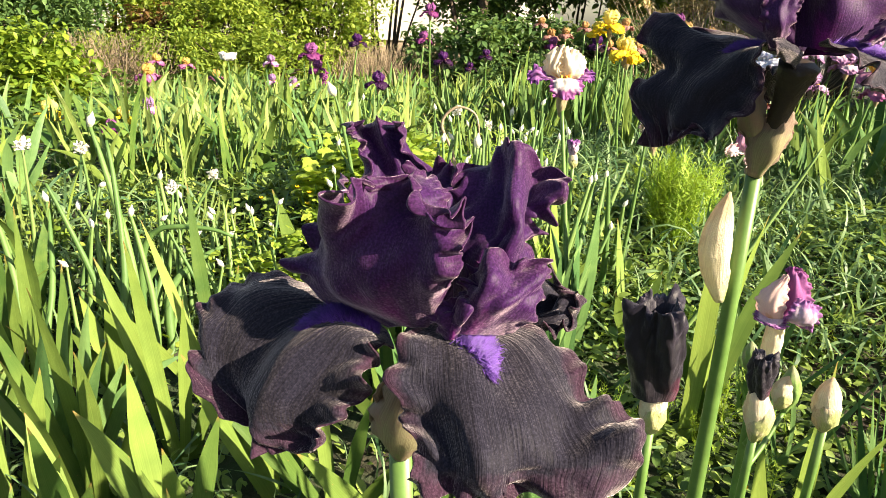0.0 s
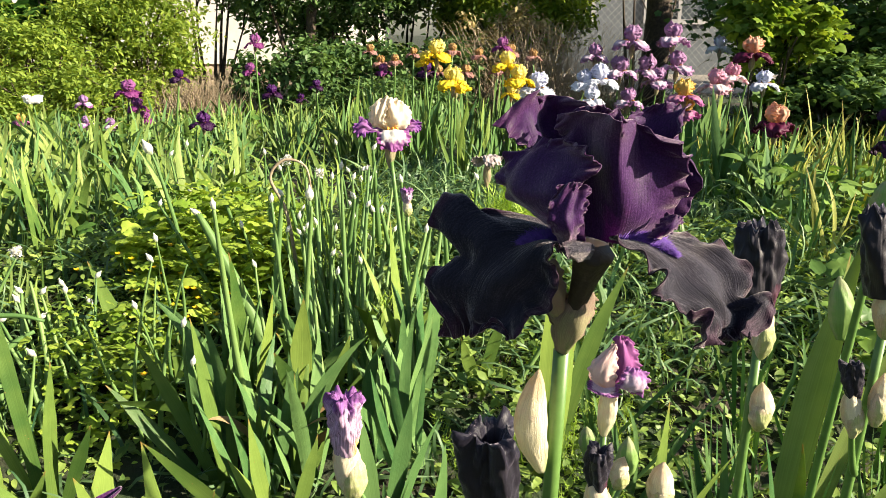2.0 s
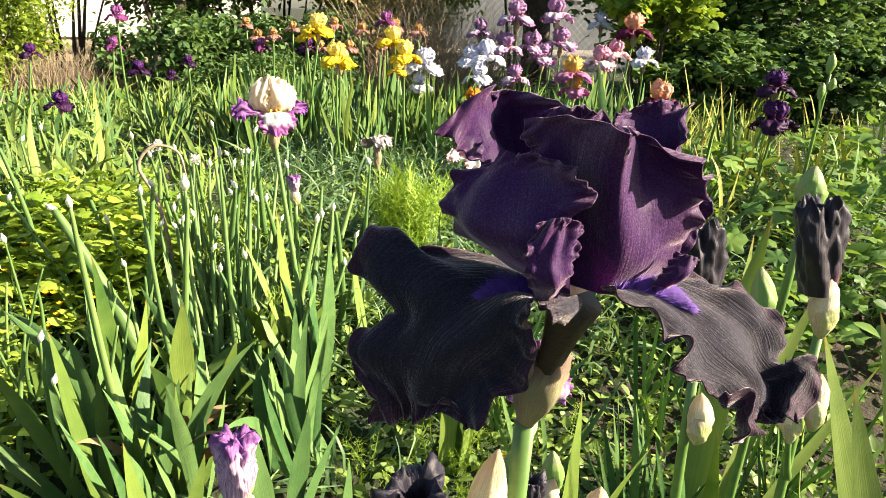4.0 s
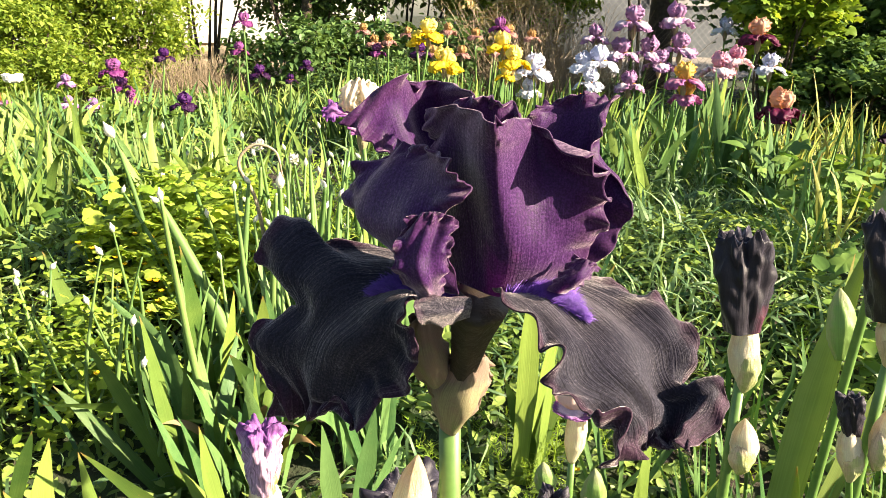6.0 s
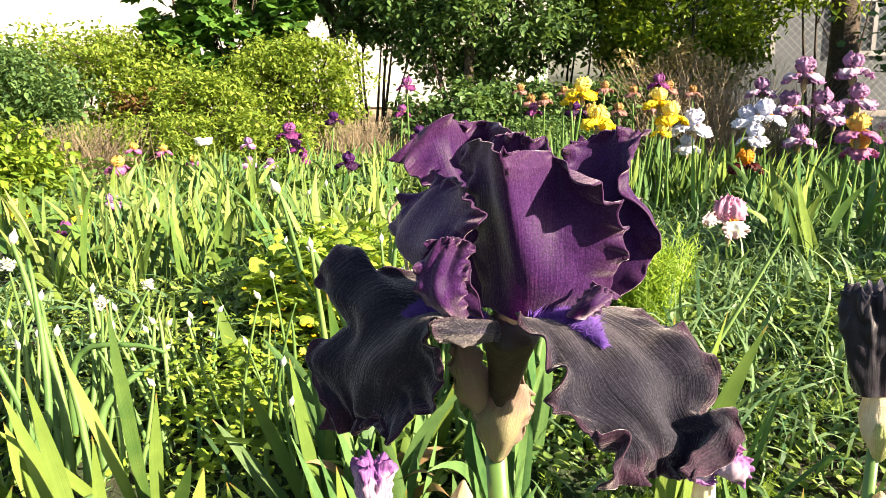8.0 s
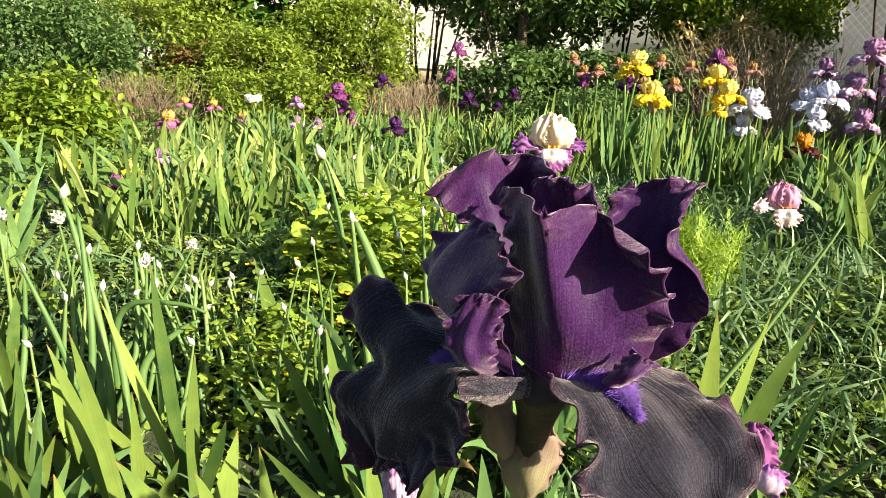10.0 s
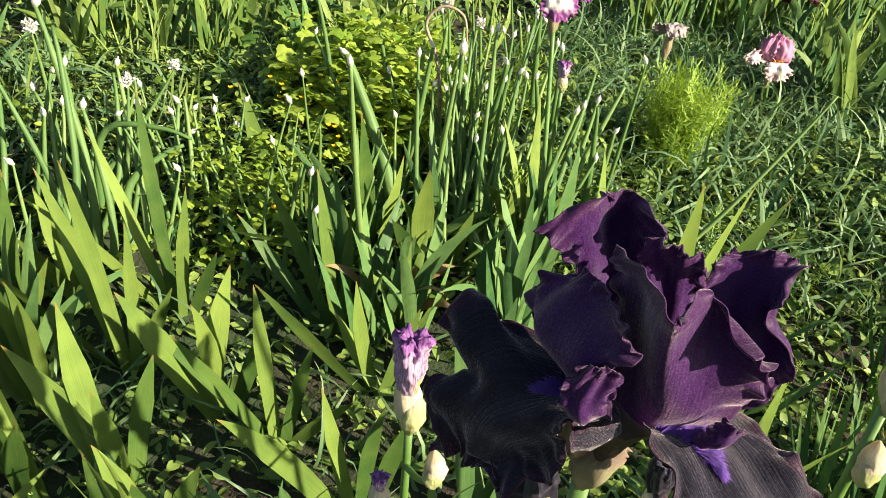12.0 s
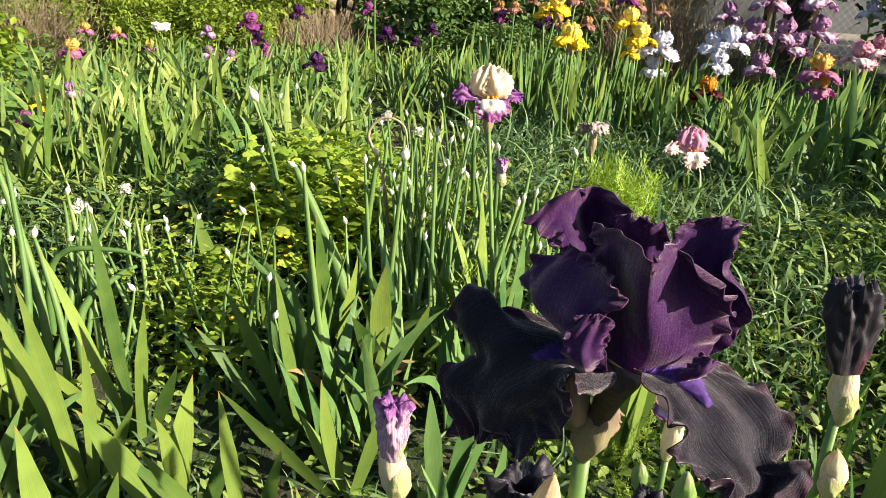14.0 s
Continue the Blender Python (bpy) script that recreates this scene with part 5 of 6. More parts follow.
bud_stalk((0.235, 0.52), "low stalk with a furled black iris bud",
          [("black", (0.224, 0.467, 0.650), (0.216, 0.452, 0.738), 0.040), ("pale", (0.226, 0.470, 0.612), (0.225, 0.468, 0.665), 0.024)], (0.226, 0.470, 0.62))
bud_stalk((0.37, 0.62), "short stalk with a black bud tip in a pale sheath",
          [("black", (0.350, 0.552, 0.612), (0.349, 0.55, 0.655), 0.022), ("pale", (0.352, 0.552, 0.565), (0.350, 0.552, 0.63), 0.026)], (0.352, 0.552, 0.57))
bud_stalk((0.43, 0.60), "short stalk with a pale beige closed bud",
          [("pale", (0.415, 0.545, 0.585), (0.412, 0.539, 0.642), 0.028)], (0.415, 0.545, 0.59))
bud_stalk((0.12, 0.70), "stalk with a half-open frilled lilac iris bud",
          [("violet", (0.107, 0.631, 0.622), (0.106, 0.636, 0.686), 0.027), ("pale", (0.112, 0.634, 0.566), (0.107, 0.632, 0.648), 0.030), ("pale", (0.147, 0.565, 0.565), (0.145, 0.563, 0.612), 0.022)], (0.112, 0.634, 0.57))
bud_stalk((0.11, 0.58), "low stalk with a small lilac-tipped white bud",
          [("violet", (0.100, 0.517, 0.602), (0.099, 0.516, 0.618), 0.012), ("pale", (0.102, 0.520, 0.565), (0.100, 0.517, 0.612), 0.020)], (0.102, 0.52, 0.57))
bud_stalk((0.40, 0.68), "cluster of small pale green buds on a forked stalk",
          [("green", (0.364, 0.617, 0.605), (0.362, 0.617, 0.642), 0.020), ("pale", (0.392, 0.604, 0.575), (0.398, 0.602, 0.612), 0.020), ("green", (0.435, 0.68, 0.53), (0.436, 0.679, 0.59), 0.026)], (0.372, 0.62, 0.59))
bud_stalk((0.30, 1.70), "thin stalk with a small brown and yellow bud",
          [("violet", (0.288, 1.678, 0.655), (0.287, 1.678, 0.69), 0.02), ("pale", (0.289, 1.678, 0.625), (0.288, 1.678, 0.668), 0.022)], (0.289, 1.678, 0.63))
bud_stalk((2.0, 2.05), "stalk with closed pale green buds beside the dark shrub",
          [("green", (1.99, 2.0, 0.88), (1.993, 2.0, 0.945), 0.03), ("green", (2.005, 2.0, 0.83), (2.012, 2.0, 0.87), 0.026), ("green", (1.97, 2.0, 0.80), (1.973, 2.0, 0.855), 0.026)], (1.995, 2.0, 0.88))

pink = thing("iris", (0.46, 0.82, 0), "ruffled blush pink and magenta iris half open beside pale buds", "iris", "flowering irises in the bed")
stalk(pink, (-0.020, -0.058, 0.545), (0, 0, -0.02), 0.0042, 0.0065)
sheath("sheath", pink, (-0.020, -0.058, 0.545), (-0.018, -0.060, 0.630), 0.027, "pale_bud")


def facing(rail):
    """Points of the small bloom: across, towards the path and up, in centimetres."""
    return [np.array((-0.021 + 0.0096 * a - 0.0028 * b, -0.058 - 0.0028 * a - 0.0096 * b, 0.612 + 0.01 * c)) for a, b, c in rail]


PETALS = {
    ("standard", "standard_blush", "blush pink folded upright petal"): ([(-0.8, 0.3, 0), (-2.4, 0.6, 2.0), (-2.0, 0.8, 4.0), (0.2, 0.6, 6.2)], [(0, 0.8, 0), (-1.0, 2.1, 1.8), (-0.8, 2.0, 4.0), (0.4, 0.9, 6.4)], [(0.8, 0.6, 0), (0.9, 1.6, 2.0), (0.9, 1.4, 4.2), (0.7, 0.8, 6.5)]),
    ("standard", "standard_deep", "deep magenta ruffled upright petal"): ([(0.4, -0.2, 0.5), (0.6, 0.3, 3.0), (0.5, 0.4, 5.0), (0.3, 0.3, 7.2)], [(1.0, 0.2, 0.8), (2.0, 0.9, 3.0), (1.9, 0.8, 5.2), (1.4, 0.4, 7.4)], [(1.6, -0.6, 0.8), (3.8, -0.4, 2.6), (3.4, -0.2, 4.6), (2.4, 0.0, 6.9)]),
    ("fall", "fall_lilac", "pale lilac curled petal with frilled rim"): ([(1.0, 0.8, 0.6), (1.2, 2.0, 1.6), (1.4, 2.4, 3.0), (2.0, 1.8, 4.0)], [(1.8, 0.8, 0.4), (2.6, 2.4, 1.2), (3.4, 2.6, 2.4), (3.4, 1.9, 3.8)], [(2.2, 0.4, 0.2), (3.8, 1.4, 0.0), (4.8, 1.6, 1.2), (4.6, 1.0, 3.0)]),
    ("fall", "fall_lilac", "narrow purple frilled lip"): ([(-2.2, 0.5, 1.3), (-2.5, 1.0, 0.9), (-2.3, 1.6, 0.3)], [(-0.5, 1.0, 0.9), (-0.5, 1.9, 0.6), (-0.4, 2.5, 0.0)], [(1.2, 0.6, 1.0), (1.4, 1.4, 0.6), (1.2, 2.0, -0.2)]),
}
for k, ((name, mat, label), rails3) in enumerate(PETALS.items()):
    part(name, sheet(name, *(facing(r) for r in rails3), 44, 41, 0.0030 if k else 0.0014, 4.5, 60 + k, 0.1, 0.0005, 0.45, 0.3, 0.0006)[0], M[mat], pink, label)


# ---- sword leaves ----
def strap(c, width, side, twist=0.0, fold=0.10, thin=0.0009):
    """Flat sword leaf along the line c: even width, long pointed tip, a slight keel, two faces."""
    n = len(c)
    u = np.linspace(0, 1, n)
    t = np.gradient(c, axis=0)
    t /= np.linalg.norm(t, axis=1)[:, None]
    ang = side + twist * u
    ac = np.stack([np.cos(ang), np.sin(ang), 0 * ang], 1)
    a = ac - t * np.sum(t * ac, axis=1)[:, None]
    a /= np.linalg.norm(a, axis=1)[:, None]
    nn = np.cross(t, a)
    w = width / 2 * np.minimum(1, 0.78 + 0.5 * u) * np.minimum(1, (1 - u) * 2.6) ** 0.85
    w = np.maximum(w, 0.0005)
    lean = 0.5 * w * np.clip(u - 0.75, 0, 1) * 2
    verts, faces, uv = [], [], []
    for face in (1, -1):
        off = len(verts)
        for i in range(n):
            for k in (-1, -0.5, 0, 0.5, 1):
                verts.append(c[i] + a[i] * (k * w[i] + lean[i]) + nn[i] * (face * thin / 2 * (1 - abs(k) * 0.9) + fold * w[i] * (1 - abs(k))))
                uv.append(((k + 1) / 2, u[i]))
        g = grid_faces(n, 5, off)
        faces += g if face < 0 else [q[::-1] for q in g]
    return verts, faces, uv


def blade_to(name, foot, tip, width, bow, parent, mat, side=0.0, n=14):
    """Sword leaf from foot to tip with an arching line."""
    foot, tip = np.array(foot, float), np.array(tip, float)
    u = np.linspace(0, 1, n)
    ln = np.linalg.norm(tip - foot)
    c = foot + (tip - foot) * u[:, None] + np.array(bow) * ln * (4 * u * (1 - u))[:, None] * 0.5
    return part(name, mesh_from(name, *strap(c, width, side, 0.3 * math.sin(ln * 97))), M[mat], parent)


def fan(foot, tips, label="fan of broad green sword-shaped iris leaves", mat="blade", side=0.3):
    """Iris fan: tips are (x, y, z, width) in the world."""
    o = np.array((*foot, float(lie(*foot))))
    ob = thing("iris_leaves", o, label, "iris leaves", "iris leaf fans")
    for k, (x, y, z, w) in enumerate(tips):
        f0 = np.array((0.012 * (k - len(tips) / 2), 0.008 * math.sin(k * 2), -0.015))
        blade_to("leaf", f0, np.array((x, y, z)) - o, w * 1.05, (random.uniform(-0.05, 0.05), random.uniform(-0.03, 0.05), random.uniform(0.02, 0.10)), ob, mat, side + 0.1 + random.uniform(-0.5, 0.5))
    return ob


# fans that stand before the camera
fan((-0.30, 1.17), [(-0.295, 1.22, 0.352, 0.042), (-0.324, 1.10, 0.335, 0.034), (-0.433, 1.05, 0.375, 0.046), (-0.22, 1.2, 0.25, 0.03)])
fan((-0.41, 0.98), [(-0.507, 1.00, 0.374, 0.044), (-0.578, 0.95, 0.31, 0.048), (-0.42, 0.92, 0.27, 0.036), (-0.36, 1.02, 0.28, 0.035)])
fan((-0.55, 0.92), [(-0.503, 0.85, 0.247, 0.04), (-0.66, 0.95, 0.30, 0.045), (-0.60, 0.86, 0.33, 0.04), (-0.74, 1.02, 0.36, 0.04)])
fan((-0.30, 0.88), [(-0.30, 0.80, 0.217, 0.036), (-0.38, 0.84, 0.24, 0.036), (-0.22, 0.86, 0.21, 0.032)])
fan((0.02, 0.98), [(-0.185, 0.85, 0.323, 0.038), (-0.053, 0.95, 0.325, 0.026), (0.061, 0.85, 0.395, 0.028), (0.10, 0.92, 0.33, 0.03)])
fan((0.0, 1.27), [(-0.225, 1.15, 0.364, 0.030), (-0.052, 1.20, 0.37, 0.028), (0.07, 1.2, 0.33, 0.03), (-0.10, 1.25, 0.26, 0.028)])
fan((0.075, 1.56), [(0.049, 1.35, 0.543, 0.046), (-0.009, 1.30, 0.453, 0.036), (-0.009, 1.40, 0.453, 0.03), (0.14, 1.45, 0.42, 0.034), (0.19, 1.5, 0.34, 0.03)])
fan((-0.08, 1.58), [(-0.35, 1.35, 0.346, 0.034), (-0.195, 1.50, 0.422, 0.032), (-0.084, 1.33, 0.645, 0.036), (-0.02, 1.5, 0.5, 0.03), (-0.15, 1.48, 0.36, 0.03)])
fan((-0.29, 1.60), [(-0.458, 1.75, 0.515, 0.038), (-0.332, 1.75, 0.458, 0.030), (-0.44, 1.66, 0.36, 0.028), (-0.24, 1.62, 0.36, 0.03)])
fan((0.26, 1.72), [(0.188, 1.45, 0.48, 0.032), (0.152, 1.45, 0.488, 0.03), (0.30, 1.6, 0.40, 0.03), (0.36, 1.65, 0.34, 0.03)])
fan((-0.68, 1.36), [(-0.594, 1.30, 0.258, 0.034), (-0.854, 1.5, 0.30, 0.034), (-0.70, 1.32, 0.36, 0.036), (-0.76, 1.28, 0.30, 0.034)])
fan((0.58, 1.38), [(0.534, 1.30, 0.615, 0.040), (0.641, 1.35, 0.61, 0.042), (0.731, 1.40, 0.57, 0.036), (0.60, 1.34, 0.42, 0.034), (0.50, 1.34, 0.36, 0.034)])
fan((0.46, 1.60), [(0.414, 1.70, 0.50, 0.028), (0.50, 1.55, 0.42, 0.03), (0.40, 1.55, 0.36, 0.03)])
fan((0.92, 1.02), [(0.945, 0.98, 0.745, 0.052), (0.985, 1.06, 0.69, 0.038), (1.02, 0.92, 0.67, 0.034), (1.138, 0.90, 0.50, 0.034), (0.80, 0.86, 0.45, 0.024)], "tall fan of bright green iris leaves beside black buds", "blade_pale", side=-0.4)
fan((1.16, 0.74), [(0.85, 0.75, 0.655, 0.046), (0.862, 0.70, 0.60, 0.044), (1.02, 0.82, 0.64, 0.040), (1.30, 0.72, 0.56, 0.040)], "tall fan of bright green iris leaves", "blade_pale", side=-0.5)
fan((1.15, 1.0), [(1.25, 0.92, 0.50, 0.044), (1.33, 0.95, 0.40, 0.044), (1.05, 0.86, 0.42, 0.036), (1.2, 1.1, 0.48, 0.036)])
fan((0.62, 0.98), [(0.52, 0.92, 0.36, 0.03), (0.72, 0.9, 0.42, 0.03), (0.66, 1.02, 0.45, 0.03), (0.58, 0.86, 0.30, 0.028)])
fan((0.24, 1.02), [(0.17, 0.95, 0.38, 0.034), (0.27, 0.98, 0.42, 0.034), (0.33, 0.95, 0.36, 0.034), (0.14, 1.06, 0.30, 0.03)], "fan of bluish green sword-shaped iris leaves", "blade_blue")
fan((0.20, 1.25), [(0.15, 1.2, 0.36, 0.034), (0.24, 1.18, 0.40, 0.034), (0.30, 1.22, 0.34, 0.034)], "fan of bluish green sword-shaped iris leaves", "blade_blue")
for x, y, h in ((-0.52, 1.24, 0.42), (-0.64, 1.12, 0.40), (-0.17, 1.13, 0.30), (-0.47, 1.38, 0.44), (-0.78, 1.24, 0.46), (-0.12, 1.40, 0.36), (-0.92, 1.36, 0.46), (-0.74, 1.02, 0.36)):
    top = h + 0.04 + float(lie(x, y)) * 0.7
    fan((x, y), [(x + dx + random.uniform(-0.03, 0.03), y + random.uniform(-0.12, 0.06), top * f, random.uniform(0.022, 0.034)) for dx, f in ((-0.26, 0.74), (-0.15, 0.95), (-0.06, 1.08), (0.04, 0.84), (0.13, 0.6))], "fan of long broad green leaves leaning over the soil")
dry = thing("dry_leaves", (0.0, 1.44, float(lie(0, 1.44))), "withered tan iris leaves drooping at a clump's foot", "dry leaves")
for k in range(7):
    blade_to("leaf", (random.uniform(-0.04, 0.04), 0, 0.02), (random.uniform(-0.16, 0.16), random.uniform(-0.12, 0.05), random.uniform(0.05, 0.2)), 0.02, (0, 0, 0.4), dry, "blade_dry", random.uniform(0, 3))

# broad leaves of the black irises' own clump; mostly unseen, added to shade the foreground leaves
for x, y, h in ((0.42, 0.30, 0.40), (0.62, 0.22, 0.46), (0.86, 0.34, 0.50), (1.08, 0.16, 0.52), (0.55, 0.44, 0.44), (1.02, 0.52, 0.50), (1.30, 0.40, 0.52), (0.80, 0.62, 0.46), (1.22, 0.72, 0.50), (1.45, 0.62, 0.50)):
    fan((x, y), [(x + dx, y + random.uniform(-0.06, 0.04), h * f, 0.042) for dx, f in ((-0.16, 0.75), (-0.07, 0.95), (0.0, 1.05), (0.08, 0.92), (0.17, 0.72))], "fan of broad green leaves at the foot of the black irises")

# fans across the bed: shared blades, placed in a loose scatter
BLADES, ARCHED = [], []
for k in range(24):
    n = 16
    u = np.linspace(0, 1, n)
    arched = k >= 12
    lean = (0.9 if arched else 0.28) * (0.5 + 0.5 * abs(math.sin(k * 2.1)))
    bend = lean * u ** 1.5 * (1.7 if arched else 1.2) + 0.06 * math.sin(k) * np.sin(5 * u)
    way = k * 2.4
    step = np.stack([np.sin(bend) * math.cos(way), np.sin(bend) * math.sin(way), np.cos(bend)], 1) / (n - 1)
    c = np.vstack([[0, 0, -0.02], np.array((0, 0, -0.02)) + np.cumsum(step[:-1], axis=0)])
    me = mesh_from("leaf", *strap(c, 0.078, 0.2 * math.sin(k * 3), 0.35 * math.sin(k * 1.3)))
    (ARCHED if arched else BLADES).append(me)


def loose_fan(x, y, h, leaves, mat, label, narrow=1.0, spread=0.35, turn=0.0, arch=0.25):
    ob = thing("iris_leaves", (x, y, float(lie(x, y))), label, "iris leaves", "iris leaf fans")
    ob.rotation_euler = (0, 0, turn)
    for k in range(leaves):
        s = (k - (leaves - 1) / 2) / max(1, leaves - 1) * 2
        hh = h * (1 - 0.28 * abs(s)) * random.uniform(0.85, 1.1)
        m = Matrix.Translation((0.03 * s, random.uniform(-0.01, 0.01), 0)) @ pose(0, 0, 0, random.uniform(-14, 14), math.degrees(s * spread * 0.8) + random.uniform(-9, 9), random.uniform(-32, 32) + random.choice((0, 180))) @ Matrix.Diagonal((hh * (1 + narrow) / 2, hh * (1 + narrow) / 2, hh, 1))
        part("leaf", shared(random.choice(ARCHED if random.random() < arch else BLADES), M[mat]), None, ob, at=m)
    return ob


def keep_off(x, y):
    return (0.15 < x < 1.15 and 1.5 < y < 3.4) or (1.1 < x < 1.4 and y < 2.7) or (-0.62 < x < 0.35 and y < 2.45) or (x < -1.55 and y > 2.7) or y < 1.7


r9 = random.Random(21)
placed = 0
while placed < 140:
    x, y = r9.uniform(-2.7, 2.7), r9.uniform(1.75, 5.0)
    if keep_off(x, y) or abs(x) > 0.62 * y + 0.5:
        continue
    lily = 1.35 < x < 2.3 and 1.7 < y < 3.1
    if lily:
        continue
    kind = "blade_blue" if r9.random() < 0.35 else "blade"
    loose_fan(x, y, r9.uniform(0.28, 0.42) - 0.045 * max(0, y - 2.2), r9.randint(5, 7), kind, "fan of green iris leaves in the bed" if kind == "blade" else "fan of bluish green iris leaves in the bed", r9.uniform(0.2, 0.9) if y > 2.2 else r9.uniform(0.8, 1.2), 0.55, r9.uniform(-0.3, 1.1), 0.65)
    placed += 1
for k in range(64):
    loose_fan(r9.uniform(-1.6, -0.2), (y0 := r9.uniform(2.4, 4.4)), r9.uniform(0.30, 0.42) - 0.05 * (y0 - 2.4), 6, r9.choice(("blade_pale", "blade_pale", "blade_blue")), "fan of long pale green arching iris leaves", r9.uniform(0.2, 0.7), 0.6, r9.uniform(-0.3, 1.1), 0.6)
for x, y in ((-1.12, 2.36), (-1.04, 2.45), (-0.97, 2.56), (-0.89, 2.67), (-1.22, 2.33), (-0.77, 2.71), (-0.86, 2.46), (-0.70, 2.58)):
    loose_fan(x, y, r9.uniform(0.30, 0.40), 7, "blade_pale", "fan of long pale green iris leaves leaning together", r9.uniform(0.0, 0.35), 0.6, r9.uniform(-0.2, 0.5), 0.6)
for k in range(30):
    loose_fan(r9.uniform(-1.3, 0.4), r9.uniform(3.6, 4.7), r9.uniform(0.20, 0.28), 6, "blade_pale", "fan of pale green iris leaves at the back", r9.uniform(-0.1, 0.4), 0.5, r9.uniform(-0.3, 1.1), 0.75)
for k in range(24):
    loose_fan(r9.uniform(-1.6, 0.5), r9.uniform(4.4, 5.1), r9.uniform(0.16, 0.24), 6, "blade_pale", "fan of pale green iris leaves before the twigs", r9.uniform(-0.2, 0.3), 0.5, r9.uniform(-0.3, 1.1), 0.6)
for k in range(36):
    loose_fan(r9.uniform(0.3, 1.2), r9.uniform(3.2, 3.75), r9.uniform(0.34, 0.46), 6, r9.choice(("blade", "blade_blue")), "tall fan of green iris leaves around the yellow blooms", r9.uniform(0.0, 0.4), 0.34, r9.uniform(-0.3, 1.1), 0.15)
for k in range(26):
    loose_fan(r9.uniform(-0.7, 0.6), r9.uniform(3.2, 4.7), r9.uniform(0.24, 0.32), 6, r9.choice(("blade", "blade_blue")), "tall fan of green iris leaves at the back", r9.uniform(-0.1, 0.5), 0.5, r9.uniform(-0.3, 1.1), 0.4)
for k in range(30):
    fx = r9.uniform(0.2, 2.2)
    loose_fan(fx, r9.uniform(3.4, 4.0) if fx < 1.15 else r9.uniform(2.85, 3.8), r9.uniform(0.32, 0.44), 7, r9.choice(("blade", "blade_blue", "blade_blue")), "tall fan of bluish green iris leaves under the blooms", r9.uniform(0.6, 0.85), 0.36, r9.uniform(-0.3, 1.1))
for k in range(7):
    loose_fan(r9.uniform(-0.85, 0.0), r9.uniform(0.66, 0.86), r9.uniform(0.22, 0.32), 5, r9.choice(("blade", "blade_blue")), "short fan of green iris leaves in the foreground", r9.uniform(0.9, 1.4), 0.6, r9.uniform(-0.2, 0.9))
# the larger share of darker blue-green blades stands in for shade on these leaves
for k in range(7):
    loose_fan(r9.uniform(-1.1, -0.55), r9.uniform(0.86, 1.20), r9.uniform(0.34, 0.46), 6, r9.choice(("blade", "blade_blue", "blade_blue")), "fan of broad pale green iris leaves in the foreground", r9.uniform(1.15, 1.5), 0.55, r9.uniform(-0.2, 0.9))
for k in range(9):
    loose_fan(r9.uniform(-0.15, 0.45), r9.uniform(1.32, 1.62), r9.uniform(0.30, 0.46), 5, "blade_blue", "fan of dark green iris leaves before the leeks", r9.uniform(0.9, 1.2), 0.4, r9.uniform(-0.2, 0.9))
for k in range(26):
    lily = k < 14
    loose_fan(r9.uniform(1.35, 2.3) + (0.25 if lily else 0), r9.uniform(1.9, 3.0), r9.uniform(0.28, 0.46), 7, "blade_lily" if lily else "blade_blue", "clump of narrow yellowing arching leaves" if lily else "clump of narrow dark green arching leaves", r9.uniform(-0.4, 0.0), 0.75, r9.uniform(-1.5, 1.5), 0.7)
for k in range(9):
    loose_fan(r9.uniform(-1.15, -0.55), r9.uniform(2.3, 2.9), r9.uniform(0.28, 0.40), 8, "blade_blue", "tuft of narrow blue-green leaves", r9.uniform(-0.5, -0.2), 0.7, r9.uniform(-1.5, 1.5), 0.8)
for k in range(34):
    loose_fan(r9.uniform(1.75, 3.0), r9.uniform(2.5, 3.5), r9.uniform(0.30, 0.46), 7, "blade_lily" if k % 3 else "blade", "clump of long yellowing arching leaves before the dark shrub", r9.uniform(-0.5, -0.1), 0.8, r9.uniform(-1.5, 1.5), 0.75)
for k in range(20):
    loose_fan(r9.uniform(1.15, 1.95), r9.uniform(2.45, 3.2), r9.uniform(0.32, 0.46), 7, r9.choice(("blade", "blade_blue", "blade_blue")), "fan of broad dark green iris leaves beside the pink bloom", r9.uniform(0.6, 1.0), 0.5, r9.uniform(-0.6, 1.1), 0.4)
for k in range(4):
    loose_fan(r9.uniform(-0.15, 0.35), r9.uniform(1.25, 1.7), r9.uniform(0.30, 0.44), 6, r9.choice(("blade", "blade_blue")), "fan of green iris leaves in the bed", r9.uniform(0.5, 1.0), 0.5, r9.uniform(-0.3, 1.1), 0.4)
for k in range(4):
    loose_fan(0.70 + 0.03 * k, 2.42 + 0.02 * k, r9.uniform(0.22, 0.29), 8, "blade_blue", "tuft of narrow blue-green leaves in the grass", -0.62, 0.5, r9.uniform(-1.5, 1.5), 0.3)
for k in range(16):
    loose_fan(r9.uniform(-1.45, -0.5), r9.uniform(1.75, 2.3), r9.uniform(0.20, 0.30), 6, r9.choice(("blade_pale", "blade_pale", "blade")), "tuft of pale narrow arching leaves between the leeks and the fans", r9.uniform(-0.5, -0.1), 0.75, r9.uniform(-1.5, 1.5), 0.8)
for k in range(5):
    loose_fan(r9.uniform(-0.6, -0.3), r9.uniform(1.70, 2.15), r9.uniform(0.20, 0.32), 5, r9.choice(("blade", "blade_blue")), "tuft of long narrow green leaves among the leeks", r9.uniform(-0.5, -0.2), 0.6, r9.uniform(-1.5, 1.5), 0.5)
for k in range(6):
    loose_fan(r9.uniform(-1.6, -0.95), r9.uniform(1.15, 1.6), r9.uniform(0.32, 0.44), 6, "blade", "fan of green iris leaves in the bed", r9.uniform(0.6, 0.9), 0.4, r9.uniform(-0.3, 1.1))
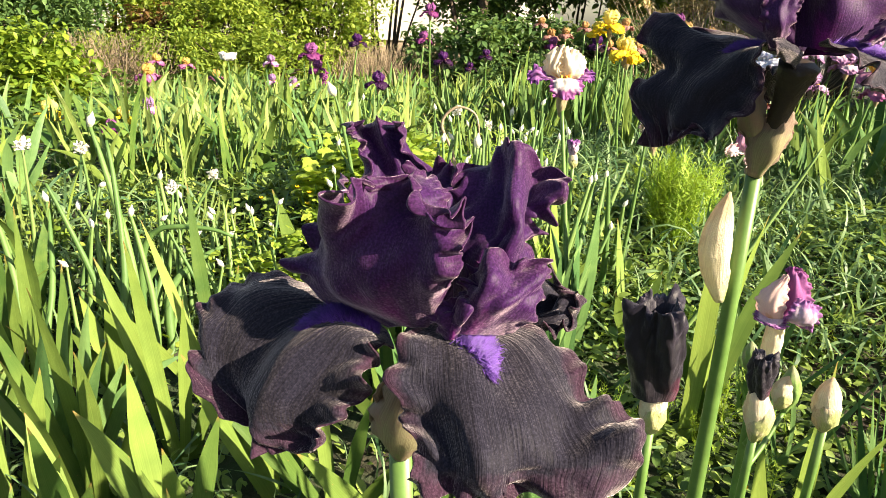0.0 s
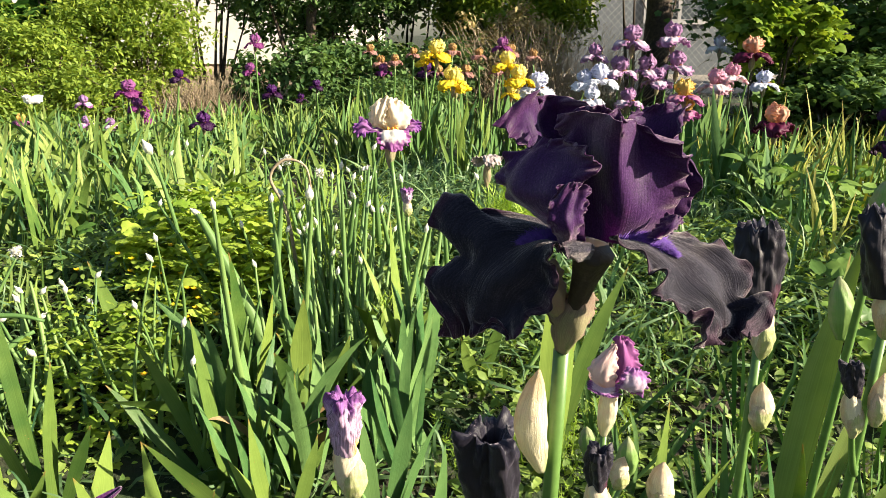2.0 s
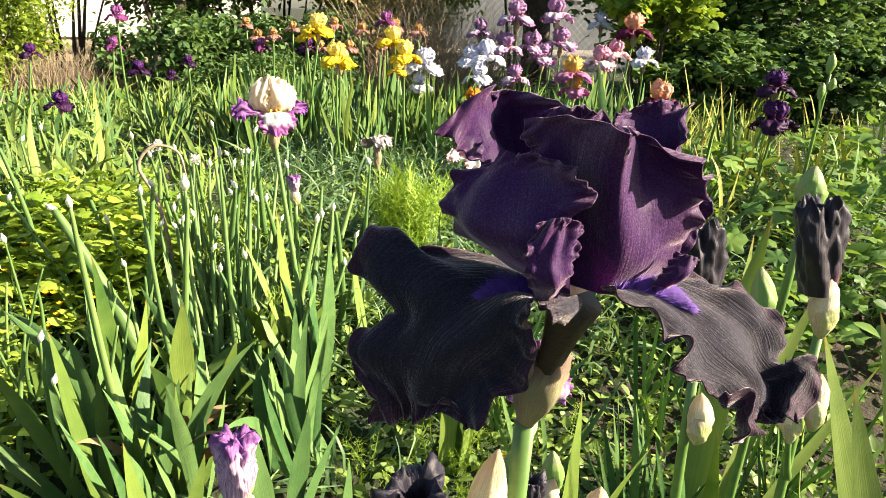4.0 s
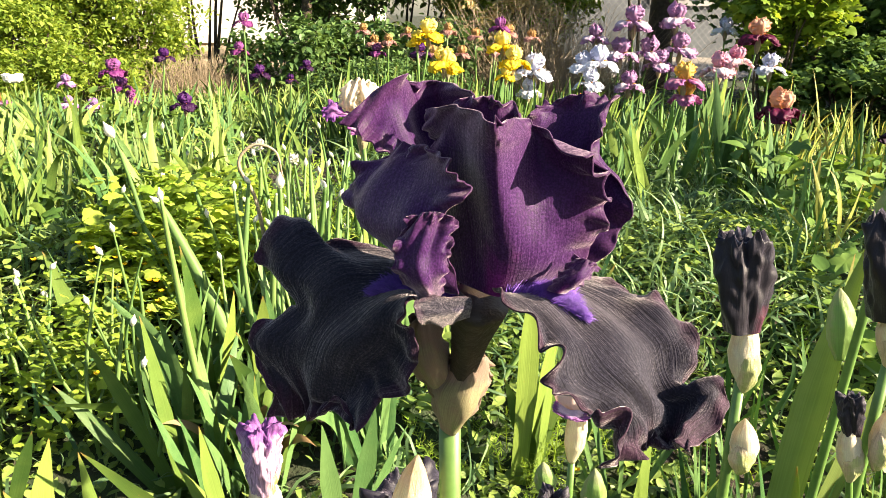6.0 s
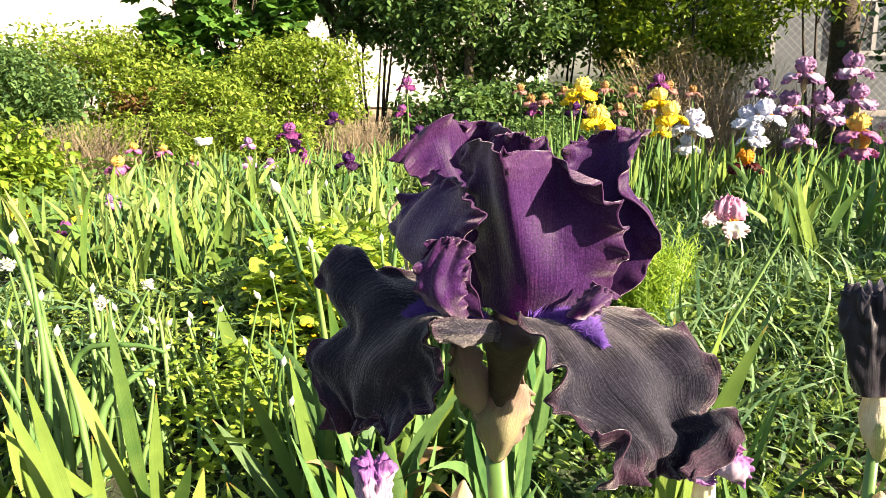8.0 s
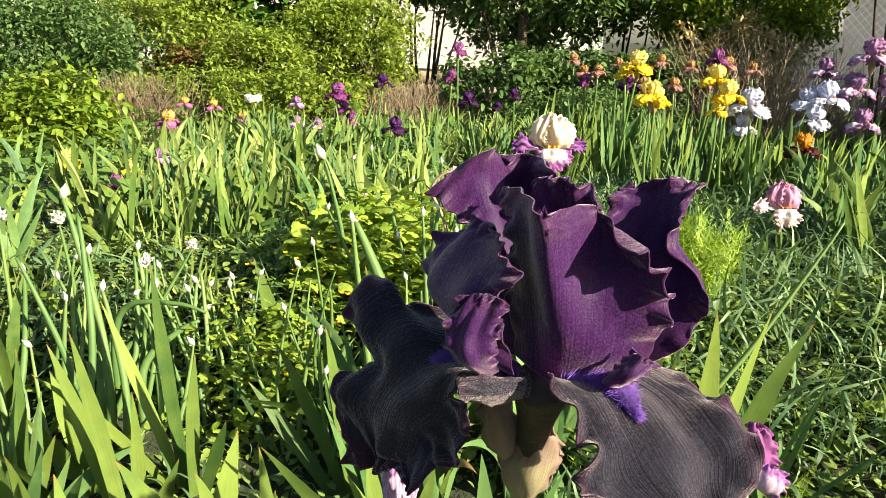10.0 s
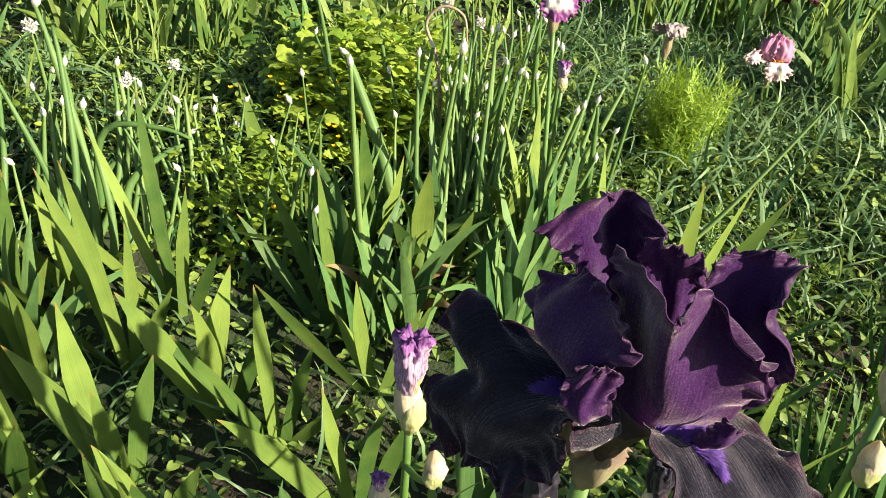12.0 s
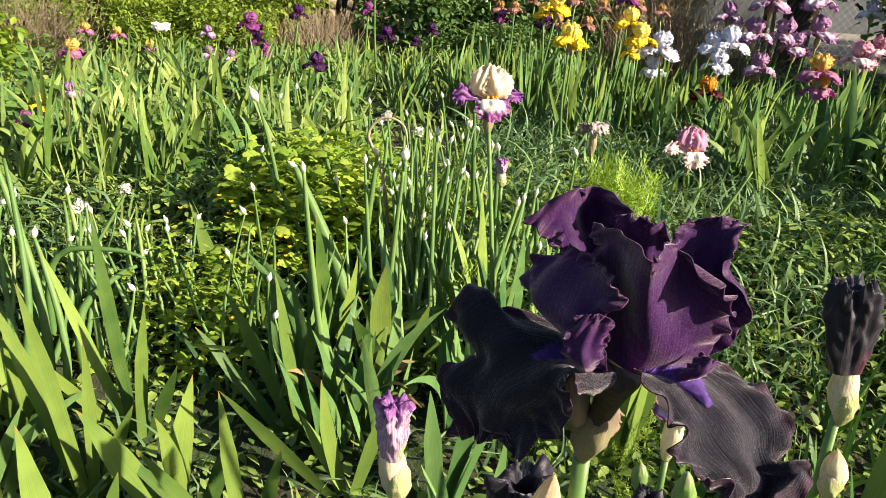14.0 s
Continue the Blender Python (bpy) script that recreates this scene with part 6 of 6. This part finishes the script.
for k in range(16):
    loose_fan(r9.uniform(0.66, 1.35), r9.uniform(0.9, 1.45), r9.uniform(0.30, 0.46), 7, "blade_blue", "tuft of narrow dark blue-green leaves", r9.uniform(-0.35, 0.05), 0.6, r9.uniform(-1.5, 1.5), 0.4)


# ---- flowering leeks with white buds ----
def leek(foot, tip, r, bud=0.011, nod=0.0, lean=(0, 0, 0), label="tall hollow leek stalk with a white papery bud"):
    z0 = float(lie(*foot))
    ob = thing("leek", (*foot, z0), label, "leek", "leek stalks")
    t = np.array((tip[0] - foot[0], tip[1] - foot[1], tip[2] - z0))
    mid = t * 0.5 + np.array(lean)
    part("stalk", tube("stalk", [(0, 0, -0.02), mid * 0.5 + np.array(lean) * 0.3, mid, t * 0.85 + np.array(lean) * 0.4, t], [r * 1.2, r * 1.15, r, r * 0.7, r * 0.45], 8, 14), M["leek"], ob)
    if bud:
        d = np.array((math.sin(nod), 0, math.cos(nod)))
        part("bud", tube("bud", [t - d * 0.003, t + d * bud * 0.5, t + d * bud * 1.1, t + d * bud * 1.6, t + d * bud * 2.2], [r * 0.45, bud * 0.6, bud * 0.62, bud * 0.3, 0.0008], 9, 14), M["leek_bud"], ob, "white papery bud with a pointed tip")
    return ob


r5 = random.Random(5)
for k in range(34):
    f = (r5.gauss(0.11, 0.13), r5.gauss(1.86, 0.13))
    leek(f, (f[0] + r5.uniform(-0.07, 0.07), f[1] + r5.uniform(-0.16, 0.02), r5.uniform(0.48, 0.74)), r5.uniform(0.0048, 0.0085), 0.0085 if k % 5 < 3 else 0, r5.uniform(-0.6, 0.6), (r5.uniform(-0.02, 0.02), 0, 0))
for k in range(44):
    ox, oy = r5.gauss(0, 0.11), r5.gauss(0, 0.08)
    f = (0.13 + ox, 1.62 + oy)
    leek(f, (f[0] + ox * 0.8 + r5.uniform(-0.05, 0.04), f[1] + oy * 0.4 + r5.uniform(0.06, 0.30), r5.uniform(0.48, 0.75)), r5.uniform(0.0045, 0.008), 0.0085 if k % 5 < 3 else 0, r5.uniform(-0.6, 0.6), (r5.uniform(-0.02, 0.02), 0, 0))
for k in range(9):
    f = (-0.78 + r5.uniform(-0.20, 0.13), 1.45 + r5.uniform(-0.08, 0.08))
    leek(f, (f[0] + r5.uniform(-0.24, 0.02), f[1] + r5.uniform(0.02, 0.26), r5.uniform(0.44, 0.66)), r5.uniform(0.0050, 0.0085), 0.012 if k % 3 == 0 else 0, r5.uniform(-0.8, 0.8), (r5.uniform(0.0, 0.05), 0, r5.uniform(0, 0.02)), "thick pale green leaning leek stalk")
for k in range(12):
    f = (r5.gauss(-0.70, 0.10), r5.gauss(1.52, 0.08))
    leek(f, (f[0] + r5.uniform(-0.16, 0.06), f[1] + r5.uniform(0.0, 0.25), r5.uniform(0.36, 0.56)), r5.uniform(0.0045, 0.0075), 0.0105 if k % 3 else 0, r5.uniform(-1.2, 1.2), (r5.uniform(-0.02, 0.05), 0, 0))
for k in range(17):
    f = (r5.gauss(-0.50, 0.045), r5.gauss(1.58, 0.05))
    leek(f, (f[0] + r5.uniform(-0.14, 0.03), f[1] + r5.uniform(0.04, 0.20), r5.uniform(0.36, 0.50)), r5.uniform(0.0038, 0.006), 0.0095 if k % 5 else 0, r5.uniform(-1.2, 1.2), (r5.uniform(0.0, 0.03), 0, 0))
leek((-0.63, 1.50), (-0.545, 1.62, 0.395), 0.0095, 0.0, 0.0, (-0.055, 0, 0.05), "arching green leek leaf with a pointed tip")
leek((-0.70, 1.56), (-0.60, 1.62, 0.36), 0.0085, 0.0, 0.0, (-0.06, 0, 0.06), "arching green leek leaf with a pointed tip")
for k in range(13):
    f = (r5.gauss(-0.24, 0.13), r5.uniform(1.42, 1.72))
    leek(f, (f[0] + r5.uniform(-0.08, 0.08), f[1] + r5.uniform(-0.1, 0.02), r5.uniform(0.40, 0.62)), r5.uniform(0.003, 0.0055), 0.009 if k % 3 == 0 else 0, r5.uniform(-0.8, 0.8), (r5.uniform(-0.03, 0.03), 0, 0))
for k in range(18):
    f = (r5.uniform(-0.4, 0.3), r5.uniform(2.3, 3.0))
    leek(f, (f[0] + r5.uniform(-0.05, 0.05), f[1] - 0.03, r5.uniform(0.5, 0.66)), 0.005, 0.0095, r5.uniform(-1, 1))
# thick leaning stalk with a knot, and the large ones at the edge of the bed
leek((-0.02, 1.62), (-0.193, 1.705, 0.634), 0.0150, 0.010, -0.9, (0.01, 0, 0.02), "thick leaning leek stalk bent at a knot")
leek((-0.70, 1.47), (-0.843, 1.60, 0.676), 0.0095, 0.016, 0.3, (0.03, 0, 0), "thick pale green leek stalk with a white head")
leek((-0.66, 1.46), (-0.738, 1.55, 0.48), 0.0080, 0.012, 0.2, (0.02, 0, 0), "thick pale green leek stalk with a white head")
leek((0.06, 1.80), (0.06, 1.812, 0.64), 0.0085, 0.017, 0.0, (0, 0, 0), "leek stalk with a fat white bud")
leek((-0.30, 1.95), (-0.33, 1.93, 0.74), 0.006, 0.019, -0.5, (0.03, 0, 0), "stalk with a long pale pointed bud")
leek((-0.72, 1.55), (-0.50, 1.56, 0.44), 0.0075, 0.0, 0, (-0.07, 0, 0.14), "hooked leek stalk that bends over")


# round white flower heads among them
def allium(foot, at, rad, label="leek stalk with a round white flower head"):
    ob = leek(foot, at, 0.005, 0.0, 0, (0.01, 0, 0), label)
    rr = np.random.RandomState(int(abs(at[0]) * 1000))
    n = 90
    d = rr.normal(size=(n, 3))
    d /= np.linalg.norm(d, axis=1)[:, None]
    c = np.array((at[0] - foot[0], at[1] - foot[1], at[2] - float(lie(*foot)) + rad * 0.6))
    me = scatter("flower_head", [oval_leaf(0.7, -0.4)], c + d * rad * rr.uniform(0.3, 0.9, (n, 1)), rr.uniform(0, 6.28, n), rr.uniform(-1.2, 1.4, n), rr.uniform(-1, 1, n), np.full(n, rad * 0.6), rr)
    part("flower_head", me, M["leek_bud"], ob, "round head of small white florets")


allium((-0.70, 1.58), (-0.655, 1.60, 0.53), 0.017)
allium((-0.80, 1.62), (-0.59, 1.70, 0.545), 0.015)
allium((-0.90, 1.70), (-0.90, 1.66, 0.60), 0.017)
allium((-1.02, 1.60), (-1.01, 1.60, 0.61), 0.018)
allium((0.02, 2.02), (0.0, 2.0, 0.70), 0.015)
allium((0.10, 2.05), (0.085, 2.0, 0.665), 0.014)
curl = thing("garlic_scape", (0.03, 1.85, 0.305), "curled tan garlic scape between the leeks", "garlic")
part("stalk", tube("stalk", [(0, 0, -0.02), (-0.01, 0, 0.15), (-0.03, -0.01, 0.30), (-0.065, -0.01, 0.385), (-0.03, -0.01, 0.43), (0.02, -0.01, 0.415), (0.035, -0.01, 0.355)], [0.005, 0.005, 0.0045, 0.004, 0.0035, 0.003, 0.002], 8, 40), M["twig"], curl)


# ---- low plants ----
def bed_mask(n, x0, x1, y0, y1, r):
    return np.stack([r.uniform(x0, x1, n), r.uniform(y0, y1, n)], 1)


r = np.random.RandomState(31)
n = 60000
p = np.vstack([bed_mask(n - 16000, -4.2, 4.4, 0.55, 6.4, r), bed_mask(16000, -1.4, 1.6, 0.75, 2.3, r)])
wide = np.column_stack([r.normal(0, 4.5, 14000), r.normal(2.0, 4.5, 14000)])
wide = wide[(wide[:, 1] < 8.9) & ((wide[:, 1] < 0.5) | (np.abs(wide[:, 0]) > 3.6) | (wide[:, 1] > 6.0))]
p = np.vstack([p, wide])
p = p[~((p[:, 1] < 1.45) & (p[:, 1] > 0.85) & (p[:, 0] > -1.5) & (p[:, 0] < 0.3) & (r.uniform(0, 1, len(p)) < 0.6))]
rim = np.minimum(np.minimum(p[:, 0] + 4.2, 4.4 - p[:, 0]) / 1.4, np.minimum((p[:, 1] - 0.5) / 0.35, (6.4 - p[:, 1]) / 0.8))
p = p[(rim < 0) | (r.uniform(0, 1, len(p)) < rim)]
n = len(p)
patch = np.array([noise.noise((a * 1.7, b * 1.7, 5.0)) for a, b in p])
h = np.clip(0.05 + 0.13 * patch, 0.012, 0.2)
h = np.where(p[:, 1] < 1.45, np.minimum(h, 0.035), h)
pos = np.column_stack([p, lie(p[:, 0], p[:, 1]) + r.uniform(0.01, 1, n) * h])
solo("weeds", scatter("weeds", OVALS, pos, r.uniform(0, 6.28, n), r.uniform(-0.5, 1.0, n), r.uniform(-0.5, 0.5, n), r.uniform(0.015, 0.042, n), r), M["weed"], "low green weeds that cover the soil between plants", "weeds", kind="stuff")

n = 23000
p = np.vstack([bed_mask(5600, 0.25, 1.6, 1.5, 3.7, r), bed_mask(1500, 1.3, 2.5, 1.6, 3.6, r), bed_mask(4200, -2.5, 2.6, 0.85, 5.2, r), bed_mask(3000, -1.4, 0.5, 0.85, 2.1, r)])
p = p[~((p[:, 1] < 1.6) & (r.uniform(0, 1, len(p)) < 0.72))]
wide = np.column_stack([r.normal(0, 4.5, 9000), r.normal(1.0, 4.0, 9000)])
p = np.vstack([p, wide[(wide[:, 1] < 8.9) & ((wide[:, 1] < 0.4) | (np.abs(wide[:, 0]) > 2.6))]])
n = len(p)
pos = np.column_stack([p, lie(p[:, 0], p[:, 1])])
GRASS = [blade_leaf(b, w, 7, t) for b, w, t in ((1.2, 0.042, 0.5), (1.9, 0.036, -0.7), (2.8, 0.044, 0.9), (3.4, 0.034, 0.2))]
solo("grass", scatter("grass", GRASS, pos, r.uniform(0, 6.28, n), r.normal(0, 0.55, n), r.normal(0, 0.55, n), r.uniform(0.09, 0.27, n), r), M["grass"], "long tangled blue-green grass between the flower clumps", "grass", kind="stuff")

# lush celandine behind the leeks
n = 1500
ang, rad = r.uniform(0, 6.28, n), np.sqrt(r.uniform(0, 1, n))
p = np.column_stack([-0.19 + np.cos(ang) * rad * 0.27, 2.06 + np.sin(ang) * rad * 0.30])
top = np.array([0.18 + 0.16 * (0.5 + noise.noise((a * 5.0, b * 5.0, 2.0))) for a, b in p]) * r.uniform(0.7, 1.05, n) * (1 - 0.35 * rad ** 2)
pos = np.column_stack([p, lie(p[:, 0], p[:, 1]) + top * r.uniform(0.1, 1.0, n) ** 0.6])
solo("celandine", scatter("celandine", LOBED, pos, r.uniform(0, 6.28, n), r.uniform(-0.5, 0.7, n), r.uniform(-0.5, 0.5, n), r.uniform(0.026, 0.056, n), r), M["celandine"], "lush yellow-green celandine with soft lobed leaves", "celandine", kind="stuff")
n = 1100
p = np.vstack([np.column_stack([r.normal(-0.40, 0.09, 600), r.normal(1.64, 0.07, 600)]), bed_mask(500, -1.3, 0.15, 1.45, 2.0, r)])
pos = np.column_stack([p, lie(p[:, 0], p[:, 1]) + r.uniform(0.05, 1, n) * np.where(np.arange(n) < 600, 0.22, 0.09)])
solo("celandine", scatter("celandine", LOBED[1:] + OVALS[:1], pos, r.uniform(0, 6.28, n), r.uniform(-0.5, 0.8, n), r.uniform(-0.5, 0.5, n), r.uniform(0.014, 0.034, n), r), M["celandine"], "young yellow-green celandine between the leek stalks", "celandine", kind="stuff")
n = 2300
p = np.vstack([bed_mask(1400, -2.2, -0.2, 2.3, 4.5, r), np.array(((1.55, 1.55), (1.9, 1.8), (2.3, 2.1), (1.75, 2.3), (2.6, 2.5), (2.1, 1.5)))[r.randint(0, 6, 900)] + r.normal(0, 0.13, (900, 2))])
pos = np.column_stack([p, lie(p[:, 0], p[:, 1]) + r.uniform(0.05, 1, n) * np.where(p[:, 0] > 0, 0.26, 0.18)])
solo("herbs", scatter("herbs", LOBED + OVALS, pos, r.uniform(0, 6.28, n), r.uniform(-0.5, 0.8, n), r.uniform(-0.5, 0.5, n), r.uniform(0.035, 0.085, n), r), M["herb"], "leafy fresh green herbs among the iris fans", "herbs", kind="stuff")
n = 200
petal = oval_leaf(0.9, -0.3)
heads = np.column_stack([np.concatenate([r.normal(-0.28, 0.13, 30), r.uniform(0.4, 1.2, 10)]), np.concatenate([r.normal(1.80, 0.12, 30), r.uniform(0.9, 1.4, 10)]), np.concatenate([r.uniform(0.28, 0.42, 30), r.uniform(0.12, 0.3, 10)])])
heads[:, 2] = lie(heads[:, 0], heads[:, 1]) + heads[:, 2] * 0.45
hp = np.repeat(heads, 5, axis=0)
solo("yellow_flowers", scatter("yellow_flowers", [petal], hp, np.tile(np.arange(5) * 1.2566, 40), np.full(n, 0.35), np.zeros(n), np.full(n, 0.010), r), M["yellow_flower"], "tiny yellow celandine flowers", "flowers", kind="stuff")

# feathery dill
FROND = [dill_frond(np.random.RandomState(k)) for k in range(5)]
for at, rad, count, hh, lab in (((0.63, 2.02), 0.026, 130, 0.24, "feathery yellow-green dill plant"), ((0.05, 1.98), 0.14, 30, 0.24, "feathery dill among the leeks"), ((0.66, 1.35), 0.20, 60, 0.15, "low feathery dill seedlings")):
    n = count
    p = np.column_stack([at[0] + r.normal(0, rad, n), at[1] + r.normal(0, rad, n), np.zeros(n)])
    p[:, 2] = lie(p[:, 0], p[:, 1])
    solo("dill", scatter("dill", FROND, p, r.uniform(0, 6.28, n), r.uniform(-0.4, 0.4, n), r.uniform(-0.4, 0.4, n), hh * r.uniform(0.6, 1.15, n), r), M["dill"], lab, "dill", kind="stuff")
